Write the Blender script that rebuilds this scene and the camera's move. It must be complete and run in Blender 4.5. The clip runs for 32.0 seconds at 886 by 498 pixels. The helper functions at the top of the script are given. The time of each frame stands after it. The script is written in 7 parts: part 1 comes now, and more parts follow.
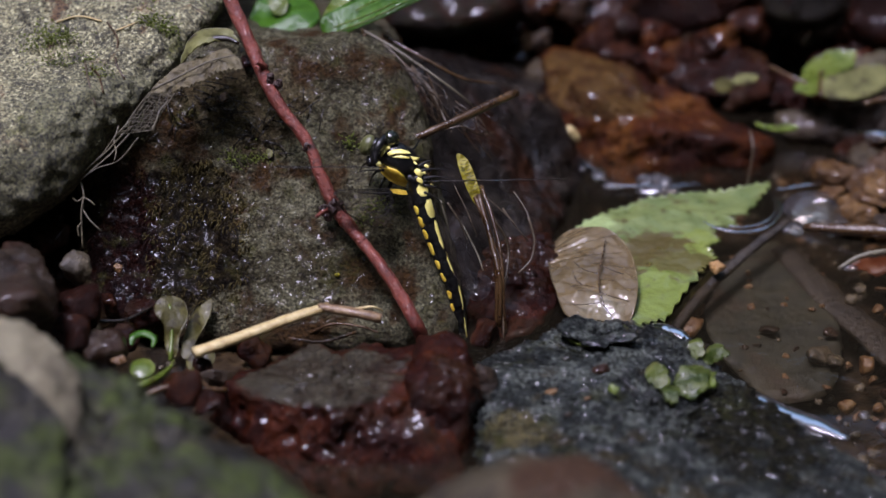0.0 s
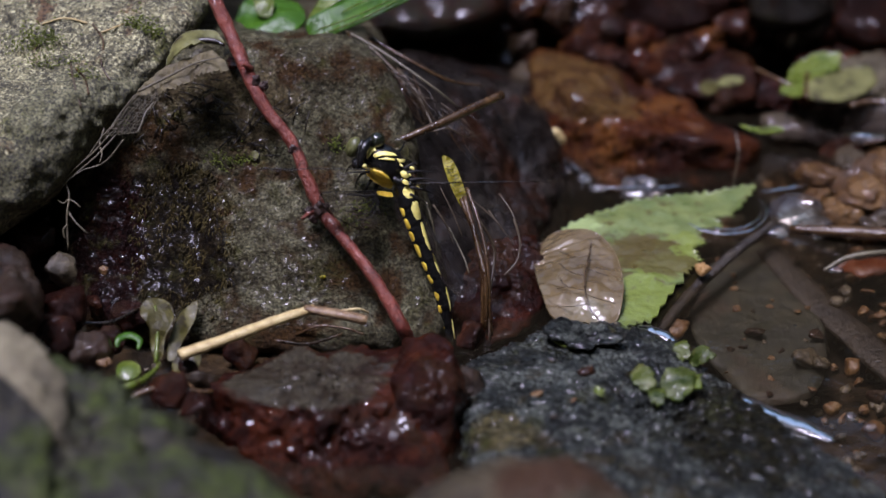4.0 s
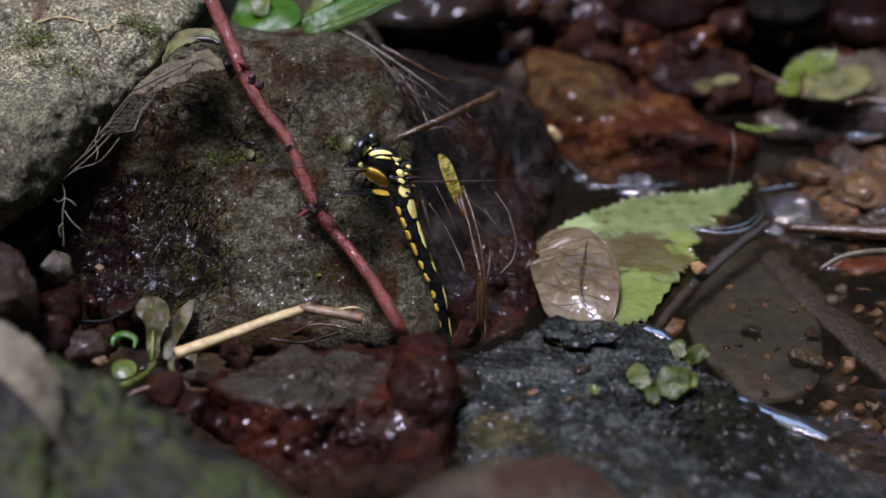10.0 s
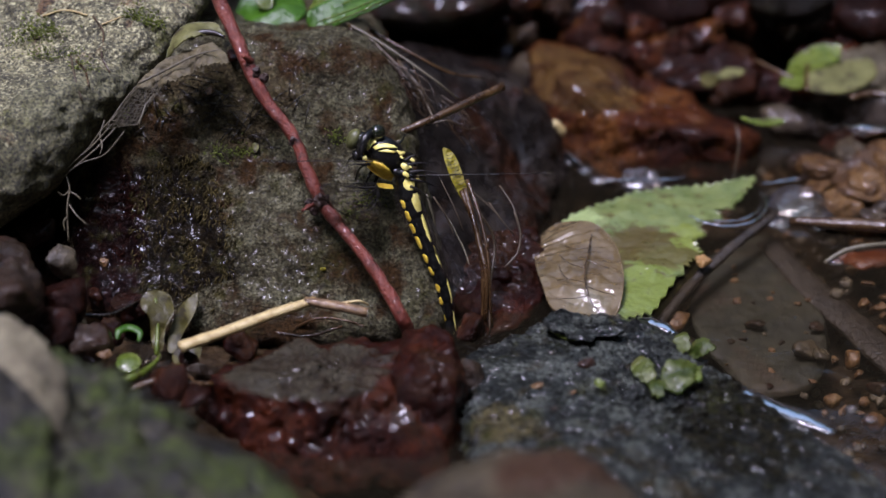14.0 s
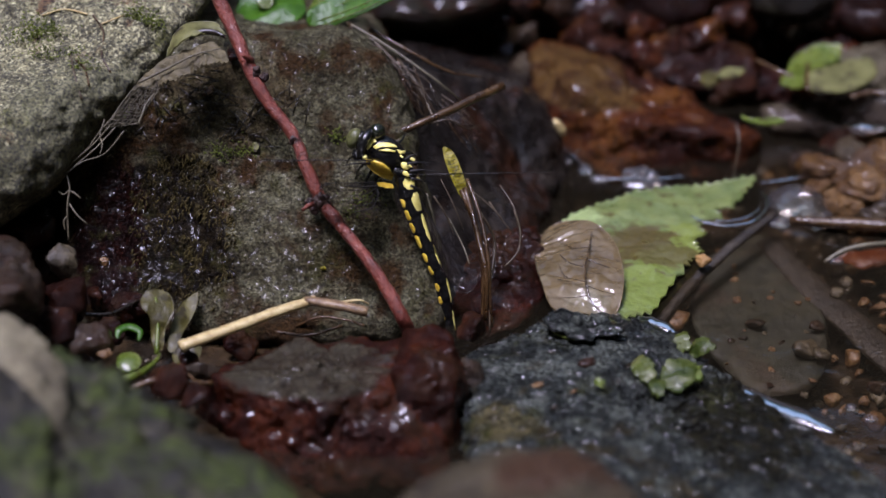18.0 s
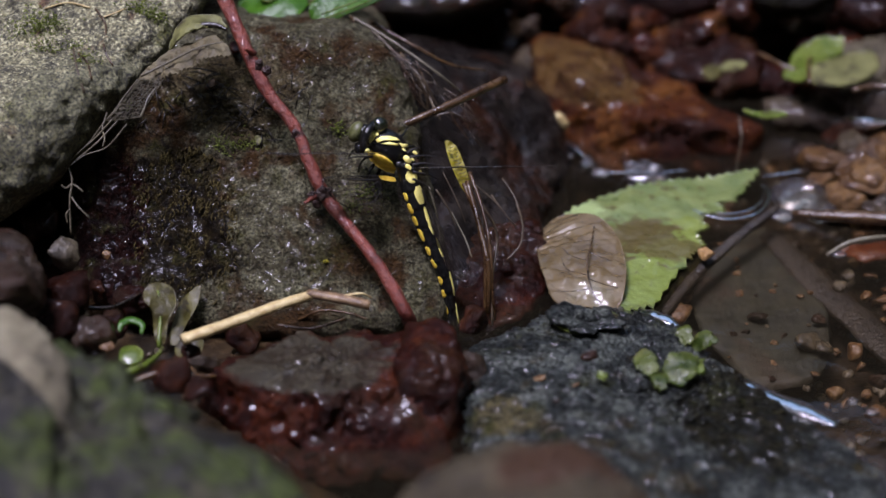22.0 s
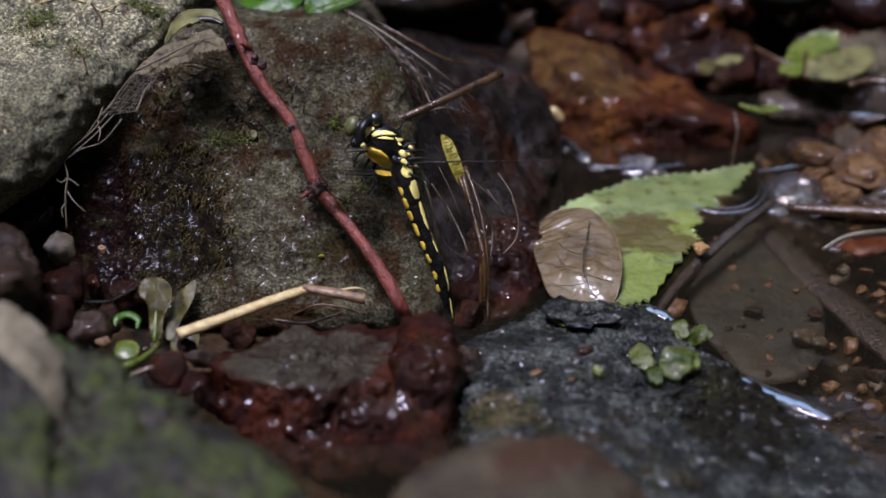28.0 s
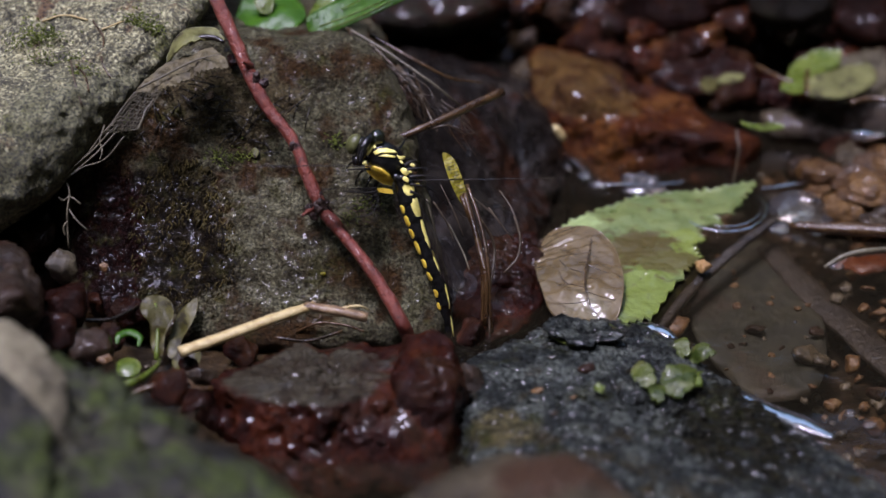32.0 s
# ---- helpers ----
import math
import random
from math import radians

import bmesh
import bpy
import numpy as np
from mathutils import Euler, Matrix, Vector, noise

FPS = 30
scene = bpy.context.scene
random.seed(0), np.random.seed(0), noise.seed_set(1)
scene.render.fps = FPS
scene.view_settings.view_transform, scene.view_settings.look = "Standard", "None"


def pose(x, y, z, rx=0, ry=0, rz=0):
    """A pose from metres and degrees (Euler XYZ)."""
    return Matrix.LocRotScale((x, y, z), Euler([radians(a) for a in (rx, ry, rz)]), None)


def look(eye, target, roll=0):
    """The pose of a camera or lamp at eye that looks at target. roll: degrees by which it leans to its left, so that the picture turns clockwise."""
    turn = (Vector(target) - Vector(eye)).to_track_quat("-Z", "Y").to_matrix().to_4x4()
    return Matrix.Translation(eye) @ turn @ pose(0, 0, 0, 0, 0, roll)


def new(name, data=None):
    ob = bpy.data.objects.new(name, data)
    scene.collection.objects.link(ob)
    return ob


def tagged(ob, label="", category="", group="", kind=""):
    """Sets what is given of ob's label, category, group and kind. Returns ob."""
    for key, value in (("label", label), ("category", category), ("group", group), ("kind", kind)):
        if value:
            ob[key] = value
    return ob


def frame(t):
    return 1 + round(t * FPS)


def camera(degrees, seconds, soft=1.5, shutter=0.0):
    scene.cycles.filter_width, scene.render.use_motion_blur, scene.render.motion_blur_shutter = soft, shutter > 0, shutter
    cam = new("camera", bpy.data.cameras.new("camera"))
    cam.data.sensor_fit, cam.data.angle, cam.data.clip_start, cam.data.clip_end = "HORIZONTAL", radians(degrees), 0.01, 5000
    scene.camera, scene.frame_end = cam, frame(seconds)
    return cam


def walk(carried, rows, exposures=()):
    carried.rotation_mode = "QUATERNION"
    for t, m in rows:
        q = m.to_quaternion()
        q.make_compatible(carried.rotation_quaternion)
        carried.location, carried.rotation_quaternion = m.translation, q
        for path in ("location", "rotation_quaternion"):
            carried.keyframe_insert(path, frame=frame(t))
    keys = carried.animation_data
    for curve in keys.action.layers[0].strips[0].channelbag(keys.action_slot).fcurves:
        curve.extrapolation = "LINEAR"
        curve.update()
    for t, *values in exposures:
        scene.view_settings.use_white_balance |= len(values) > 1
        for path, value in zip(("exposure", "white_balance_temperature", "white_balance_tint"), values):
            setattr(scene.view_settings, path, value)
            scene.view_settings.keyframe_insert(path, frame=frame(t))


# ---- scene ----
# A wet stream bank at close range: a dragonfly clings to a rock, its tail dipped between stones.
import functools
import itertools

# ---- camera: stands still, sways by fractions of a degree ----
EYE = (0.0, -0.5196, 0.3)
HOME = pose(*EYE, 60, 0, 0)
cam = camera(18.0, 32.0, soft=1.5)
cam.data.dof.use_dof = True
cam.data.dof.focus_distance = 0.57
cam.data.dof.aperture_fstop = 9.5
walk(cam, [
    (0, HOME @ pose(0, 0, 0, -0.013, 0.340, 0)),
    (0.5, HOME @ pose(0, 0, 0, -0.101, 0.312, 0)),
    (1, HOME @ pose(0, 0, 0, -0.125, 0.318, 0)),
    (1.5, HOME @ pose(0, 0, 0, -0.173, 0.323, 0)),
    (2, HOME @ pose(0, 0, 0, -0.207, 0.275, 0)),
    (2.5, HOME @ pose(0, 0, 0, -0.131, 0.168, 0)),
    (3, HOME @ pose(0, 0, 0, -0.127, 0.124, 0)),
    (3.5, HOME @ pose(0, 0, 0, -0.010, 0.088, 0)),
    (5.5, HOME @ pose(0, 0, 0, 0.057, -0.022, 0)),
    (6, HOME @ pose(0, 0, 0, 0.019, -0.023, 0)),
    (6.5, HOME @ pose(0, 0, 0, -0.053, -0.025, 0)),
    (7, HOME @ pose(0, 0, 0, -0.000, -0.051, 0)),
    (7.5, HOME @ pose(0, 0, 0, 0.015, -0.021, 0)),
    (8, HOME @ pose(0, 0, 0, 0.013, -0.045, 0)),
    (8.5, HOME @ pose(0, 0, 0, -0.017, -0.035, 0)),
    (9, HOME @ pose(0, 0, 0, -0.059, -0.039, 0)),
    (9.5, HOME @ pose(0, 0, 0, -0.039, -0.032, 0)),
    (10, HOME @ pose(0, 0, 0, 0.000, -0.035, 0)),
    (10.5, HOME @ pose(0, 0, 0, 0.004, -0.035, 0)),
    (11, HOME @ pose(0, 0, 0, -0.020, -0.035, 0)),
    (11.5, HOME @ pose(0, 0, 0, -0.023, -0.013, 0)),
    (12, HOME @ pose(0, 0, 0, 0.036, 0.021, 0)),
    (12.5, HOME @ pose(0, 0, 0, 0.014, 0.011, 0)),
    (13, HOME @ pose(0, 0, 0, 0.000, 0.000, 0)),
    (13.5, HOME @ pose(0, 0, 0, 0.009, 0.036, 0)),
    (14, HOME @ pose(0, 0, 0, -0.133, 0.056, 0)),
    (14.5, HOME @ pose(0, 0, 0, -0.074, 0.038, 0)),
    (16.5, HOME @ pose(0, 0, 0, -0.157, 0.129, 0)),
    (17, HOME @ pose(0, 0, 0, -0.171, 0.107, 0)),
    (17.5, HOME @ pose(0, 0, 0, -0.100, 0.088, 0)),
    (18, HOME @ pose(0, 0, 0, -0.149, 0.058, 0)),
    (18.5, HOME @ pose(0, 0, 0, -0.156, 0.069, 0)),
    (19, HOME @ pose(0, 0, 0, -0.236, 0.054, 0)),
    (19.5, HOME @ pose(0, 0, 0, -0.129, 0.053, 0)),
    (20, HOME @ pose(0, 0, 0, -0.164, 0.091, 0)),
    (20.5, HOME @ pose(0, 0, 0, -0.187, 0.111, 0)),
    (21, HOME @ pose(0, 0, 0, -0.300, 0.109, 0)),
    (21.5, HOME @ pose(0, 0, 0, -0.284, 0.124, 0)),
    (22, HOME @ pose(0, 0, 0, -0.286, 0.106, 0)),
    (22.5, HOME @ pose(0, 0, 0, -0.276, 0.123, 0)),
    (23, HOME @ pose(0, 0, 0, -0.308, 0.129, 0)),
    (23.5, HOME @ pose(0, 0, 0, -0.360, 0.138, 0)),
    (24, HOME @ pose(0, 0, 0, -0.363, 0.112, 0)),
    (24.5, HOME @ pose(0, 0, 0, -0.299, 0.084, 0)),
    (25, HOME @ pose(0, 0, 0, -0.413, 0.092, 0)),
    (25.5, HOME @ pose(0, 0, 0, -0.584, 0.015, 0)),
    (27.5, HOME @ pose(0, 0, 0, -0.436, 0.002, 0)),
    (28, HOME @ pose(0, 0, 0, -0.399, 0.019, 0)),
    (28.5, HOME @ pose(0, 0, 0, -0.304, 0.039, 0)),
    (29, HOME @ pose(0, 0, 0, -0.308, 0.047, 0)),
    (29.5, HOME @ pose(0, 0, 0, -0.248, 0.055, 0)),
    (30, HOME @ pose(0, 0, 0, -0.234, 0.051, 0)),
    (30.5, HOME @ pose(0, 0, 0, -0.259, 0.048, 0)),
    (31, HOME @ pose(0, 0, 0, -0.163, 0.037, 0)),
    (31.5, HOME @ pose(0, 0, 0, -0.135, 0.067, 0)),
    (32, HOME @ pose(0, 0, 0, -0.033, 0.054, 0)),
], exposures=[(0.0, 0.85), (32.0, 0.85)])

# ---- daylight: open sky above an unseen wooded gully, one soft sun ----
SUN_UP, SUN_ROUND = radians(74), radians(-125)
world = bpy.data.worlds.new("sky")
scene.world = world
world.use_nodes = True
sky = world.node_tree.nodes.new("ShaderNodeTexSky")
sky.sky_type, sky.sun_disc = "NISHITA", False
sky.dust_density, sky.ozone_density = 2.0, 1.5
sky.sun_elevation, sky.sun_rotation = SUN_UP, SUN_ROUND
backing = world.node_tree.nodes["Background"]
backing.inputs["Strength"].default_value = 0.15
world.node_tree.links.new(sky.outputs["Color"], backing.inputs["Color"])
lamp = bpy.data.lights.new("sun", "SUN")
lamp.energy, lamp.angle, lamp.color = 3.6, radians(19), (0.75, 0.71, 1.0)
sun = new("sun", lamp)
sun_way = Vector((math.sin(SUN_ROUND) * math.cos(SUN_UP), math.cos(SUN_ROUND) * math.cos(SUN_UP), math.sin(SUN_UP)))
sun.matrix_world = look(sun_way * 3, (0, 0, 0))


# ---- geometry tools: a geo is (array of points, list of faces) ----
def lattice(p, seed):
    """Smooth gradient noise of an array of points, about -0.7 to 0.7."""
    cell = np.floor(p).astype(np.int64)
    part_ = p - cell
    ease = part_ ** 3 * (part_ * (part_ * 6 - 15) + 10)
    total = np.zeros(len(p))
    for a, b, c in itertools.product((0, 1), repeat=3):
        q = cell + (a, b, c)
        h = (q[:, 0] * 73856093) ^ (q[:, 1] * 19349663) ^ (q[:, 2] * 83492791) ^ (seed * 2654435761 % 2147483647)
        h = (h ^ (h >> 13)) * 1274126177 & 0x7FFFFFFF
        h = (h ^ (h >> 15)) * 668265263 & 0x7FFFFFFF
        g = np.stack(((h & 1023), (h >> 10 & 1023), (h >> 20 & 1023)), 1) / 511.5 - 1
        d = part_ - (a, b, c)
        w = (ease[:, 0] if a else 1 - ease[:, 0]) * (ease[:, 1] if b else 1 - ease[:, 1]) * (ease[:, 2] if c else 1 - ease[:, 2])
        total += w * (g * d).sum(1)
    return total


def fbm(p, scale, octaves, seed):
    total, amp = np.zeros(len(p)), 1.0
    for k in range(octaves):
        total += amp * lattice(p * scale * 2 ** k, seed + 17 * k)
        amp *= 0.5
    return total


@functools.lru_cache(None)
def ball(level):
    bm = bmesh.new()
    bmesh.ops.create_icosphere(bm, subdivisions=level, radius=1)
    bm.verts.ensure_lookup_table()
    pts = np.array([v.co for v in bm.verts])
    faces = [tuple(v.index for v in f.verts) for f in bm.faces]
    bm.free()
    return pts, faces


def join(*geos):
    pts, faces, n = [], [], 0
    for p, f in geos:
        pts.append(np.asarray(p, float))
        faces += [tuple(i + n for i in face) for face in f]
        n += len(p)
    return np.concatenate(pts), faces


def from_bm(bm):
    bm.verts.index_update()
    geo = np.array([v.co for v in bm.verts]), [tuple(v.index for v in f.verts) for f in bm.faces]
    bm.free()
    return geo


def smooth_line(points, steps=6):
    """Points along a Catmull-Rom curve through the given ones."""
    p = np.array(points, float)
    p = np.concatenate((2 * p[:1] - p[1:2], p, 2 * p[-1:] - p[-2:-1]))
    out = []
    for i in range(1, len(p) - 2):
        for k in range(steps):
            t = k / steps
            a, b, c, d = p[i - 1:i + 3]
            out.append(0.5 * (2 * b + (c - a) * t + (2 * a - 5 * b + 4 * c - d) * t * t + (3 * b - a - 3 * c + d) * t ** 3))
    out.append(p[-2])
    return np.array(out)


def tube(points, radii, sides=8, steps=6, wobble=0.0, seed=0, flat=1.0, ref=(0.13, 0.31, 0.94)):
    """A round or flattened stem along a curve; radii: one number or one for each point given."""
    line = smooth_line(points, steps)
    n = len(line)
    radii = np.interp(np.linspace(0, 1, n), np.linspace(0, 1, len(np.atleast_1d(radii))), np.atleast_1d(radii))
    way = np.gradient(line, axis=0)
    way /= np.linalg.norm(way, axis=1)[:, None] + 1e-12
    up = np.array(ref)
    pts = []
    for i in range(n):
        side = np.cross(way[i], up)
        side /= np.linalg.norm(side) + 1e-12
        up = np.cross(side, way[i])
        for k in range(sides):
            a = 2 * math.pi * k / sides
            pts.append(line[i] + radii[i] * (math.cos(a) * side + flat * math.sin(a) * up))
    pts = np.array(pts)
    if wobble:
        mid = np.repeat(line, sides, 0)
        pts = mid + (pts - mid) * (1 + wobble * 2 * fbm(pts, 0.45 / radii.max(), 3, seed))[:, None]
    faces = [(i * sides + k, i * sides + (k + 1) % sides, (i + 1) * sides + (k + 1) % sides, (i + 1) * sides + k)
             for i in range(n - 1) for k in range(sides)]
    faces += [tuple(range(sides))[::-1], tuple((n - 1) * sides + k for k in range(sides))]
    return pts, faces


def tube_patch(points, radii, a, b, angle, spread, ref, lift=0.00007, rows=8, cols=7, taper=0.3):
    """A raised marking on the skin of a tube, from a to b along it (0 to 1), round an angle (degrees), spread wide."""
    n = 61
    base = tube(points, radii, sides=36, steps=(n - 1) // (len(points) - 1), ref=ref)[0]
    n = len(base) // 36
    base = base.reshape(n, 36, 3)
    mids = base.mean(1)
    pts = []
    for i in range(rows):
        s = i / (rows - 1)
        w = spread * (1 - taper + taper * math.sin(math.pi * min(max(s, 0.08), 0.92)))
        at = (a + (b - a) * s) * (n - 1)
        i0 = min(int(at), n - 2)
        for j in range(cols):
            u = 2 * j / (cols - 1) - 1
            g = ((angle + u * w / 2 * math.sqrt(max(0.15, 1 - (2 * s - 1) ** 4))) % 360) / 10
            j0 = int(g) % 36
            f1, f2 = at - i0, g - int(g)
            ring = [base[k, j0] * (1 - f2) + base[k, (j0 + 1) % 36] * f2 for k in (i0, i0 + 1)]
            p = ring[0] * (1 - f1) + ring[1] * f1
            mid = mids[i0] * (1 - f1) + mids[i0 + 1] * f1
            out = (p - mid) / (np.linalg.norm(p - mid) + 1e-9)
            rim = i in (0, rows - 1) or j in (0, cols - 1)
            pts.append(p + out * (-0.5 * lift if rim else lift))
    faces = [(i * cols + j, (i + 1) * cols + j, (i + 1) * cols + j + 1, i * cols + j + 1) for i in range(rows - 1) for j in range(cols - 1)]
    return np.array(pts), faces


def skin(p, centre, radii, turn, to_eye=(0, -0.866, 0.5)):
    """The place on an ellipsoid's near side that hides the point p from the eye."""
    m = np.array(turn.to_3x3()).T
    o, w = m @ (np.array(p) - np.array(centre)) / radii, m @ np.array(to_eye) / radii
    a, b, c = w @ w, o @ w, o @ o - 1
    root = math.sqrt(max(b * b - a * c, 0))
    return np.array(p) + np.array(to_eye) * ((-b + root) / a)


def blob(centre, radii, turn=None, level=4, bumps=(), seed=0, power=2.0):
    """An ellipsoid, squarer with a higher power; bumps: (scale per metre, height in metres)."""
    pts, faces = ball(level)
    q = pts / (np.abs(pts) ** power).sum(1)[:, None] ** (1 / power) * np.array(radii)
    for s, a in bumps:
        q = q + pts * (a * fbm(q + np.array(centre), s, 3, seed))[:, None]
    if turn is not None:
        q = q @ np.array(turn.to_3x3()).T
    return q + np.array(centre), faces


def hull_planes(corners):
    bm = bmesh.new()
    for c in corners:
        bm.verts.new(c)
    bmesh.ops.convex_hull(bm, input=bm.verts)
    bm.normal_update()
    mid = np.mean(np.array(corners), axis=0)
    out = []
    for f in bm.faces:
        n, d = np.array(f.normal), float(np.dot(np.array(f.normal), np.array(f.verts[0].co) - mid))
        if d < 0:
            n, d = -n, -d
        out.append((n, max(d, 1e-4)))
    bm.free()
    return mid, out


def stone_geo(corners, level=5, round_=14, bumps=((60, 0.003), (260, 0.0008)), seed=1, hollows=()):
    """A worn stone: the block between its corners, edges rounded (a higher number is sharper), surface broken up.
    hollows: (centre, radius, depth) of places where it is scooped out."""
    mid, planes = hull_planes(corners)
    dirs, faces = ball(level)
    inv = np.zeros(len(dirs))
    for n, d in planes:
        inv += np.maximum(0, dirs @ n / d) ** round_
    pts = dirs / inv[:, None] ** (1 / round_)
    for s, a in bumps:
        pts = pts + dirs * (a * fbm(pts + mid, s, 4, seed))[:, None]
    pts = pts + mid
    for centre, radius, depth in hollows:
        gap = np.linalg.norm((pts - np.array(centre)) / np.array(radius), axis=1)
        gap = gap + 0.5 * fbm(pts, 90, 3, seed + 5)
        s = np.clip((1 - gap) * 2.2, 0, 1)
        pts = pts - dirs * (depth * s * s * (3 - 2 * s))[:, None]
    return pts, faces


def sheet(outline, thick=0.0003, teeth=0, tooth=0.0006, bumps=(), seed=0, bulge=0.0, cuts=3, teeth_from=0.0, teeth_to=1.0):
    """A leaf-like sheet within an outline, with saw teeth along it, thickness and gentle waves."""
    o = [Vector(c) for c in (outline if teeth or len(outline) > 24 else round_rim(outline, 3))]
    mid = sum(o, Vector()) / len(o)
    normal = Vector()
    for a, b in zip(o, o[1:] + o[:1]):
        normal += (a - mid).cross(b - mid)
    normal.normalize()
    if normal.z < 0:
        normal = -normal
    rim, rng = [], random.Random(seed)
    total = len(o)
    for i, (a, b) in enumerate(zip(o, o[1:] + o[:1])):
        n = max(1, teeth)
        serrate = teeth and teeth_from <= i / total < teeth_to
        for k in range(n):
            rim.append(a.lerp(b, k / n))
            if serrate:
                out = (b - a).cross(normal).normalized()
                if out.dot(a - mid) < 0:
                    out = -out
                rim.append(a.lerp(b, (k + 0.75) / n) + out * tooth * rng.uniform(0.5, 1.3))
    bm = bmesh.new()
    bm.faces.new([bm.verts.new(c) for c in rim])
    bmesh.ops.triangulate(bm, faces=bm.faces[:], ngon_method="BEAUTY")
    for _ in range(cuts):
        longest = sorted(bm.edges, key=lambda e: -e.calc_length())
        cap = longest[0].calc_length() * 0.55
        bmesh.ops.subdivide_edges(bm, edges=[e for e in bm.edges if e.calc_length() > cap], cuts=1)
        bmesh.ops.triangulate(bm, faces=[f for f in bm.faces if len(f.verts) > 3])
    reach = max((c - mid).length for c in o)
    pts, faces = from_bm(bm)
    n = np.array(normal)
    rise = np.zeros(len(pts))
    for s, a in bumps:
        rise += a * fbm(pts, s, 2, seed)
    if bulge:
        gap = np.linalg.norm(pts - np.array(mid), axis=1) / reach
        rise += bulge * np.clip(1 - gap ** 2, 0, 1)
    top = pts + n * rise[:, None]
    low = top - n * thick
    m = len(pts)
    edges = {}
    for f in faces:
        for a, b in zip(f, f[1:] + f[:1]):
            edges[(a, b)] = True
    rim_faces = [(b, a, a + m, b + m) for a, b in edges if (b, a) not in edges]
    up = [f if np.dot(np.cross(pts[f[1]] - pts[f[0]], pts[f[2]] - pts[f[0]]), n) > 0 else f[::-1] for f in faces]
    return np.concatenate((top, low)), up + [tuple(i + m for i in f[::-1]) for f in up] + rim_faces


def round_rim(outline, steps=5):
    """An outline rounded through its points."""
    n = len(outline)
    line = smooth_line([*outline[-2:], *outline, *outline[:2]], steps)
    return [tuple(p) for p in line[2 * steps:(n + 2) * steps]]


BASE = {}


def mesh_of(name, geo, material, origin, smooth=True):
    pts, faces = geo
    me = bpy.data.meshes.new(name)
    me.from_pydata((np.asarray(pts, float) - np.array(origin)).tolist(), [], faces)
    me.polygons.foreach_set("use_smooth", [smooth] * len(me.polygons))
    me.materials.append(material)
    me.update()
    return me


def part(name, geo, material, parent, label="", smooth=True):
    """One mesh object under a thing or a part, its origin in its middle."""
    c = np.mean(np.asarray(geo[0]), axis=0)
    ob = new(name, mesh_of(name, geo, material, c, smooth))
    ob.parent = parent
    ob.location = Vector(c) - BASE[parent.name]
    BASE[ob.name] = Vector(c)
    return tagged(ob, label)


def thing(name, geo, material, label, category, group="", kind="", smooth=True):
    """A thing of one mesh."""
    p = np.asarray(geo[0])
    c = np.array((p[:, 0].mean(), p[:, 1].mean(), p[:, 2].min()))
    ob = new(name, mesh_of(name, geo, material, c, smooth))
    ob.location = c
    BASE[ob.name] = Vector(c)
    return tagged(ob, label, category, group, kind)


def holder(name, at, label, category, group=""):
    """An Empty at a thing's base, which carries its parts."""
    ob = new(name)
    ob.location = at
    BASE[ob.name] = Vector(at)
    return tagged(ob, label, category, group)


# ---- materials ----
def start(name):
    m = bpy.data.materials.new(name)
    m.use_nodes = True
    t = m.node_tree
    return m, t, t.nodes["Principled BSDF"]


def node(t, kind, **sets):
    n = t.nodes.new("ShaderNode" + kind)
    for k, v in sets.items():
        n.inputs[k.replace("_", " ")].default_value = v
    return n


def spot_vector(t):
    """Object coordinates, moved for each object by its own random number."""
    co, info = t.nodes.new("ShaderNodeTexCoord"), t.nodes.new("ShaderNodeObjectInfo")
    add = t.nodes.new("ShaderNodeVectorMath")
    add.operation = "ADD"
    t.links.new(co.outputs["Object"], add.inputs[0])
    t.links.new(info.outputs["Random"], add.inputs[1])
    return add.outputs[0], co.outputs["Object"]


def ramp(t, fac, stops):
    r = t.nodes.new("ShaderNodeValToRGB")
    e = r.color_ramp.elements
    while len(e) < len(stops):
        e.new(0.5)
    for el, (at, col) in zip(e, stops):
        el.position = at
        el.color = (*col, 1) if len(col) == 3 else col
    t.links.new(fac, r.inputs["Fac"])
    return r.outputs["Color"]


def grey(v):
    return (v, v, v)


def mix(t, fac, a, b, how="MIX"):
    m = t.nodes.new("ShaderNodeMix")
    m.data_type, m.blend_type = "RGBA", how
    for sock, v in ((0, fac), (6, a), (7, b)):
        if hasattr(v, "is_output"):
            t.links.new(v, m.inputs[sock])
        else:
            m.inputs[sock].default_value = v if sock == 0 else (*v, 1)
    return m.outputs[2]


def noise_at(t, vec, scale, detail=6, rough=0.6, warp=0.0):
    n = node(t, "TexNoise", Scale=scale, Detail=detail, Roughness=rough, Distortion=warp)
    t.links.new(vec, n.inputs["Vector"])
    return n.outputs["Fac"]


def math_node(t, how, a, b, c=0.0):
    n = t.nodes.new("ShaderNodeMath")
    n.operation = how
    for sock, v in zip(n.inputs, (a, b, c)):
        if hasattr(v, "is_output"):
            t.links.new(v, sock)
        else:
            sock.default_value = v
    return n.outputs[0]


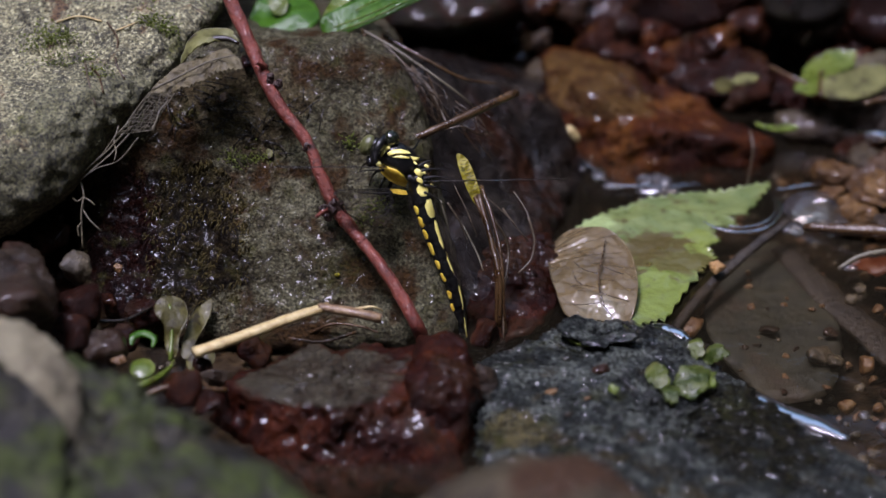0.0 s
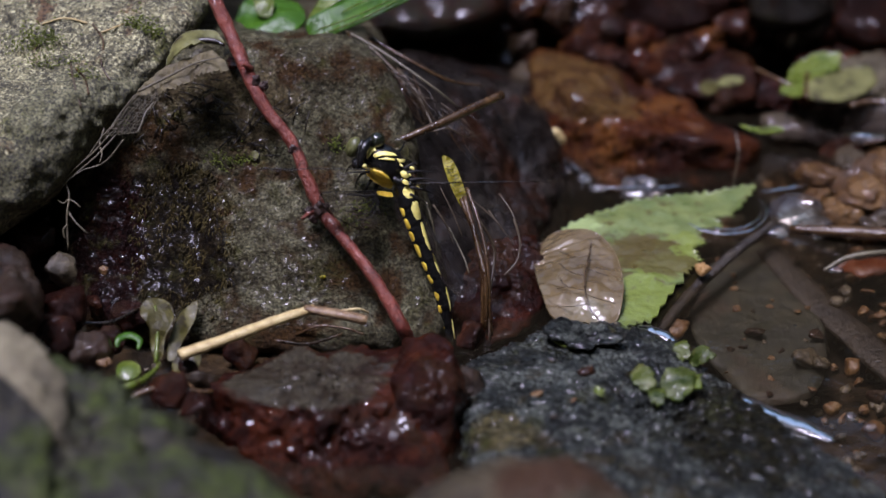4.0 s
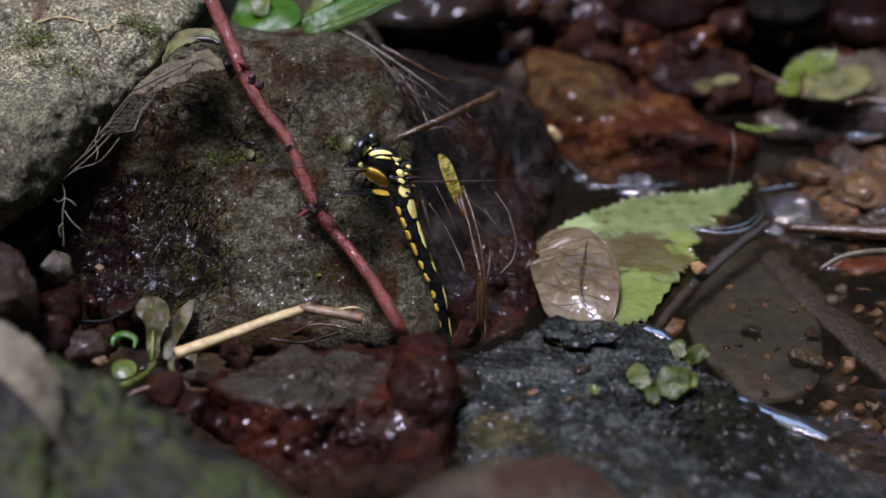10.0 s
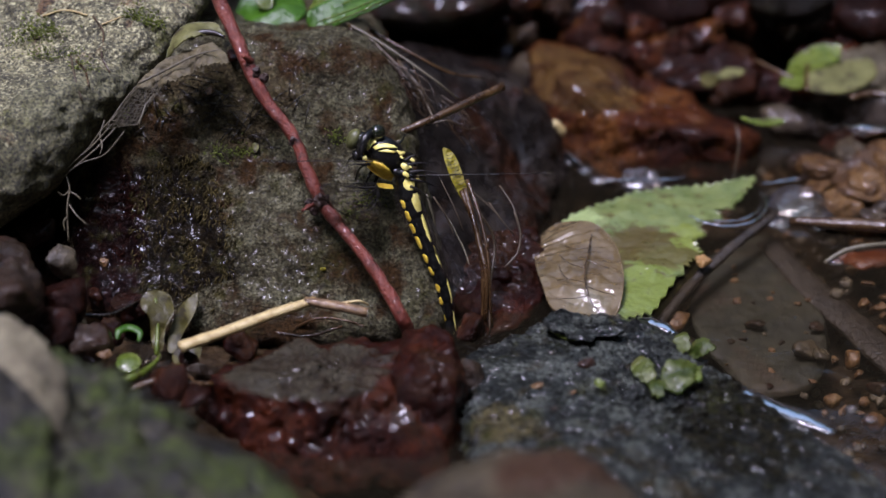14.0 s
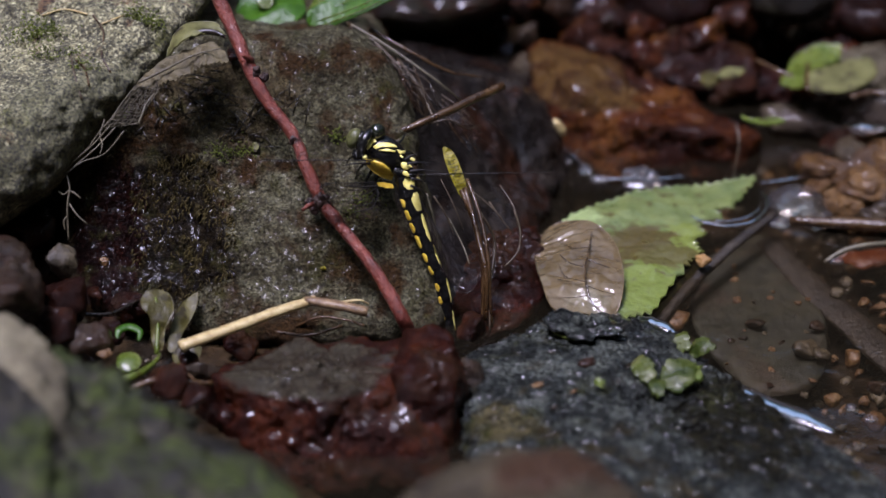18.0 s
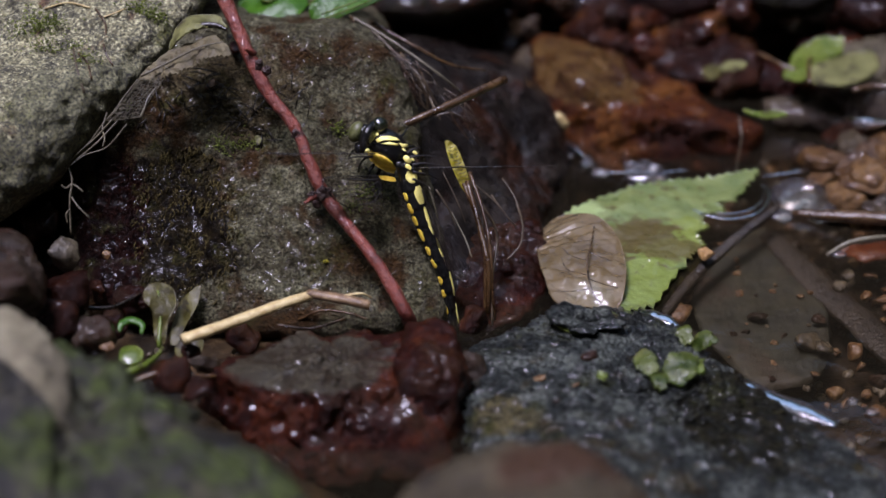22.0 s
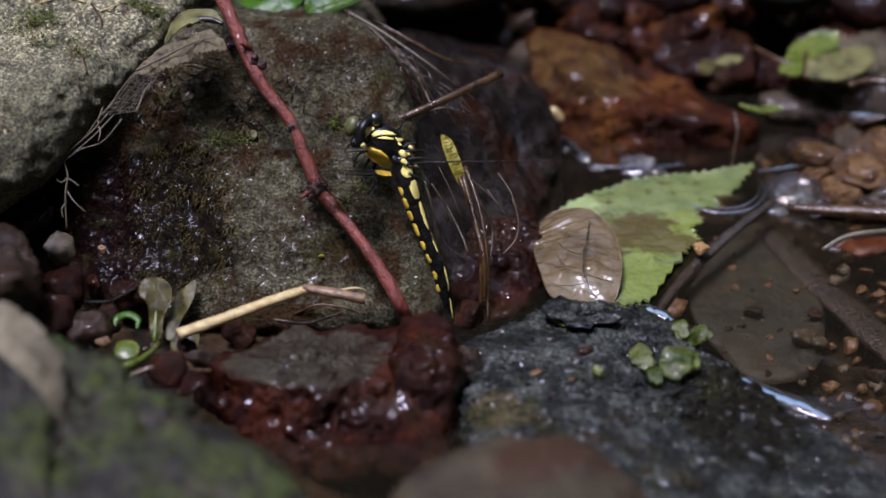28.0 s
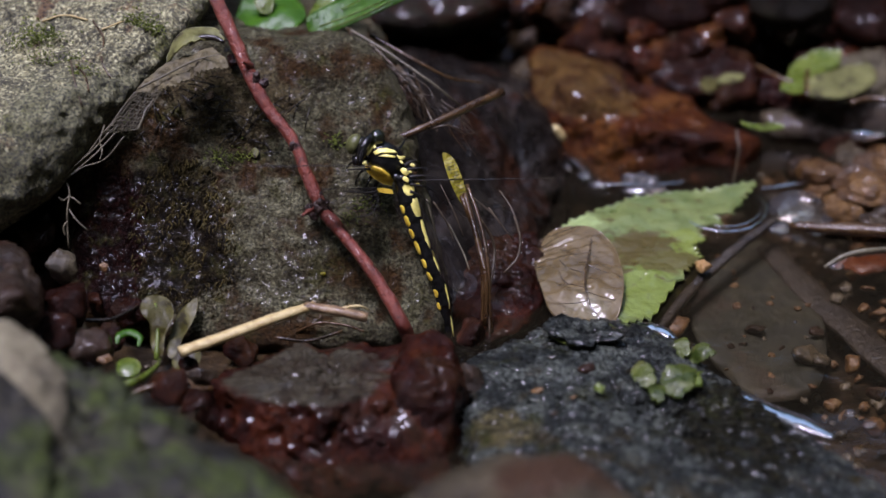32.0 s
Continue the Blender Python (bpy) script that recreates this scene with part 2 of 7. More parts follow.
def patch_mask(t, plain, vec, centre, reach, ragged, fray):
    """1 inside an ellipsoid round a place on the thing, 0 outside, its rim frayed."""
    move, size, far = (t.nodes.new("ShaderNodeVectorMath") for _ in range(3))
    move.operation, size.operation, far.operation = "SUBTRACT", "DIVIDE", "LENGTH"
    t.links.new(plain, move.inputs[0])
    move.inputs[1].default_value = centre
    t.links.new(move.outputs[0], size.inputs[0])
    size.inputs[1].default_value = reach
    t.links.new(size.outputs[0], far.inputs[0])
    d = math_node(t, "MULTIPLY_ADD", math_node(t, "SUBTRACT", noise_at(t, vec, fray, 8, 0.7), 0.5), ragged, far.outputs["Value"])
    return ramp(t, d, [(0.82, grey(1)), (1.0, grey(0))])


# daylight under the trees is bluish: a yellow cast in all base colours cancels it, and wet stone is darker than dry
WARM_CAST = (0.99, 1.04, 0.80)
WET = (0.70, 0.735, 0.56)


def stone_mat(name, tones, fleck=None, moss=None, moss_at=(0.6, 0.7), stain=None, stain_at=(0.5, 0.65), grain=700, patch=70, rough=(0.15, 0.5),
              relief=0.0012, wet=0.0, moss_scale=60, fine=2600, specular=0.5, patches=(), film=(300, 0.002), dry=(0.36, 0.52), speck=0.35):
    """Stone: three tones in patches, grain, flecks, moss and stains, two or three scales of relief, a film of water
    where wet.
    patches: (centre, reach in x y z, colour, second colour) of stains, painted shade or painted sheen with a place of
    their own."""
    m, t, b = start(name)
    vec, plain = spot_vector(t)
    big, mid, small = noise_at(t, vec, patch, 5), noise_at(t, vec, grain, 6, 0.65), noise_at(t, vec, fine, 3, 0.6)
    col = ramp(t, math_node(t, "MULTIPLY_ADD", mid, 0.7, big), [(0.6, tones[0]), (0.85, tones[1]), (1.05 if len(tones) < 3 else 0.98, tones[-1])])
    if fleck:
        col = mix(t, ramp(t, noise_at(t, vec, grain * 1.3, 6, 0.75), [(0.50, grey(0)), (0.66, grey(1))]), col, fleck)
        col = mix(t, ramp(t, noise_at(t, vec, grain * 2.1, 6, 0.75), [(0.36, grey(1)), (0.46, grey(0))]), col, tones[0])
    if stain:
        col = mix(t, ramp(t, noise_at(t, vec, patch * 0.8, 5, 0.6, 0.4), [(stain_at[0], grey(0)), (stain_at[1], grey(1))]), col, stain)
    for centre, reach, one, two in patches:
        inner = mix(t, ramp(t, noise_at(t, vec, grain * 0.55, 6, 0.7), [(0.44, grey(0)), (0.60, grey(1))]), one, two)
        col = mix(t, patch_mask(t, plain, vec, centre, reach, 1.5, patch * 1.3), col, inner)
    if moss:
        mask = ramp(t, noise_at(t, vec, moss_scale, 7, 0.72), [(moss_at[0], grey(0)), (moss_at[1], grey(1))])
        green = mix(t, small, tuple(c * 0.5 for c in moss), tuple(c * 1.4 for c in moss))
        col = mix(t, mask, col, green)
    grit = ramp(t, noise_at(t, vec, fine * 0.62, 2, 0.5), [(0.36, grey(1 - speck)), (0.52, grey(1)), (0.68, grey(1 + speck * 0.6))])
    col = mix(t, 1.0, mix(t, 1.0, col, grit, "MULTIPLY"), WET if wet else WARM_CAST, "MULTIPLY")
    t.links.new(col, b.inputs["Base Color"])
    t.links.new(ramp(t, noise_at(t, vec, patch * 2.5, 4), [(0.35, grey(rough[0])), (0.65, grey(rough[1]))]), b.inputs["Roughness"])
    b.inputs["Specular IOR Level"].default_value = specular * (1 - 0.8 * min(1, wet * 2.2))
    bump = node(t, "Bump", Strength=1.0, Distance=relief)
    t.links.new(math_node(t, "MULTIPLY_ADD", small, 0.25, mid), bump.inputs["Height"])
    t.links.new(bump.outputs[0], b.inputs["Normal"])
    if wet:
        full = min(1, wet * 1.6)
        t.links.new(ramp(t, noise_at(t, vec, patch * 1.9, 5, 0.65), [(dry[0], grey(full * 0.12)), (dry[1], grey(full))]), b.inputs["Coat Weight"])
        b.inputs["Coat Roughness"].default_value = 0.05
        b.inputs["Coat IOR"].default_value = 1.36
        skin_ = node(t, "Bump", Strength=1.0, Distance=film[1])
        wave = math_node(t, "MULTIPLY_ADD", noise_at(t, vec, film[0] * 1.9, 1.0, 0.5), 0.16, noise_at(t, vec, film[0] * 0.6, 0.4, 0.5))
        t.links.new(wave, skin_.inputs["Height"])
        t.links.new(skin_.outputs[0], b.inputs["Coat Normal"])
    return m


def leaf_mat(name, tones, blotch=None, blotch_at=(0.5, 0.6), blotch_scale=110, rough=(0.25, 0.5), relief=0.0003, through_=0.25, wet=0.0, scale=250, spots=(), specular=0.5):
    """Leaf or stem: two tones, blotches, fine relief, some light let through."""
    m, t, b = start(name)
    vec, plain = spot_vector(t)
    col = ramp(t, noise_at(t, vec, scale, 5), [(0.35, tones[0]), (0.65, tones[1])])
    for centre, reach, colour in spots:
        col = mix(t, patch_mask(t, plain, vec, centre, reach, 2.6, 260), col, colour)
    if blotch:
        col = mix(t, ramp(t, noise_at(t, vec, blotch_scale, 6, 0.65, 0.3), [(blotch_at[0], grey(0)), (blotch_at[1], grey(1))]), col, blotch)
    col = mix(t, 1.0, col, WARM_CAST, "MULTIPLY")
    t.links.new(col, b.inputs["Base Color"])
    t.links.new(ramp(t, noise_at(t, vec, scale * 2, 3), [(0.3, grey(rough[0])), (0.7, grey(rough[1]))]), b.inputs["Roughness"])
    bump = node(t, "Bump", Strength=0.8, Distance=relief)
    t.links.new(noise_at(t, vec, scale * 4, 4), bump.inputs["Height"])
    t.links.new(bump.outputs[0], b.inputs["Normal"])
    b.inputs["Specular IOR Level"].default_value = specular
    b.inputs["Coat Weight"].default_value = wet
    b.inputs["Coat Roughness"].default_value = 0.05
    if wet:
        skin_ = node(t, "Bump", Strength=1.0, Distance=0.0013)
        t.links.new(noise_at(t, vec, 330, 1.4, 0.5), skin_.inputs["Height"])
        t.links.new(skin_.outputs[0], b.inputs["Coat Normal"])
    if through_:
        tr = t.nodes.new("ShaderNodeBsdfTranslucent")
        t.links.new(col, tr.inputs["Color"])
        ms = node(t, "MixShader", Fac=through_)
        out = t.nodes["Material Output"]
        t.links.new(b.outputs[0], ms.inputs[1])
        t.links.new(tr.outputs[0], ms.inputs[2])
        t.links.new(ms.outputs[0], out.inputs["Surface"])
    return m


def clear_mat(name, tint, ior=1.33, rough=0.02, relief=0.0, scale=120, body=0.0, body_col=(0.3, 0.3, 0.3)):
    """Clear film: light goes through it tinted, and its surface mirrors by the angle; body: share of matte tint, for a
    milky film or painted haze.
    """
    m, t, b = start(name)
    t.nodes.remove(b)
    see = node(t, "BsdfTransparent", Color=(*tint, 1))
    gloss = node(t, "BsdfGlossy", Roughness=rough)
    fres = node(t, "Fresnel", IOR=ior)
    if relief:
        vec, _ = spot_vector(t)
        bump = node(t, "Bump", Strength=1.0, Distance=relief)
        t.links.new(noise_at(t, vec, scale, 3, 0.5, 0.6), bump.inputs["Height"])
        t.links.new(bump.outputs[0], gloss.inputs["Normal"])
        t.links.new(bump.outputs[0], fres.inputs["Normal"])
    base = see.outputs[0]
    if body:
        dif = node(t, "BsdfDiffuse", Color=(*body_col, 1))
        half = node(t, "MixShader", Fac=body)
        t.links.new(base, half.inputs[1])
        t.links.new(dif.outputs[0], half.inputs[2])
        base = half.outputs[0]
    ms = t.nodes.new("ShaderNodeMixShader")
    t.links.new(fres.outputs[0], ms.inputs[0])
    t.links.new(base, ms.inputs[1])
    t.links.new(gloss.outputs[0], ms.inputs[2])
    t.links.new(ms.outputs[0], t.nodes["Material Output"].inputs["Surface"])
    return m


granite = functools.partial(stone_mat, "pale_granite", [(0.020, 0.017, 0.011), (0.105, 0.092, 0.056), (0.24, 0.215, 0.145)], fleck=(0.58, 0.54, 0.41), moss=(0.080, 0.078, 0.020), moss_at=(0.58, 0.66),
                             stain=(0.105, 0.058, 0.030), stain_at=(0.58, 0.66), grain=900, patch=170, rough=(0.5, 0.8), relief=0.0009, moss_scale=110, fine=2600, speck=0.8)
wet_slab = functools.partial(stone_mat, "wet_brown_stone", [(0.020, 0.014, 0.010), (0.088, 0.075, 0.052), (0.20, 0.182, 0.140)], fleck=(0.18, 0.165, 0.125), moss=(0.058, 0.053, 0.018), moss_at=(0.55, 0.67),
                              stain=(0.055, 0.028, 0.013), stain_at=(0.50, 0.60), grain=720, patch=110, rough=(0.3, 0.5), relief=0.0018, film=(900, 0.0008), wet=0.42, moss_scale=140, dry=(0.54, 0.66), speck=0.55, specular=0.4)
dark_slab = stone_mat("slick_dark_stone", [(0.00612, 0.00476, 0.00544), (0.01496, 0.01088, 0.01156), (0.034, 0.02584, 0.02584)], stain=(0.034, 0.01088, 0.00544), stain_at=(0.52, 0.66),
                      grain=300, patch=60, rough=(0.2, 0.4), relief=0.0010, film=(380, 0.0014), wet=0.6, dry=(0.50, 0.60))
red_stone = functools.partial(stone_mat, "wet_red_brown_stone", [(0.005508, 0.0009996, 0.0005168), (0.02479, 0.003713, 0.001421), (0.06059, 0.01214, 0.003876)], stain=(0.03305, 0.01142, 0.003876), stain_at=(0.50, 0.62),
                              grain=260, patch=60, rough=(0.3, 0.5), relief=0.0014, film=(420, 0.0015), wet=0.5, dry=(0.50, 0.60), speck=0.5)
grey_stone = functools.partial(stone_mat, "wet_dark_grey_stone", [(0.00728, 0.007752, 0.00889), (0.04032, 0.04446, 0.0508), (0.1344, 0.1436, 0.1549)], moss=(0.0448, 0.0456, 0.01778), moss_at=(0.56, 0.66),
                               stain=(0.056, 0.04104, 0.02286), stain_at=(0.58, 0.68), grain=760, patch=150, rough=(0.25, 0.45), relief=0.0022, film=(700, 0.0026), wet=0.9, moss_scale=90, dry=(0.44, 0.56), speck=0.8)
moss_stone = stone_mat("mossy_grey_stone", [(0.0063, 0.005, 0.00425), (0.0168, 0.0145, 0.01147), (0.0441, 0.036, 0.0255)], moss=(0.0273, 0.036, 0.00595), moss_at=(0.45, 0.56),
                       grain=150, patch=60, rough=(0.5, 0.8), relief=0.002, moss_scale=75, fine=700, specular=0.3, speck=0.6)
beige_stone = stone_mat("beige_stone", [(0.05063, 0.0405, 0.03037), (0.1417, 0.1164, 0.08607), (0.2127, 0.1822, 0.1417)], grain=300, patch=40, rough=(0.5, 0.8), relief=0.00136)
brown_stone = stone_mat("brown_stone", [(0.01035, 0.0055, 0.0036), (0.0322, 0.0185, 0.0117), (0.0644, 0.044, 0.0297)], stain=(0.0322, 0.011, 0.0045), stain_at=(0.5, 0.6),
                        grain=300, patch=60, rough=(0.3, 0.6), relief=0.0012, wet=0.3)
rust_stone = functools.partial(stone_mat, "rusty_orange_stone", [(0.022, 0.0045, 0.0013), (0.074, 0.017, 0.004), (0.14, 0.048, 0.011)], stain=(0.028, 0.006, 0.0026), stain_at=(0.48, 0.6),
                               grain=330, patch=60, rough=(0.3, 0.5), relief=0.0016, film=(420, 0.0015), wet=0.5, dry=(0.50, 0.60), speck=0.6)
plain_red, plain_grey, plain_rust = red_stone(), grey_stone(), rust_stone()
# Tones of these two dark stones are lowered to hold the far side's shade.
back_stone = stone_mat("far_wet_shaded_stone", [(0.004208, 0.002975, 0.002423), (0.01029, 0.00748, 0.00533), (0.02618, 0.01955, 0.01373)], moss=(0.01496, 0.01615, 0.00646), moss_at=(0.52, 0.66),
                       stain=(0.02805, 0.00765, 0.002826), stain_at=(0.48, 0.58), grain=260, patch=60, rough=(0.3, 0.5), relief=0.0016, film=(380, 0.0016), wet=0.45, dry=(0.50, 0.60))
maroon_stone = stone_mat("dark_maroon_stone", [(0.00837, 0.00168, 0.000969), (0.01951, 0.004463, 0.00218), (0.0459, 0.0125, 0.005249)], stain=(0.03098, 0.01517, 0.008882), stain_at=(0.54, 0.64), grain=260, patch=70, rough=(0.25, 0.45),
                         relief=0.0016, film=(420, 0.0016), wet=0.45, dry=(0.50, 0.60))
bed_mat = stone_mat("stream_bed_silt", [(0.012, 0.007, 0.005), (0.034, 0.020, 0.012), (0.075, 0.045, 0.025)], stain=(0.022, 0.016, 0.012), stain_at=(0.5, 0.62),
                    grain=350, patch=60, rough=(0.25, 0.5), relief=0.0022, wet=0.4)
sunken_mat = stone_mat("sunken_grey_slate", [(0.008602, 0.008568, 0.004913), (0.01564, 0.01499, 0.008092), (0.02502, 0.02142, 0.01156)], stain=(0.02659, 0.01499, 0.006358), stain_at=(0.54, 0.66),
                       grain=300, patch=60, rough=(0.5, 0.7), relief=0.0006)
orange_mat = stone_mat("rusty_pebble", [(0.04675, 0.0204, 0.0085), (0.102, 0.0493, 0.0221), (0.1615, 0.0935, 0.04675)], grain=500, patch=150, rough=(0.3, 0.5), relief=0.0005)
tan_stone = stone_mat("tan_orange_stone", [(0.035, 0.014, 0.005), (0.09, 0.04, 0.013), (0.16, 0.08, 0.03)], grain=300, patch=70, rough=(0.3, 0.5), relief=0.0012, film=(300, 0.0012), wet=0.25)
pebble_mat = stone_mat("mixed_pebble", [(0.021, 0.0168, 0.0147), (0.0672, 0.0504, 0.0378), (0.126, 0.1008, 0.0798)], grain=500, patch=120, rough=(0.25, 0.5), relief=0.0006)
twig_mat = leaf_mat("red_bark", [(0.0885, 0.01418, 0.0105), (0.2006, 0.04515, 0.033)], blotch=(0.0354, 0.01155, 0.01), blotch_at=(0.56, 0.66), blotch_scale=300, rough=(0.25, 0.5),
                    relief=0.0008, through_=0, wet=0.25, scale=420)
straw_mat = leaf_mat("pale_straw", [(0.3466, 0.2393, 0.1237), (0.5444, 0.429, 0.264)], blotch=(0.2476, 0.1403, 0.066), blotch_at=(0.6, 0.72), blotch_scale=200, through_=0, scale=500)
brown_stem = leaf_mat("brown_stem", [(0.0289, 0.01275, 0.005525), (0.07225, 0.03655, 0.01445)], rough=(0.2, 0.45), through_=0, wet=0.4)
root_mat = leaf_mat("fine_root", [(0.0403, 0.02635, 0.0186), (0.0868, 0.062, 0.0465)], rough=(0.3, 0.5), through_=0)
dark_root = leaf_mat("dark_root", [(0.0063, 0.00504, 0.0042), (0.021, 0.0147, 0.0126)], rough=(0.2, 0.4), through_=0)
pale_root = leaf_mat("pale_root", [(0.0756, 0.0621, 0.0486), (0.1242, 0.1053, 0.0864)], through_=0)
sunken_wood = leaf_mat("sunken_wood", [(0.01058, 0.007056, 0.005292), (0.02999, 0.02117, 0.01588)], relief=0.0008, rough=(0.4, 0.6), through_=0)
green_leaf = functools.partial(leaf_mat, "floating_green_leaf", [(0.1035, 0.135, 0.0495), (0.1665, 0.1935, 0.0765)], blotch=(0.0765, 0.063, 0.0216), blotch_at=(0.58, 0.64), blotch_scale=240, through_=0.15,
                               wet=0.5, scale=160)
brown_leaf = leaf_mat("wet_tan_leaf", [(0.115, 0.076, 0.044), (0.175, 0.122, 0.074)], blotch=(0.19, 0.155, 0.115), blotch_at=(0.52, 0.7), blotch_scale=90, rough=(0.15, 0.3), through_=0.2, wet=0.9, relief=0.0002, scale=120)
rotten_leaf = leaf_mat("grey_tan_dead_leaf", [(0.07, 0.054, 0.032), (0.145, 0.115, 0.07)], blotch=(0.035, 0.024, 0.014), blotch_at=(0.56, 0.68), blotch_scale=240, rough=(0.5, 0.7), through_=0.15, relief=0.0007)
olive_leaf = leaf_mat("yellow_olive_leaf", [(0.085, 0.080, 0.030), (0.19, 0.18, 0.08)], blotch=(0.03, 0.02, 0.009), blotch_at=(0.54, 0.64), blotch_scale=300, rough=(0.4, 0.6))
fresh_leaf = leaf_mat("fresh_green_leaf", [(0.0294, 0.0924, 0.0063), (0.063, 0.1554, 0.0147)], rough=(0.25, 0.4), through_=0.35)
lime_leaf = leaf_mat("lime_green_leaf", [(0.070, 0.105, 0.014), (0.150, 0.180, 0.038)], blotch=(0.055, 0.050, 0.012), blotch_at=(0.58, 0.70), blotch_scale=220, rough=(0.2, 0.4), through_=0.3, wet=0.4)
weed_leaf = leaf_mat("olive_water_weed", [(0.052, 0.043, 0.009), (0.105, 0.088, 0.022)], blotch=(0.028, 0.020, 0.006), blotch_at=(0.52, 0.64), blotch_scale=260, rough=(0.4, 0.6), through_=0.3, wet=0.06)
sprout_leaf = leaf_mat("liverwort_green", [(0.026, 0.043, 0.006), (0.10, 0.120, 0.024)], blotch=(0.16, 0.15, 0.06), blotch_at=(0.60, 0.72), blotch_scale=260, rough=(0.25, 0.45), through_=0.35, wet=0.25, relief=0.0006)
algae_mat = leaf_mat("brown_olive_algae", [(0.010, 0.007, 0.0025), (0.080, 0.060, 0.024)], rough=(0.5, 0.7), through_=0.2, wet=0.08, scale=300, specular=0.12)
red_algae = leaf_mat("dark_red_algae", [(0.006, 0.0012, 0.0008), (0.022, 0.005, 0.003)], rough=(0.5, 0.7), through_=0.2, wet=0.08, scale=300, specular=0.12)
moss_mat = leaf_mat("moss_green", [(0.075, 0.10, 0.011), (0.19, 0.23, 0.034)], rough=(0.5, 0.7), through_=0.3)
yellow_leaf = leaf_mat("yellow_willow_leaf", [(0.20, 0.16, 0.012), (0.36, 0.30, 0.03)], blotch=(0.11, 0.10, 0.012), blotch_at=(0.52, 0.62), blotch_scale=400, rough=(0.2, 0.4), relief=0.0006)
black_shell = leaf_mat("black_shell", [(0.00252, 0.00252, 0.00336), (0.0084, 0.00798, 0.00924)], rough=(0.12, 0.26), relief=0.0001, through_=0, scale=900)
yellow_shell = leaf_mat("yellow_shell", [(0.588, 0.363, 0.0385), (0.777, 0.55, 0.088)], rough=(0.3, 0.45), relief=0.0001, through_=0, scale=900)
pale_yellow = leaf_mat("pale_yellow_shell", [(0.74, 0.60, 0.17), (0.84, 0.73, 0.30)], rough=(0.3, 0.45), relief=0.0001, through_=0, scale=900)
eye_mat = leaf_mat("dark_eye", [(0.00336, 0.00378, 0.00336), (0.0126, 0.0147, 0.0084)], rough=(0.08, 0.15), relief=0.00003, through_=0, wet=0.8, scale=1500)
face_mat = leaf_mat("olive_face", [(0.05, 0.052, 0.02), (0.11, 0.11, 0.05)], rough=(0.3, 0.45), relief=0.0001, through_=0, scale=900)
wing_mat = clear_mat("wing_film", (0.93, 0.92, 0.90), ior=1.28, rough=0.16, relief=0.0004, scale=500, body=0.05, body_col=(0.12, 0.09, 0.08))
vein_mat = leaf_mat("wing_vein", [(0.005, 0.004, 0.005), (0.014, 0.011, 0.012)], rough=(0.5, 0.7), through_=0)
# The matte brown body holds murk and the pool's painted sky haze.
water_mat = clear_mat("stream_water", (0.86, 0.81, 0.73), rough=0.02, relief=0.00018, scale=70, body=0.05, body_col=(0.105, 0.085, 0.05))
film_mat = clear_mat("clear_film", (0.93, 0.92, 0.90), ior=1.36, rough=0.03)
drop_mat = clear_mat("clear_drop", (0.92, 0.92, 0.92), ior=1.4, rough=0.05)
leaf_film = clear_mat("leaf_water_film", (0.95, 0.95, 0.95), ior=1.36, rough=0.06, relief=0.0003, scale=240, body=0.03, body_col=(0.4, 0.4, 0.44))
split_straw = leaf_mat("split_straw", [(0.14, 0.08, 0.05), (0.27, 0.175, 0.115)], blotch=(0.06, 0.03, 0.02), blotch_at=(0.56, 0.68), blotch_scale=260, through_=0, wet=0.3, scale=500)
chip_mat = leaf_mat("orange_chip", [(0.17, 0.085, 0.03), (0.30, 0.165, 0.07)], blotch=(0.12, 0.06, 0.025), blotch_at=(0.52, 0.64), rough=(0.4, 0.6), relief=0.0008, through_=0, scale=300)
front_mat = stone_mat("rounded_tan_stone", [(0.018, 0.012, 0.008), (0.044, 0.033, 0.021), (0.078, 0.061, 0.042)], stain=(0.036, 0.015, 0.006), stain_at=(0.50, 0.60), grain=200, patch=40, rough=(0.5, 0.7), relief=0.0012, specular=0.3)
# A pale violet matte tint in the ripples imitates their bright sheen.
ripple_mat = clear_mat("bright_ripple", (0.90, 0.88, 0.86), ior=1.5, rough=0.15, relief=0.0002, scale=260, body=0.05, body_col=(0.3, 0.3, 0.34))


# ---- the setting: stream bed, water, unseen wooded gully ----
def ease(a, b, v):
    s = np.clip((v - a) / (b - a), 0, 1)
    return s * s * (3 - 2 * s)


def bed_height(p):
    """The stream bed's height at points on the plan: shallow under the pool, higher at the bank, rising to the gully's sides."""
    r = np.hypot(p[:, 0], p[:, 1])
    z = -0.014 + 0.013 * ease(-0.004, -0.04, p[:, 0]) * ease(0.3, 0.1, r)
    z += 0.004 * fbm(p, 45, 4, 3) * ease(1.5, 0.2, r) + 0.05 * fbm(p, 1.3, 4, 4) * ease(0.5, 2, r)
    return z + 0.45 * np.clip(r - 0.7, 0, 12) * ease(0.7, 2.5, r)


def build_ground():
    n = 380
    u = np.sinh(np.linspace(-1, 1, n) * 7.0) * 0.12 * 1.05
    gx, gy = np.meshgrid(u, u + 0.03, indexing="ij")
    p = np.stack((gx.ravel(), gy.ravel(), np.zeros(n * n)), 1)
    p[:, 2] = bed_height(p)
    faces = [(i * n + j, (i + 1) * n + j, (i + 1) * n + j + 1, i * n + j + 1) for i in range(n - 1) for j in range(n - 1)]
    thing("ground", (p, faces), bed_mat, "dark rusty silt of a shaded stream bed", "ground", kind="structure")


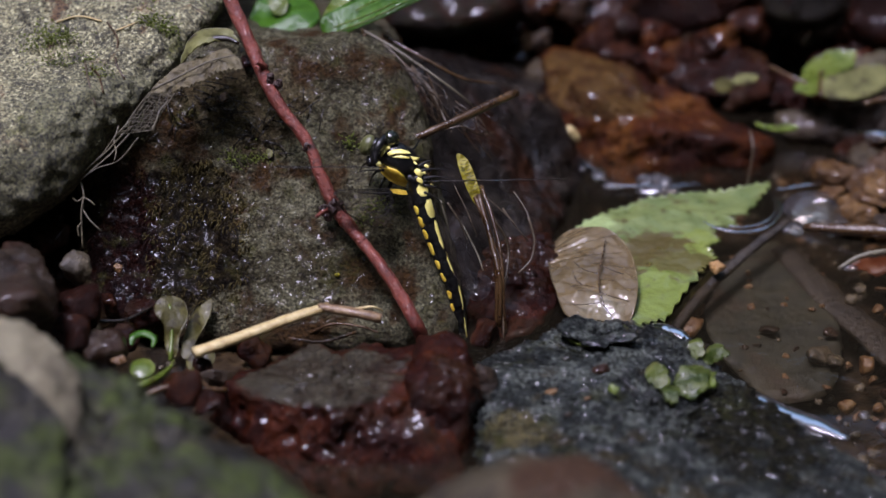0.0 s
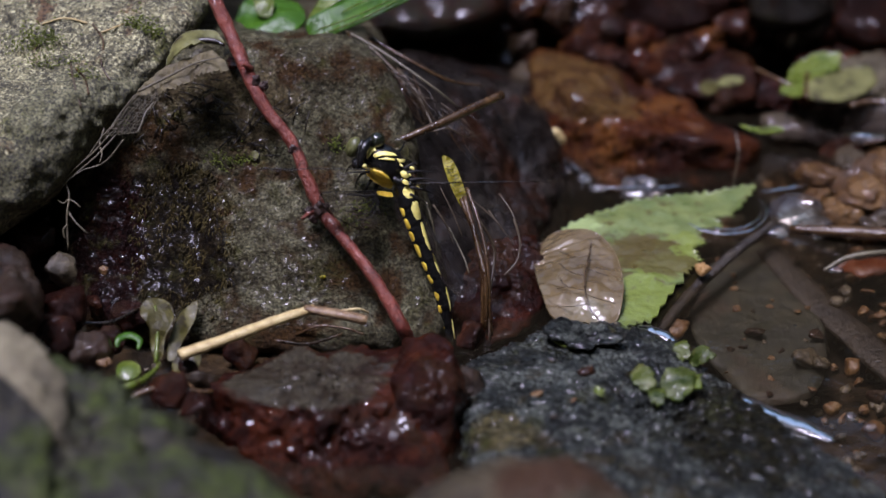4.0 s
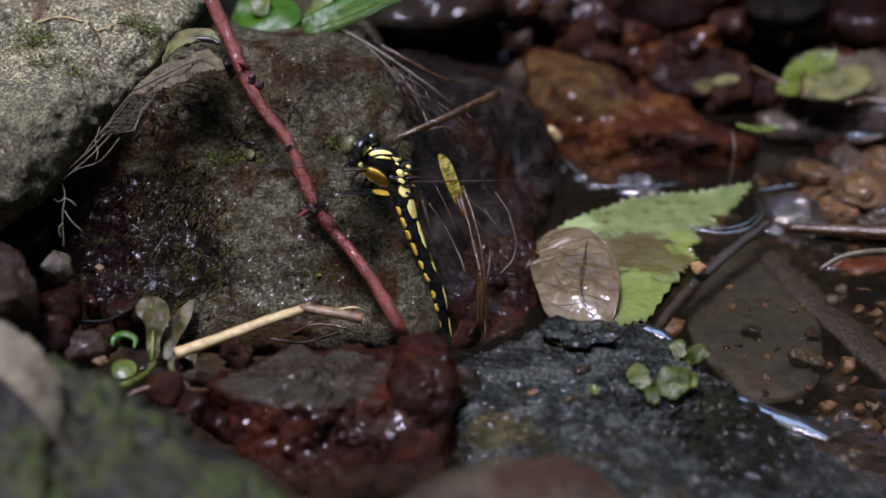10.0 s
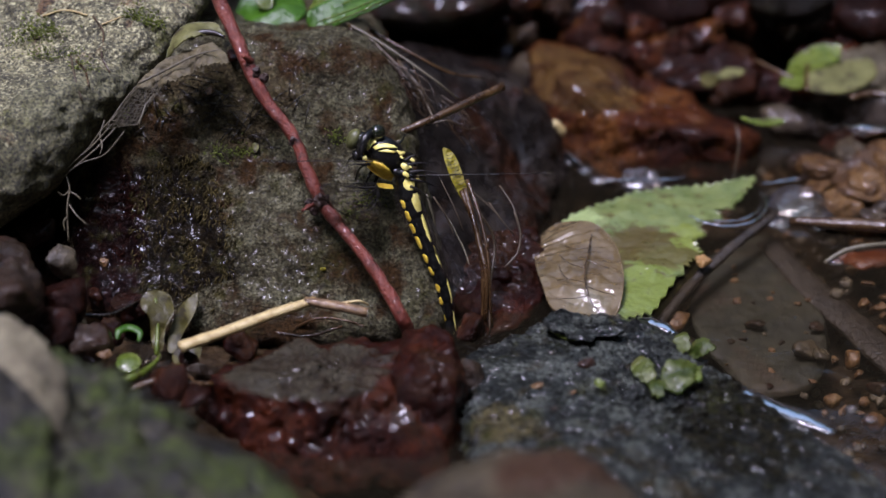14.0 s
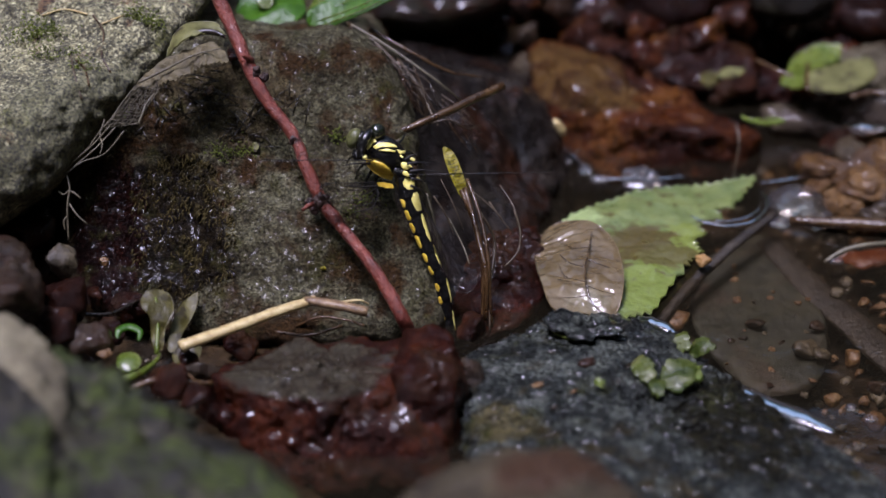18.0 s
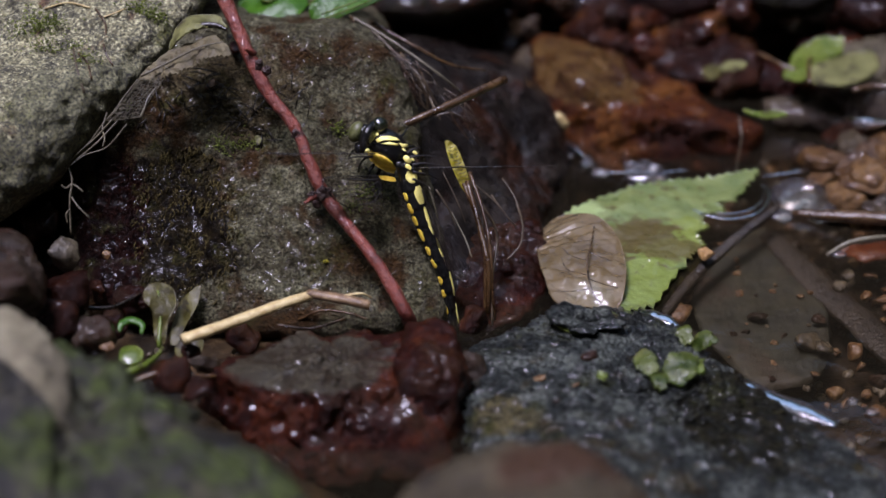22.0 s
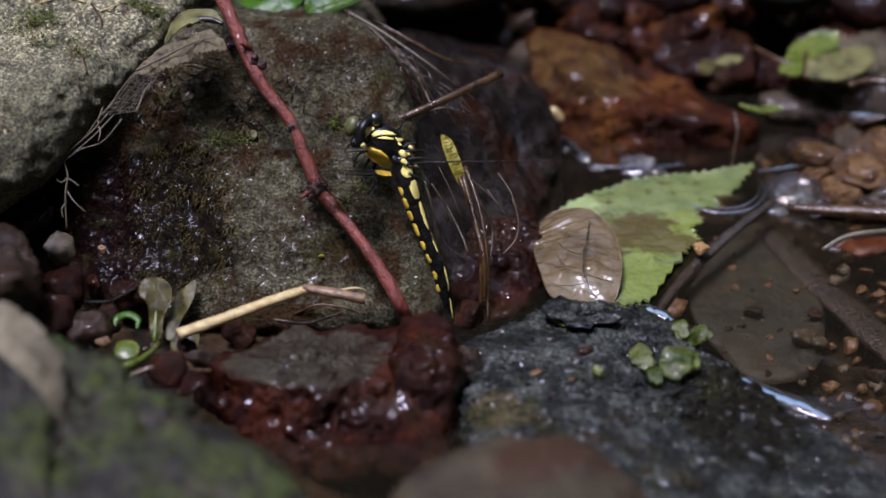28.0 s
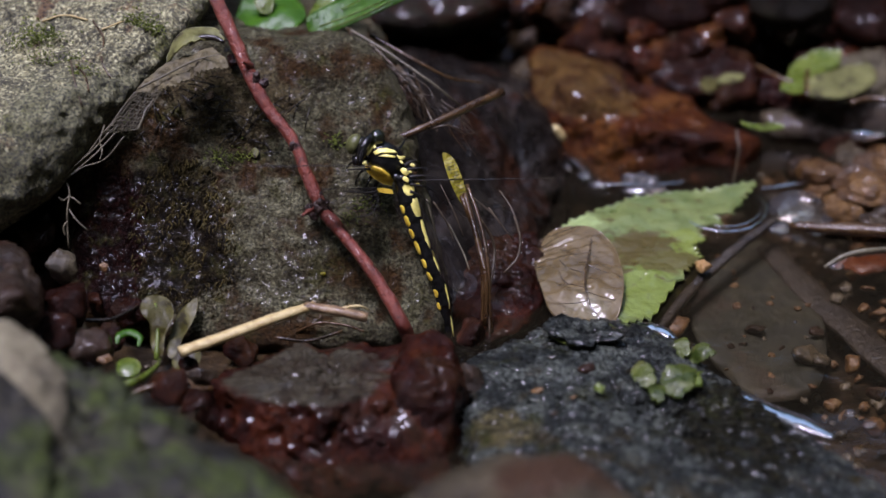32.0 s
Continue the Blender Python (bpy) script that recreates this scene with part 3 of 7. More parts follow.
def build_woods():
    # Unseen ring of trees, added to screen low sky and darken reflections.
    m, t, b = start("woods_green")
    vec, _ = spot_vector(t)
    col = ramp(t, noise_at(t, vec, 0.9, 8, 0.7), [(0.3, (0.035, 0.045, 0.02)), (0.55, (0.09, 0.12, 0.05)), (0.75, (0.16, 0.20, 0.08))])
    t.links.new(col, b.inputs["Base Color"])
    b.inputs["Roughness"].default_value = 0.9
    n, k = 160, 24
    pts = []
    for j in range(k):
        for i in range(n):
            a = 2 * math.pi * i / n
            # Lower towards the back, so that wet surfaces mirror some sky.
            pts.append((math.cos(a) * (16 - 2.5 * j / k), math.sin(a) * (16 - 2.5 * j / k), 3.0 + 19.0 * (1 - 0.68 * math.exp(-((a - 1.4) / 0.55) ** 2)) * j / (k - 1)))
    p = np.array(pts)
    rough = 1.3 * fbm(p, 0.5, 5, 9)
    p[:, :2] *= 1 - rough[:, None] / 16
    p[:, 2] += 1.2 * fbm(p * (1, 1, 0), 0.45, 4, 12) * ease(12, 22, p[:, 2])
    faces = [(j * n + i, j * n + (i + 1) % n, (j + 1) * n + (i + 1) % n, (j + 1) * n + i) for j in range(k - 1) for i in range(n)]
    thing("backdrop", (p, faces), m, "unseen dark green woods, added round the gully to screen the sky", "woods", kind="structure")


def build_water():
    nx, ny = 300, 420
    gx, gy = np.meshgrid(np.linspace(-0.035, 0.32, nx), np.linspace(-0.10, 0.42, ny), indexing="ij")
    p = np.stack((gx.ravel(), gy.ravel(), np.zeros(nx * ny)), 1)
    calm = ease(0.015, 0.07, p[:, 1])
    swell = np.hypot((p[:, 0] - 0.0785) / 0.0045, (p[:, 1] - 0.013) / 0.0055)
    p[:, 2] = (0.0030 + 0.002 * fbm(p, 400, 2, 5)) * np.exp(-swell ** 2) + 0.00006 * fbm(p, 90, 2, 31) + calm * (0.0022 * fbm(p * (1, 1.6, 1), 60, 3, 33))
    faces = [(i * ny + j, (i + 1) * ny + j, (i + 1) * ny + j + 1, i * ny + j + 1) for i in range(nx - 1) for j in range(ny - 1)]
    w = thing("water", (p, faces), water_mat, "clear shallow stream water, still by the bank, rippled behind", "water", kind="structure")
    for pts, r in (([(0.0564, -0.0579, 0.0005), (0.0583, -0.0609, 0.0006), (0.0632, -0.0653, 0.0006), (0.0688, -0.0695, 0.0006), (0.0745, -0.074, 0.0005)], 0.0026), ([(0.0388, -0.0321, 0.0008), (0.0416, -0.0339, 0.0008), (0.0443, -0.0361, 0.0008), (0.047, -0.0388, 0.0006)], 0.0018)):
        part("meniscus", tube(pts, [r * 0.2, *[r] * (len(pts) - 2), r * 0.3], sides=12, steps=10, flat=0.45, wobble=0.05, ref=(0, 0, 1)), ripple_mat, w)
    return w


build_ground()
build_woods()
water = build_water()


# ---- the large stones ----
SURFACE = {}


def stone(name, corners, material, label, category="rock", **how):
    geo = stone_geo(corners, **how)
    ob = thing(name, geo, material, label, category)
    SURFACE[ob.name] = geo
    return ob


pale_boulder = stone("boulder", [(-0.1392, 0.0987, 0.0509), (-0.0458, 0.0787, 0.0563), (-0.0477, 0.0206, 0.0517), (-0.053, 0.0032, 0.0495), (-0.0671, -0.0201, 0.0383), (-0.0802, -0.0338, 0.0294), (-0.0943, -0.0398, 0.025), (-0.1276, -0.0236, 0.0151), (-0.0563, 0.0025, 0.0524), (-0.0696, -0.0173, 0.0481), (-0.0807, -0.0304, 0.0434), (-0.0933, -0.0373, 0.0414), (-0.1216, -0.0399, 0.0409),
                     (-0.0587, 0.0547, 0.0148), (-0.0794, 0.0243, 0.002), (-0.1023, -0.0018, -0.003), (-0.1338, -0.0036, -0.0062), (-0.1606, 0.1505, 0.0207), (-0.0588, 0.1469, 0.0144)],
                     bed_mat, "pale speckled granite boulder with small tufts of moss", level=7, round_=22,
                     bumps=((28, 0.004), (90, 0.003), (380, 0.0013)), seed=4)

bank_rock = stone("bank_rock", [(-0.0674, 0.0059, 0.0482), (-0.0402, 0.0031, 0.0493), (-0.017, 0.0068, 0.0458), (-0.0099, 0.0006, 0.0391), (-0.0045, -0.017, 0.0246), (0.003, -0.0394, 0.0018), (-0.0208, -0.0467, 0.001), (-0.0434, -0.0456, 0.003),
                  (-0.0746, -0.0394, 0.0018), (-0.0803, -0.017, 0.0246), (-0.0765, 0.084, 0.0255), (-0.0192, 0.082, 0.0221), (0.0021, 0.0647, -0.0079), (0.0047, 0.0192, -0.0468), (-0.0884, 0.0192, -0.0468), (-0.0965, 0.064, -0.0091)],
                  bed_mat, "wet grey-brown bank rock, streaked with dark red algae, grit and painted shade", level=7, round_=20, bumps=((35, 0.003), (130, 0.0016), (480, 0.0009)), seed=7,
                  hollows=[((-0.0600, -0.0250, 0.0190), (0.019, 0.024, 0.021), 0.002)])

on_bank = lambda *p: Vector(p) - BASE[bank_rock.name]
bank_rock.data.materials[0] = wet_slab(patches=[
    # Algae stains, coloured darker still to carry the shade under the overhang.
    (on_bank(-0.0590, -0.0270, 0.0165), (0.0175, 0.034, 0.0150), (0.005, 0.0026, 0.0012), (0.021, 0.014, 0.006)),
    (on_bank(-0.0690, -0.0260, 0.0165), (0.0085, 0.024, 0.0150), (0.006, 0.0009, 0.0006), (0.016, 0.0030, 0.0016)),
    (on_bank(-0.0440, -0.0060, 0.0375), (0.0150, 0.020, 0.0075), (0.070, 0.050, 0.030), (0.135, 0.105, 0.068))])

slick_rock = stone("slick_rock", [(-0.0114, 0.0201, 0.0347), (0.0095, 0.0365, 0.0232), (0.0222, 0.0375, 0.0149), (0.0276, 0.0225, 0.003), (0.0213, 0.0007, 0.0012), (0.0143, -0.0209, -0.0042), (0.0088, -0.032, -0.0055), (-0.0099, -0.0261, -0.0092),
                   (-0.0112, -0.002, 0.0205), (-0.0115, 0.0955, 0.0053), (0.0245, 0.1003, -0.0062), (0.0315, 0.052, -0.0299), (0.0148, 0.0108, -0.0413), (-0.0132, 0.0108, -0.0413)],
                   dark_slab, "slick dark wet rock under a film of water", level=6, round_=18, bumps=((50, 0.005), (160, 0.0015), (520, 0.0004)), seed=11)

ledge_rock = stone("ledge_rock", [(0.0002, -0.0138, 0.004), (0.0093, -0.0083, 0.0077), (0.0193, -0.0035, 0.008), (0.0223, -0.0112, 0.0046), (0.0214, -0.0211, 0.0015), (0.0169, -0.0326, -0.0004), (0.0097, -0.0367, -0.0015), (0.0007, -0.0343, -0.0034), (0.0122, 0.0261, -0.0149), (0.0239, 0.0124, -0.0186), (0.002, -0.0036, -0.0262), (-0.0005, 0.0149, -0.0142)],
      plain_red, "dark red wet ledge at the pool's rim", level=6, round_=16, bumps=((70, 0.003), (220, 0.0014), (600, 0.0006)), seed=13)

red_rock = stone("red_rock", [(-0.0491, -0.0648, 0.006), (-0.0428, -0.0594, 0.008), (-0.0349, -0.0533, 0.0085), (-0.0249, -0.0531, 0.009), (-0.0094, -0.0501, 0.009), (-0.0414, -0.071, 0.0095), (-0.0332, -0.0734, 0.0095), (-0.0255, -0.0765, 0.0095), (-0.0184, -0.0749, 0.0095), (-0.0069, -0.0734, 0.0095), (0.0006, -0.0702, 0.0095), (-0.05, -0.0655, -0.004), (-0.0383, -0.0781, -0.006), (-0.0239, -0.0855, -0.006), (-0.009, -0.0855, -0.006), (0.0017, -0.0847, -0.004), (0.0032, -0.0514, -0.004), (-0.0442, -0.0443, -0.0168), (-0.0217, -0.0383, -0.019), (0.0021, -0.0457, -0.0113)],
                 plain_red, "wet red-brown block of stone with a flat top, its grey sheen painted", level=6, round_=26, bumps=((60, 0.003), (180, 0.0022), (520, 0.0010)), seed=15)
red_knob = stone_geo([(-0.0068, -0.0557, 0.0145), (-0.0021, -0.0544, 0.0145), (0.0015, -0.0581, 0.0142), (0.0028, -0.0677, 0.013), (0.0024, -0.0753, 0.009), (-0.0042, -0.0776, 0.0105), (-0.0101, -0.0718, 0.0105), (-0.0103, -0.0612, 0.0115), (-0.0102, -0.0767, -0.003), (-0.0036, -0.0824, -0.003), (0.0032, -0.0786, -0.003), (-0.0117, -0.0393, -0.008), (0.0026, -0.0408, -0.008)],
                     level=5, round_=11, bumps=((80, 0.003), (220, 0.0016), (600, 0.0006)), seed=16)
part("knob", red_knob, plain_red, red_rock, "rounded rust-red knob of the stone")

grey_rock = stone("grey_rock", [(0.0031, -0.0484, 0.0041), (0.0132, -0.0411, 0.0048), (0.0247, -0.036, 0.0056), (0.0384, -0.0365, 0.0047), (0.0512, -0.0493, 0.0026), (0.058, -0.0619, 0.0008), (0.0748, -0.0782, 0.0006), (0.0857, -0.0929, -0.0008),
                  (0.0883, -0.1108, -0.0019), (0.031, -0.127, 0.0101), (0.0047, -0.1057, 0.0069), (0.0049, -0.0794, 0.0065), (0.0233, -0.0703, 0.0083), (0.0392, -0.0777, 0.0054), (0.0042, -0.0337, -0.0183), (0.0407, -0.0133, -0.023), (0.0862, -0.0721, -0.0249)],
                  plain_grey, "wet dark grey stone at the water's edge, dotted with drops", level=7, round_=18, bumps=((55, 0.003), (200, 0.0026), (460, 0.0024), (900, 0.0010)), seed=19)

mossy_boulder = stone("mossy_boulder", [(-0.0994, -0.0926, 0.0396), (-0.0829, -0.0936, 0.0419), (-0.072, -0.1019, 0.0395), (-0.0663, -0.1094, 0.0365), (-0.0549, -0.1128, 0.0326), (-0.0368, -0.1213, 0.0299), (-0.0252, -0.1312, 0.0287), (-0.0172, -0.1432, 0.0261),
                      (-0.0222, -0.1589, 0.0247), (-0.0875, -0.167, 0.0308), (-0.0637, -0.1303, 0.0382), (-0.0982, -0.1296, 0.0355), (-0.1073, -0.0661, 0.0055), (-0.0456, -0.0913, 0.0019)],
                      moss_stone, "mossy green-grey boulder with a bare beige edge", level=6, round_=16, bumps=((35, 0.004), (110, 0.005), (260, 0.003)), seed=23)
stone("beige_rock", [(-0.0839, -0.0994, 0.0438), (-0.0766, -0.1013, 0.0446), (-0.0709, -0.1066, 0.0433), (-0.0657, -0.1136, 0.0412), (-0.0645, -0.1196, 0.0389), (-0.0643, -0.1313, 0.0366), (-0.0671, -0.1299, 0.0391), (-0.0692, -0.1227, 0.0434), (-0.0744, -0.1164, 0.0464), (-0.0818, -0.1121, 0.0458), (-0.0767, -0.0882, 0.0272), (-0.0701, -0.1027, 0.0221)],
      beige_stone, "bare beige ridge of stone beside the mossy boulder", level=5, round_=16, bumps=((60, 0.003), (200, 0.0012), (520, 0.0005)), seed=25)
stone("dark_rock", [(-0.0912, -0.1138, 0.0469), (-0.0741, -0.1186, 0.0465), (-0.0687, -0.1249, 0.0437), (-0.0654, -0.1341, 0.0397), (-0.063, -0.1458, 0.0354), (-0.0651, -0.1616, 0.0301), (-0.0849, -0.1616, 0.0301), (-0.0954, -0.1047, 0.0186), (-0.0731, -0.1078, 0.0133)],
      moss_stone, "dark grey stone beside the mossy boulder", level=5, round_=14, bumps=((60, 0.003), (200, 0.0015), (520, 0.0006)), seed=26)
front_rock = stone("front_rock", [(-0.0088, -0.1409, 0.0319), (0.0006, -0.134, 0.0359), (0.0129, -0.1313, 0.0366), (0.0245, -0.1347, 0.0367), (0.0339, -0.144, 0.0346), (0.0352, -0.1661, 0.0323), (-0.0101, -0.1661, 0.0323), (0.0117, -0.1756, 0.0459),
                   (-0.0083, -0.1219, 0.0088), (0.0362, -0.1219, 0.0088)],
                   front_mat, "rounded brown stone with a rusty side", level=6, round_=12, bumps=((45, 0.003), (160, 0.0012), (420, 0.0005)), seed=27)
rust_rock = stone("rust_rock", [(0.0171, 0.0626, 0.0124), (0.0214, 0.0735, 0.0132), (0.034, 0.0729, 0.0103), (0.0528, 0.0552, 0.0076), (0.0694, 0.0435, 0.0053), (0.0707, 0.0391, 0.0038), (0.0674, 0.0362, -0.0052), (0.0428, 0.0321, -0.0044),
                  (0.0291, 0.0423, -0.0027), (0.0195, 0.0489, 0.0047), (0.0283, 0.0471, 0.0136), (0.0402, 0.0401, 0.0115), (0.0513, 0.0345, 0.0097), (0.0654, 0.0355, 0.0075), (0.0238, 0.1125, -0.0251), (0.0747, 0.0864, -0.0304), (0.0495, 0.0661, -0.0255)],
                  plain_rust, "rusty orange-brown wet stone in the stream", level=6, round_=16, bumps=((50, 0.004), (170, 0.002), (520, 0.0009)), seed=31)

red_rock.data.materials[0] = red_stone(patches=[
    # Grey patches imitate the wet sheen on the flat top.
    (Vector((-0.0290, -0.0640, 0.0105)) - BASE[red_rock.name], (0.0190, 0.0170, 0.0030), (0.060, 0.049, 0.040), (0.026, 0.017, 0.012)),
    (Vector((-0.0130, -0.0630, 0.0110)) - BASE[red_rock.name], (0.0085, 0.0100, 0.0026), (0.066, 0.050, 0.040), (0.024, 0.014, 0.010))])
grey_rock.data.materials[0] = grey_stone(patches=[
    (Vector((0.0095, -0.0790, 0.0077)) - BASE[grey_rock.name], (0.0085, 0.0075, 0.0050), (0.150, 0.122, 0.072), (0.050, 0.042, 0.024)),
    (Vector((0.0560, -0.0760, 0.0030)) - BASE[grey_rock.name], (0.0160, 0.0200, 0.0060), (0.010, 0.010, 0.008), (0.028, 0.024, 0.014))])
rust_rock.data.materials[0] = rust_stone(patches=[
    (Vector((0.0330, 0.0560, 0.0130)) - BASE[rust_rock.name], (0.0190, 0.0170, 0.0065), (0.125, 0.064, 0.022), (0.055, 0.020, 0.007))])
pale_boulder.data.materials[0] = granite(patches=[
    # Lower edge: dark mossy stain with the underside's shade painted in.
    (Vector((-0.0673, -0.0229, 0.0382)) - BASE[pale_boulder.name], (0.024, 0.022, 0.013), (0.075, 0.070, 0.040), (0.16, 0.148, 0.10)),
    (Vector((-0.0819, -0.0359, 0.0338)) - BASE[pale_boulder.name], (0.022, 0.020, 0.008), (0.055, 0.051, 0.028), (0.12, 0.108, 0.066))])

for corners, mat, label, seed in (
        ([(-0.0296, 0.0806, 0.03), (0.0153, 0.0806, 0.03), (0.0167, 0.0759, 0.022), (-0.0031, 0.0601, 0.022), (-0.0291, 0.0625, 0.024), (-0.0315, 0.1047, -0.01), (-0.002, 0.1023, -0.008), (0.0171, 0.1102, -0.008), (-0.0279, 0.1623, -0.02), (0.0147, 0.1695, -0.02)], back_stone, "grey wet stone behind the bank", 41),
        ([(0.0199, 0.0962, 0.02), (0.0385, 0.0907, 0.024), (0.0411, 0.0836, 0.014), (0.0275, 0.0773, 0.014), (0.0198, 0.0878, 0.012), (0.0221, 0.1134, -0.008), (0.042, 0.1134, -0.008), (0.0333, 0.1768, -0.02)], maroon_stone, "dark maroon wet stone, its shade in the colour", 42),
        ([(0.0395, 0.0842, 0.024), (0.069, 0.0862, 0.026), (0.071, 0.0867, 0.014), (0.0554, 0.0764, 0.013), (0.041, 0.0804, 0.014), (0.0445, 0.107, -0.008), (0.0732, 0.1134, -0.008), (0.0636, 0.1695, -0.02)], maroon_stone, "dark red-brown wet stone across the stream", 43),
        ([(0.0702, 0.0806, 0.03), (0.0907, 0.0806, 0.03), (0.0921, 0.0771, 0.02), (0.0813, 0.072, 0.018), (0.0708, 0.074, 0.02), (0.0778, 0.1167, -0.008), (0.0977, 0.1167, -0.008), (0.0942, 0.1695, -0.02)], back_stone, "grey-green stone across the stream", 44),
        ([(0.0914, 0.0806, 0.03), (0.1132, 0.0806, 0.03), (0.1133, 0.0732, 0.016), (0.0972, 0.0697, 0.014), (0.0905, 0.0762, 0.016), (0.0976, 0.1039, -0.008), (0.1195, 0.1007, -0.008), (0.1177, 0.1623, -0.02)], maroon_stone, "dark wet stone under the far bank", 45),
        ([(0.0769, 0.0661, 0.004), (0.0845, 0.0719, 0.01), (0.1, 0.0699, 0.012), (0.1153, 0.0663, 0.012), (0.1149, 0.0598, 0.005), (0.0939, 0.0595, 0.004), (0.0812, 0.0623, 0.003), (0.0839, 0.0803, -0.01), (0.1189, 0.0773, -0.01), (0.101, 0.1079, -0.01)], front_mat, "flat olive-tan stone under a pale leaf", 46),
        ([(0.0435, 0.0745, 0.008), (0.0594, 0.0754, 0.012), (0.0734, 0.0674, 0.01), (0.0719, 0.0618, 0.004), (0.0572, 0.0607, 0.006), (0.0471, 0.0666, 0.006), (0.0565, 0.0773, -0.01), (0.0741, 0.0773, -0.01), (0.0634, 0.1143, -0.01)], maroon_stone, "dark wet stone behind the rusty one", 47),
        ([(0.0715, 0.0521, 0.006), (0.0873, 0.0505, 0.009), (0.1052, 0.05, 0.01), (0.105, 0.0448, 0.004), (0.0856, 0.0439, 0.003), (0.0729, 0.0453, 0.003), (0.0773, 0.0563, -0.008), (0.1076, 0.0563, -0.008), (0.0944, 0.0871, -0.012)], brown_stone, "brown stone washed by the riffle", 48),
        ([(0.0831, 0.0278, 0.003), (0.0927, 0.0315, 0.007), (0.1077, 0.0312, 0.009), (0.1054, 0.013, 0.004), (0.0917, 0.0118, 0.003), (0.0841, 0.0192, 0.002), (0.0885, 0.0294, -0.008), (0.1083, 0.0255, -0.008), (0.103, 0.0601, -0.01)], tan_stone, "tan-orange stone in the shallows", 49),
        ([(-0.0896, -0.0468, 0.029), (-0.0819, -0.0476, 0.0276), (-0.0777, -0.0546, 0.0254), (-0.0774, -0.0644, 0.0224), (-0.0858, -0.0703, 0.0222), (-0.0936, -0.0649, 0.0277), (-0.08, -0.0691, 0.0302), (-0.0903, -0.0305, 0.0071), (-0.0819, -0.0414, 0.0083)], brown_stone, "smooth dark brown cobble", 50),
        ([(-0.1163, -0.0094, 0.0137), (-0.0856, -0.0097, 0.0132), (-0.0755, -0.019, 0.0071), (-0.0753, -0.0351, -0.0009), (-0.1, -0.0459, 0.0005), (-0.1133, -0.0328, 0.0031), (-0.0982, 0.0168, -0.011), (-0.0819, 0.0074, -0.0272)], maroon_stone, "dark wet stone in the crevice", 51),
):
    stone("rock", corners, mat, label, level=5, round_=12, bumps=((60, 0.004), (200, 0.0018), (520, 0.0006)), seed=seed)

scatter = random.Random(88)
for k in range(120):
    x, y = scatter.uniform(0.02, 0.17), scatter.uniform(0.045, 0.20)
    if not (0.015 < x < 0.085 and y < 0.085):
        r = scatter.uniform(0.0025, 0.008)
        turn = Euler((scatter.uniform(-0.5, 0.5), scatter.uniform(-0.5, 0.5), scatter.uniform(0, 6.3))).to_matrix()
        geo = blob((x, y, scatter.uniform(-0.005, 0.004)), (r * 1.3, r, r * 0.7), turn, level=4, bumps=((90, 0.006), (350, 0.0018)), seed=k, power=3)
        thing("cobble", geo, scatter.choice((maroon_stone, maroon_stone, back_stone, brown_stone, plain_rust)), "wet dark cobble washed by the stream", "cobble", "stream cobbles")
for k in range(70):
    x, y, r = scatter.uniform(-0.02, 0.12), scatter.uniform(0.088, 0.135), scatter.uniform(0.0025, 0.0055)
    turn = Euler((scatter.uniform(-0.5, 0.5), scatter.uniform(-0.5, 0.5), scatter.uniform(0, 6.3))).to_matrix()
    geo = blob((x, y, scatter.uniform(-0.001, 0.006)), (r * 1.4, r, r * 0.7), turn, level=4, bumps=((120, 0.004), (400, 0.0014)), seed=300 + k, power=2.8)
    thing("cobble", geo, scatter.choice((maroon_stone, back_stone, brown_stone, plain_rust, plain_red)), "small wet red-brown cobble behind the rusty stone", "cobble", "stream cobbles")

for k in range(150):
    x, y, r = scatter.uniform(0.012, 0.125), scatter.uniform(0.066, 0.094), scatter.uniform(0.0018, 0.0042)
    turn = Euler((scatter.uniform(-0.5, 0.5), scatter.uniform(-0.5, 0.5), scatter.uniform(0, 6.3))).to_matrix()
    geo = blob((x, y, 0.001 + (y - 0.066) * 0.75), (r * 1.4, r, r * 0.75), turn, level=4, bumps=((120, 0.005), (400, 0.0014)), seed=500 + k, power=2.8)
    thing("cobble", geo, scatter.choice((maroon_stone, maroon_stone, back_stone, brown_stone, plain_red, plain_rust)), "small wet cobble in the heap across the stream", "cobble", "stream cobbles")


# ---- small helpers for scattered things ----
def samples(geo, count, rng, keep=lambda p, n: True):
    """Random places on a surface, with normals."""
    pts, faces = geo
    out = []
    for _ in range(count * 40):
        f = faces[rng.randrange(len(faces))]
        a, b, c = pts[f[0]], pts[f[1]], pts[f[2]]
        n = np.cross(b - a, c - a)
        n = n / (np.linalg.norm(n) + 1e-15)
        p = (a + b + c) / 3
        if keep(p, n):
            out.append((p, n))
        if len(out) == count:
            break
    return out


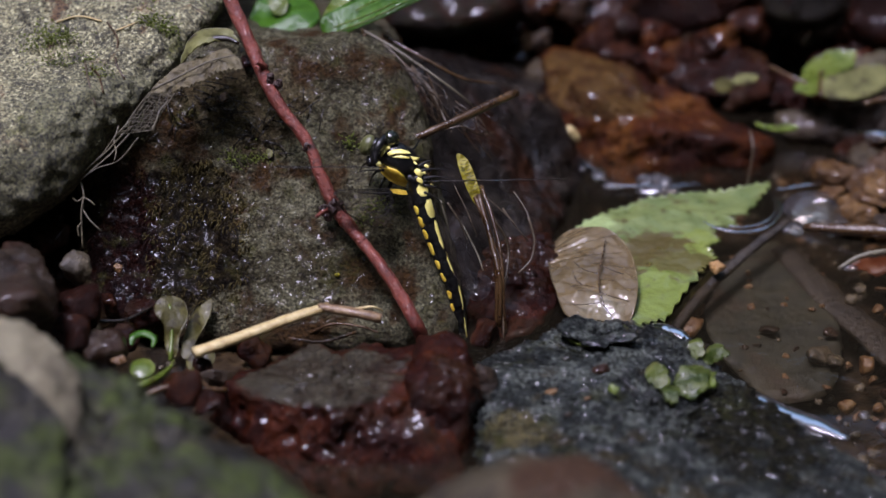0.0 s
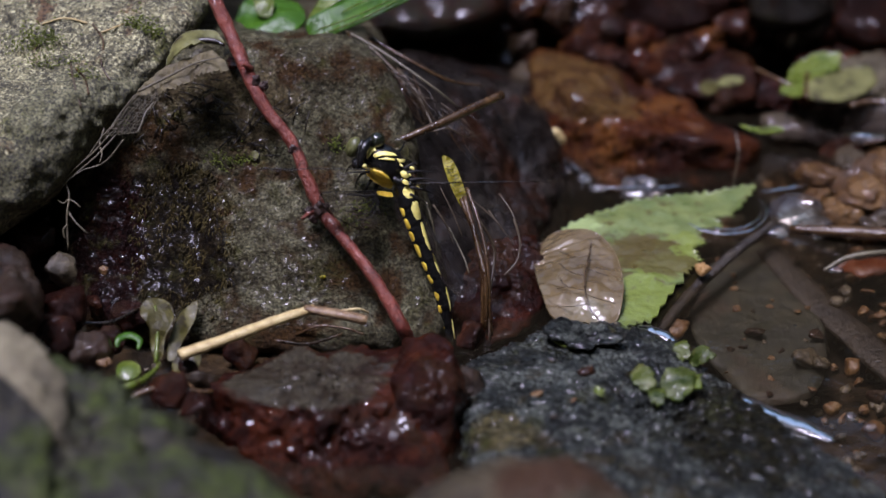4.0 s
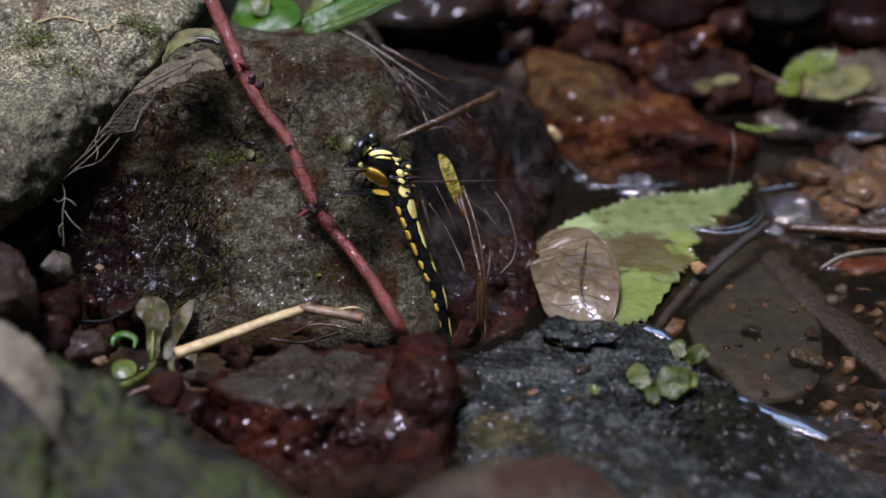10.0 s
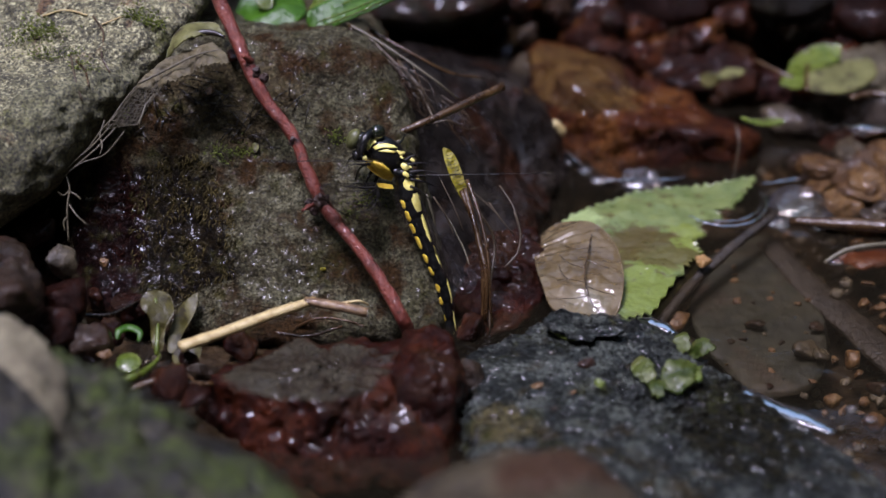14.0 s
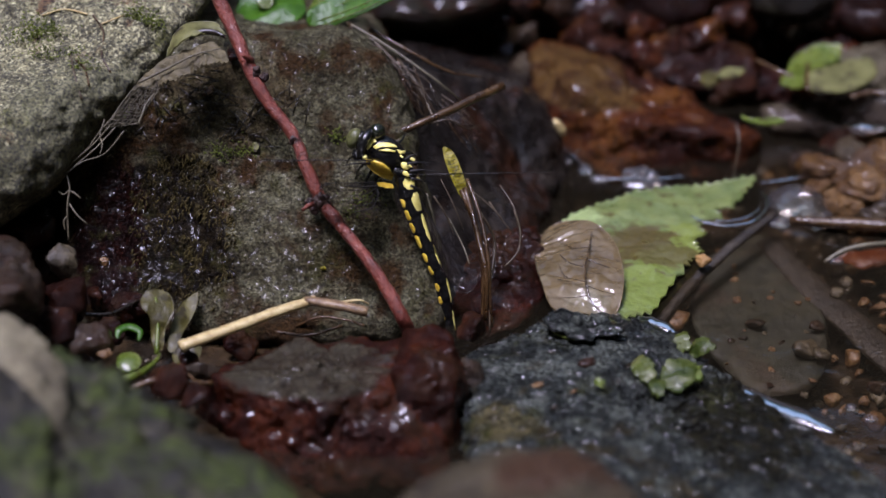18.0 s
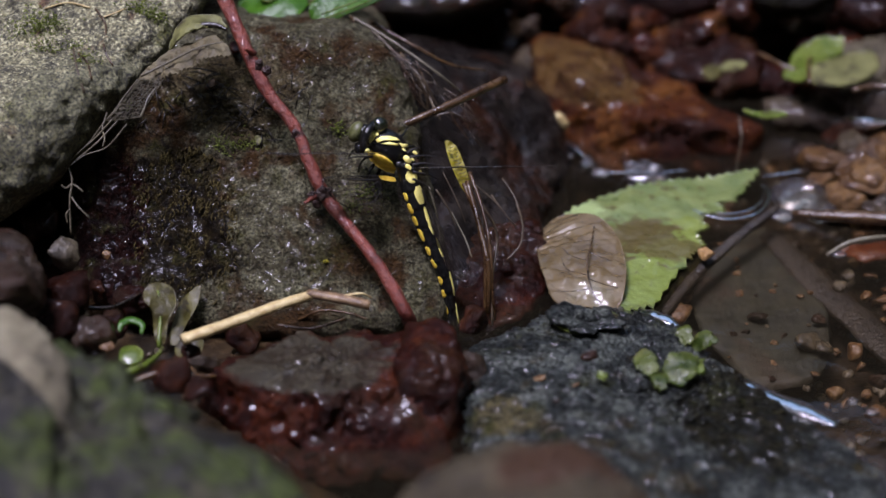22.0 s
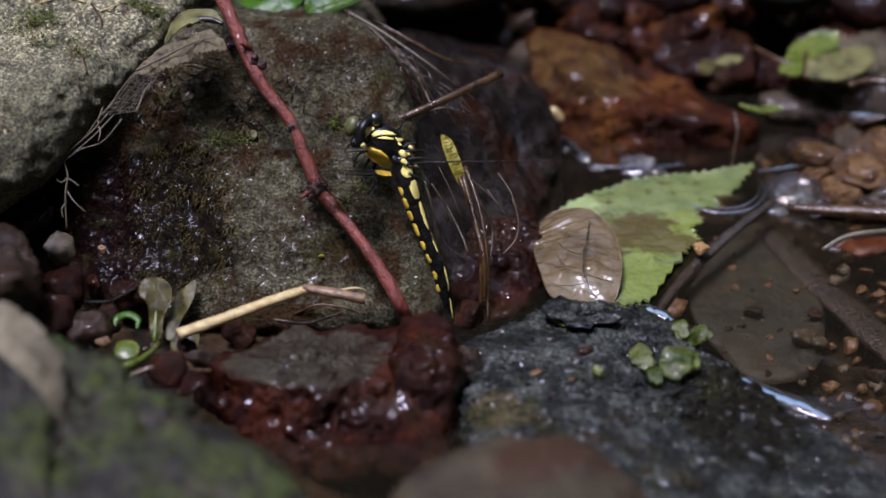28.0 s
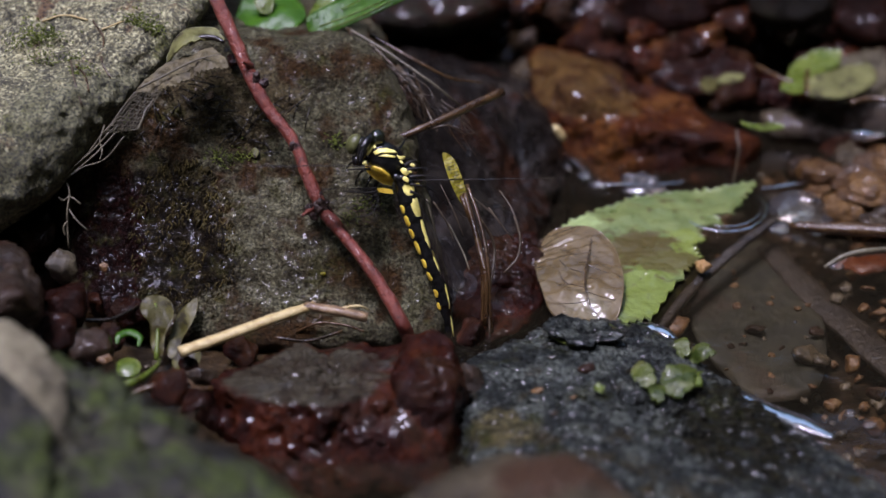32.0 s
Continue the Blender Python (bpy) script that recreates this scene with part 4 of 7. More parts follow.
def chip_geo(at, size, seed, level=2, flat=0.6):
    """A small broken stone resting at a place."""
    rng = random.Random(seed)
    turn = Euler((rng.uniform(-0.4, 0.4), rng.uniform(-0.4, 0.4), rng.uniform(0, 6.3))).to_matrix()
    r = (size * rng.uniform(0.8, 1.3), size * rng.uniform(0.6, 1.0), size * flat * rng.uniform(0.8, 1.2))
    if level > 2:
        corners = []
        for k in range(13):
            v = Vector((rng.gauss(0, 1), rng.gauss(0, 1), rng.gauss(0, 1))).normalized()
            corners.append(Vector(at) + turn @ Vector((v.x * r[0], v.y * r[1], v.z * r[2])) * 1.25)
        return stone_geo(corners, level=level, round_=13, bumps=((0.5 / size, size * 0.3), (1.8 / size, size * 0.13)), seed=seed)
    return blob(at, r, turn, level=level, bumps=((0.5 / size, size * 0.6), (1.6 / size, size * 0.25)), seed=seed, power=rng.uniform(2.2, 3.6))


# ---- the pool: what lies under the water ----


def build_pool():
    slate = stone_geo([(0.0498, -0.0039, -0.006), (0.056, 0.0052, -0.006), (0.0698, 0.0144, -0.006), (0.0791, -0.0179, -0.006), (0.0784, -0.0356, -0.006), (0.0742, -0.0494, -0.006), (0.0616, -0.0514, -0.006), (0.0519, -0.0313, -0.006),
                       (0.0514, 0.013, -0.016), (0.072, 0.0318, -0.016), (0.0809, -0.0198, -0.016), (0.0634, -0.0383, -0.016)], level=6, round_=24, bumps=((60, 0.0012), (260, 0.0003)), seed=61)
    thing("slate", slate, sunken_mat, "flat grey-brown slate lying under clear water", "stone")
    thing("sunken_stick", tube([(0.0424, -0.0317, -0.003), (0.051, -0.017, -0.001), (0.0611, -0.0022, 0), (0.0714, 0.0103, 0.001)], [0.0011, 0.0013, 0.0013, 0.0009], sides=10, wobble=0.15, flat=0.7), sunken_wood,
          "brown stick half sunk beside the floating leaf", "stick")
    thing("sunken_board", tube([(0.0706, 0.0106, -0.006), (0.0769, -0.0054, -0.0065), (0.0846, -0.0219, -0.007), (0.0954, -0.0447, -0.007)], [0.003, 0.0036, 0.0038, 0.004], sides=14, wobble=0.12, flat=0.35, ref=(0, 0, 1)), sunken_wood,
          "dark strip of rotten bark under water", "bark")
    thing("driftwood", tube([(0.0748, 0.0078, 0.001), (0.0848, 0.0046, 0.002), (0.0944, 0.0036, 0.002), (0.1087, 0.0016, 0.002)], [0.0012, 0.0020, 0.0022, 0.0022], sides=12, wobble=0.12, flat=0.7), brown_stem,
          "wet brown stick lying in the shallows", "stick")
    thing("bent_root", tube([(0.0803, -0.0084, 0), (0.0847, -0.0062, 0.0015), (0.0896, -0.0049, 0.002), (0.0985, -0.002, 0.001)], [0.0004, 0.0006, 0.0006, 0.0006], sides=8), pale_root, "pale arched root standing out of the water", "root")
    thing("red_leaf", sheet([(0.0834, -0.0001, -0.004), (0.0898, 0.003, -0.003), (0.0973, 0.0042, -0.003), (0.0977, -0.0025, -0.004), (0.0891, -0.0037, -0.005)], teeth=3, tooth=0.0003, bumps=((120, 0.002),), seed=17), leaf_mat(
          "sunken_red_leaf", [(0.09, 0.02, 0.01), (0.16, 0.05, 0.02)]), "rust-red sunken leaf under the arched root", "leaf")
    for k, (at, size) in enumerate((((0.0849, 0.0309, 0.001), (0.0058, 0.0042, 0.003)), ((0.0937, 0.0218, 0.002), (0.0052, 0.005, 0.0034)), ((0.091, 0.0344, 0.002), (0.005, 0.0036, 0.003)), ((0.098, 0.0304, 0.003), (0.006, 0.004, 0.004)), ((0.0872, 0.0181, -0.0005), (0.005, 0.0036, 0.0022)), ((0.0951, 0.0122, -0.0005), (0.0045, 0.0036, 0.0022)), ((0.0826, 0.0259, -0.001), (0.0042, 0.003, 0.002)), ((0.0902, 0.0062, -0.002), (0.0046, 0.003, 0.002)), ((0.0814, 0.0378, -0.001), (0.004, 0.003, 0.0022)))):
        thing("cobble", blob(at, size, Matrix.Rotation(0.7 * k, 3, "Z"), level=4, bumps=((140, 0.003), (480, 0.0010)), seed=700 + k, power=2.7), (tan_stone, tan_stone, brown_stone)[k % 3],
              "tan-orange cobble awash in the shallows", "cobble", "stream cobbles")
    rng = random.Random(5)
    shapes = []
    for k in range(10):
        geo = chip_geo((0, 0, 0), 0.002, 100 + k, level=3)
        shapes.append([mesh_of("pebble", geo, m, (0, 0, 0)) for m in (orange_mat, pebble_mat, brown_stone)])
    spots = [((0.0482, -0.0252, -0.004), 1.5, 0), ((0.0437, -0.0301, -0.004), 1.0, 0), ((0.0498, -0.0184, -0.004), 1.0, 0), ((0.0476, -0.0216, -0.004), 0.8, 1), ((0.0828, -0.0389, -0.005), 1.4, 0), ((0.0728, -0.0363, -0.005), 1.6, 1),
             ((0.0767, -0.0372, -0.005), 1.2, 1), ((0.0896, -0.0091, -0.005), 0.9, 0), ((0.0877, -0.0168, -0.005), 1.0, 0), ((0.0849, -0.0084, -0.005), 0.9, 1), ((0.0829, -0.0126, -0.005), 0.8, 1), ((0.0906, -0.0195, -0.005), 1.0, 0),
             ((0.0773, -0.0525, -0.006), 0.9, 0), ((0.079, -0.0565, -0.006), 0.8, 0), ((0.0841, -0.0606, -0.006), 1.4, 0), ((0.0874, -0.0483, -0.006), 1.2, 2), ((0.0641, -0.0251, -0.005), 1.0, 2), ((0.0768, -0.0262, -0.005), 0.9, 2)]
    for _ in range(230):
        x, y = rng.uniform(0.035, 0.125), rng.uniform(-0.075, 0.06)
        z = float(bed_height(np.array([[x, y, 0.0]]))[0]) + 0.001
        inside = 0.052 < x < 0.08 and -0.06 < y < 0.01
        spots.append(((x, y, -0.0062 if inside else z), rng.uniform(0.35, 1.1) * (0.5 if inside else 1), rng.choice((0, 0, 0, 1, 2))))
    for k, (at, size, kind) in enumerate(spots):
        ob = new("pebble", shapes[k % 10][kind])
        ob.matrix_basis = Matrix.LocRotScale(at, Euler((0, 0, rng.uniform(0, 6.3))), (size, size, size))
        tagged(ob, ("orange-brown pebble on the stream bed", "grey-tan pebble on the stream bed", "dark brown pebble on the stream bed")[kind], "pebble", "stream pebbles")
    geos = []
    for k in range(1500):
        x, y = rng.uniform(-0.11, 0.14), rng.uniform(-0.08, 0.2)
        z = float(bed_height(np.array([[x, y, 0.0]]))[0]) + 0.0003
        geos.append(chip_geo((x, y, z), rng.uniform(0.0004, 0.0016), k, level=1))
    thing("gravel", join(*geos), pebble_mat, "fine brown gravel and grit of the stream bed", "gravel", kind="stuff")
    thing("orange_chip", chip_geo((0.0542, -0.012, 0.0024), 0.0022, 61, level=4, flat=0.5), chip_mat, "bright orange stone chip on the sunken stick", "pebble")


# ---- twig, straw, leaves ----
knot_mat = leaf_mat("dark_bark_scar", [(0.02, 0.009, 0.009), (0.055, 0.03, 0.03)], rough=(0.3, 0.5), relief=0.0006, through_=0, scale=420)


def build_twig():
    t = holder("red_twig", (-0.0091, -0.0318, 0.0009), "red-barked twig leaning over the bank rock", "twig")
    part("stem", tube([(-0.0503, 0.0065, 0.0633), (-0.0465, 0.0007, 0.0571), (-0.0394, -0.0113, 0.0464), (-0.0359, -0.0154, 0.0414), (-0.031, -0.0194, 0.0364), (-0.0278, -0.024, 0.0304), (-0.0248, -0.0272, 0.0248), (-0.0186, -0.0337, 0.0196), (-0.0131, -0.0391, 0.0142), (-0.0086, -0.044, 0.0078), (-0.0071, -0.0396, 0.0003)],
                      [0.0015, 0.00145, 0.0014, 0.00125, 0.0012, 0.0013, 0.0014, 0.0012, 0.00125, 0.0014, 0.0014], sides=16, steps=12, wobble=0.14, seed=2), twig_mat, t)
    for c, r in (((-0.0384, -0.0127, 0.047), 0.0011), ((-0.0368, -0.0135, 0.0462), 0.0010), ((-0.0275, -0.0283, 0.0254), 0.0010), ((-0.0250, -0.0278, 0.0256), 0.0018), ((-0.0269, -0.0255, 0.0228), 0.0015), ((-0.0306, -0.021, 0.0357), 0.0010)):
        part("knot", blob(c, (r * 0.9, r * 0.55, r * 0.9), level=4, bumps=((600, 0.001), (1500, 0.0003)), seed=5), knot_mat, t, "dark knobbly bud scar")
    for a, b in (((-0.0268, -0.0281, 0.0253), (-0.0288, -0.0306, 0.025)), ((-0.0394, -0.0102, 0.0483), (-0.041, -0.0124, 0.0505))):
        part("spur", tube([a, tuple((u + v) / 2 for u, v in zip(a, b)), b], [0.0008, 0.0005, 0.0003], sides=8), twig_mat, t)


def build_straw():
    s = holder("straw", (-0.0274, -0.0445, 0.0109), "pale dry straw, bent, on the wet stones", "straw")
    part("stalk", tube([(-0.0517, -0.0587, 0.0103), (-0.0424, -0.0545, 0.0117), (-0.0338, -0.0503, 0.0129), (-0.0259, -0.0464, 0.0136)], [0.0015, 0.00135, 0.0013, 0.0012], sides=14, steps=8, wobble=0.08, flat=0.75), straw_mat, s)
    part("bent_end", tube([(-0.0277, -0.0469, 0.0138), (-0.0216, -0.0487, 0.0137), (-0.0154, -0.0493, 0.0126)], [0.0012, 0.0014, 0.0014], sides=14, steps=8, wobble=0.12, flat=0.7), split_straw, s, "split brownish end of the straw")
    part("splinter", tube([(-0.0207, -0.0442, 0.0115), (-0.0173, -0.0439, 0.0119), (-0.0153, -0.0426, 0.0102)], [0.0004, 0.0003, 0.0002], sides=6), straw_mat, s)


sage_mat = leaf_mat("pale_leaf_vein", [(0.16, 0.2, 0.07), (0.23, 0.27, 0.11)], wet=0.3)
leaf_vein = leaf_mat("brown_leaf_vein", [(0.03, 0.017, 0.009), (0.07, 0.04, 0.02)], rough=(0.2, 0.35), through_=0, wet=0.6)


def build_floating_leaf():
    f = holder("floating_leaf", (0.0478, -0.0022, 0), "green serrated leaf afloat, blotched brown", "leaf")
    blade = part("blade", sheet([(0.0692, 0.0279, 0.0012), (0.0641, 0.0179, 0.001), (0.0619, 0.0138, 0.001), (0.0589, 0.0121, 0.001), (0.0596, 0.0083, 0.001), (0.0543, 0.0063, 0.001), (0.0552, 0.0022, 0.001), (0.0522, 0.0004, 0.001), (0.0538, -0.0058, 0.001), (0.0501, -0.0115, 0.001),
                         (0.0424, -0.0297, 0.0012), (0.0358, -0.0341, 0.0015), (0.0273, -0.0306, 0.0018),
                         (0.0203, -0.0112, 0.0025), (0.0215, -0.0012, 0.0025), (0.0264, 0.007, 0.002), (0.0341, 0.0139, 0.0018), (0.0431, 0.0194, 0.0016), (0.052, 0.0223, 0.0014), (0.061, 0.0251, 0.0013)],
                        thick=0.0003, teeth=4, tooth=0.0012, bumps=((60, 0.0014), (300, 0.0005)), seed=3, cuts=6), sage_mat, f)
    on_leaf = lambda *p: Vector(p) - BASE[blade.name]
    blade.data.materials[0] = green_leaf(spots=[
        (on_leaf(*(0.0418, -0.021, 0.0014)), (0.0080, 0.0120, 0.01), (0.15, 0.185, 0.045)),
        (on_leaf(*(0.052, -0.0022, 0.0014)), (0.0065, 0.0090, 0.01), (0.16, 0.19, 0.045)),
        (on_leaf(*(0.0417, -0.0034, 0.0014)), (0.0100, 0.0085, 0.01), (0.075, 0.055, 0.016)),
        (on_leaf(*(0.0486, -0.0082, 0.0014)), (0.0080, 0.0055, 0.01), (0.095, 0.082, 0.026)),
        (on_leaf(*(0.027, 0.0064, 0.0014)), (0.0060, 0.0060, 0.01), (0.27, 0.33, 0.16))])
    part("fold", sheet([(0.0549, -0.0048, -0.001), (0.0524, -0.012, -0.004), (0.0465, -0.024, -0.005), (0.0414, -0.0294, -0.001)], thick=0.0003, teeth=3, tooth=0.0004, seed=4), weed_leaf, f, "sunken dull green margin")


def build_tan_leaf():
    f = holder("tan_leaf", (0.03, -0.022, 0.002), "wet tan leaf with dark veins on the floating leaf", "leaf")
    part("blade", sheet(round_rim([(0.023, -0.0017, 0.005), (0.0272, -0.0015, 0.006), (0.0313, -0.0043, 0.0065), (0.0347, -0.0084, 0.005), (0.0366, -0.0153, 0.0035), (0.0369, -0.0236, 0.003), (0.0356, -0.031, 0.002), (0.0329, -0.0337, 0.0015), (0.0283, -0.0332, 0.002), (0.0243, -0.0344, 0.0025), (0.0212, -0.0317, 0.003), (0.0199, -0.0254, 0.003), (0.0189, -0.0191, 0.003), (0.0186, -0.0107, 0.0025), (0.0195, -0.0041, 0.0025), (0.021, -0.0019, 0.0035)]),
                        thick=0.0003, bumps=((120, 0.0012), (320, 0.0004)), bulge=0.003, seed=8, cuts=6), brown_leaf, f)
    part("midrib", tube([(0.0307, -0.0087, 0.0072), (0.0298, -0.0161, 0.0074), (0.0286, -0.0239, 0.0072), (0.0288, -0.0301, 0.0062), (0.0299, -0.033, 0.0046), (0.0319, -0.0354, 0.0031)], [0.00013, 0.00018, 0.0002, 0.00018, 0.00016, 0.0001], sides=7, flat=0.6, wobble=0.15), leaf_vein, f, "brown midrib")
    for a, b, c in (((0.0299, -0.0149, 0.0074), (0.0267, -0.0145, 0.0069), (0.0239, -0.0102, 0.006)), ((0.0287, -0.023, 0.0072), (0.0256, -0.0204, 0.0068), (0.0234, -0.0142, 0.0056)), ((0.0286, -0.028, 0.0067), (0.0251, -0.0253, 0.0059), (0.0208, -0.024, 0.0043)), ((0.0251, -0.0253, 0.0059), (0.024, -0.0228, 0.0059), (0.0235, -0.0192, 0.0058)),
                    ((0.0293, -0.0313, 0.0056), (0.026, -0.0313, 0.0049), (0.0227, -0.0295, 0.0038)), ((0.0292, -0.0193, 0.0072), (0.0317, -0.0206, 0.0066), (0.0353, -0.0203, 0.0051)), ((0.0286, -0.0289, 0.0064), (0.0319, -0.0295, 0.0054), (0.0352, -0.0284, 0.0038))):
        part("vein", tube([a, b, c], [0.00011, 0.00009, 0.00005], sides=5, wobble=0.2), leaf_vein, f)


net_mat = leaf_mat("grey_leaf_net", [(0.045, 0.036, 0.026), (0.11, 0.09, 0.068)], rough=(0.4, 0.6), through_=0)


def build_dead_leaf():
    """A curled dead leaf in the gap under the boulder: its upper half whole, its lower half a net of veins, frayed at the end."""
    d = holder("dead_leaf", (-0.0622, -0.0157, 0.0409), "grey-tan dead leaf, half decayed to a net of veins", "leaf")
    part("blade", sheet([(-0.0631, -0.0137, 0.0443), (-0.0583, -0.0111, 0.0478), (-0.0531, -0.0089, 0.0505), (-0.0471, -0.0093, 0.052), (-0.0447, -0.0118, 0.0516), (-0.0439, -0.0137, 0.0503), (-0.0481, -0.015, 0.05), (-0.0521, -0.0158, 0.0486), (-0.0568, -0.0159, 0.0464), (-0.0603, -0.015, 0.045)],
                        thick=0.0003, teeth=5, tooth=0.0007, bumps=((130, 0.003), (420, 0.001)), seed=21, cuts=6, teeth_from=0.45), rotten_leaf, d)
    part("midrib", tube([(-0.0619, -0.0156, 0.046), (-0.0562, -0.0146, 0.0486), (-0.0505, -0.0137, 0.0513), (-0.045, -0.0134, 0.0527)], [0.0003, 0.00025, 0.0002, 0.0001], sides=6), net_mat, d)
    part("curl", sheet([(-0.0567, -0.009, 0.0484), (-0.0552, -0.0052, 0.051), (-0.0512, -0.0031, 0.0526), (-0.0465, -0.0042, 0.0528), (-0.0446, -0.007, 0.0519), (-0.0491, -0.0081, 0.0519), (-0.0525, -0.0094, 0.0507)], thick=0.0003, teeth=2, tooth=0.0003, bumps=((150, 0.0015),), bulge=0.002,
                       seed=22), olive_leaf, d, "yellow-olive rolled margin")
    # Solid dark tube painted in as the shade inside the rolled margin.
    part("hole", tube([(-0.0519, -0.0089, 0.0525), (-0.0497, -0.0078, 0.0535), (-0.0468, -0.0082, 0.0537), (-0.0447, -0.0096, 0.0534)], [0.0003, 0.0007, 0.0006, 0.0003], sides=8), dark_root, d, "dark tube for the shaded split in the margin")
    rng = random.Random(9)
    a, b, c, e = (np.array(v) for v in ((-0.0627, -0.0141, 0.0446), (-0.0573, -0.0163, 0.0457), (-0.0619, -0.0215, 0.0398), (-0.0693, -0.0197, 0.0378)))

    def net(u, v):
        return a * (1 - u) * (1 - v) + b * u * (1 - v) + c * u * v + e * (1 - u) * v

    for k in range(11):
        v = k / 10
        part("vein", tube([net(u, min(1, v + 0.10 * u + rng.uniform(-0.02, 0.02))) for u in (0, 0.35, 0.7, 1)], 0.00005, sides=5, steps=3), net_mat, d)
    for k in range(8):
        u = k / 7
        part("vein", tube([net(min(1, max(0, u + rng.uniform(-0.06, 0.06))), v) for v in (0, 0.25, 0.5, 0.75, 1)], 0.00005 if k else 0.00014, sides=5, steps=3), net_mat, d)
    cells = []
    for _ in range(260):
        u, v = rng.random(), rng.random()
        cells.append(tube([net(u, v), net(min(1, u + rng.uniform(0.02, 0.10)), min(1, v + rng.uniform(-0.07, 0.09)))], 0.00004, sides=4, steps=1))
    tagged(part("net", join(*cells), net_mat, d), kind="stuff")
    part("frayed_edge", tube([(-0.0617, -0.0215, 0.0398), (-0.0609, -0.0205, 0.0415), (-0.0604, -0.0192, 0.0427), (-0.0587, -0.0171, 0.0444)], [0.0003, 0.0002, 0.00015, 0.0001], sides=6), pale_root, d)
    for pts in ([(-0.0693, -0.0197, 0.0378), (-0.0723, -0.0213, 0.0341), (-0.0757, -0.0234, 0.0314), (-0.078, -0.0254, 0.0299)], [(-0.0665, -0.0201, 0.0383), (-0.0704, -0.0226, 0.0349), (-0.0744, -0.0243, 0.0319), (-0.0773, -0.0261, 0.0299)],
                [(-0.0676, -0.0204, 0.0387), (-0.071, -0.0218, 0.0353), (-0.0739, -0.023, 0.0331), (-0.0764, -0.0247, 0.0312)], [(-0.0646, -0.0218, 0.0383), (-0.0686, -0.0236, 0.0341), (-0.0732, -0.024, 0.0324), (-0.0766, -0.0257, 0.0305)],
                [(-0.0689, -0.018, 0.0389), (-0.0697, -0.0203, 0.0368), (-0.0691, -0.0228, 0.0356), (-0.0695, -0.0241, 0.0343)]):
        part("strand", tube(pts, [0.0002, 0.00018, 0.00015, 0.0001], sides=6, wobble=0.3), net_mat, d)
    for pts in ([(-0.0764, -0.0253, 0.0302), (-0.0756, -0.0275, 0.0284), (-0.076, -0.0299, 0.0252), (-0.0758, -0.0329, 0.0191)], [(-0.0758, -0.029, 0.0258), (-0.0741, -0.031, 0.0243), (-0.0719, -0.032, 0.0225)], [(-0.0757, -0.0277, 0.0279), (-0.0768, -0.0282, 0.0272), (-0.0779, -0.0279, 0.0278)],
                [(-0.0757, -0.0277, 0.0279), (-0.0744, -0.0285, 0.0276), (-0.0733, -0.029, 0.0268)], [(-0.0759, -0.0307, 0.0238), (-0.0767, -0.0313, 0.0228), (-0.0765, -0.0317, 0.0211)]):
        part("rootlet", tube(pts, 0.0002, sides=5), net_mat, d)


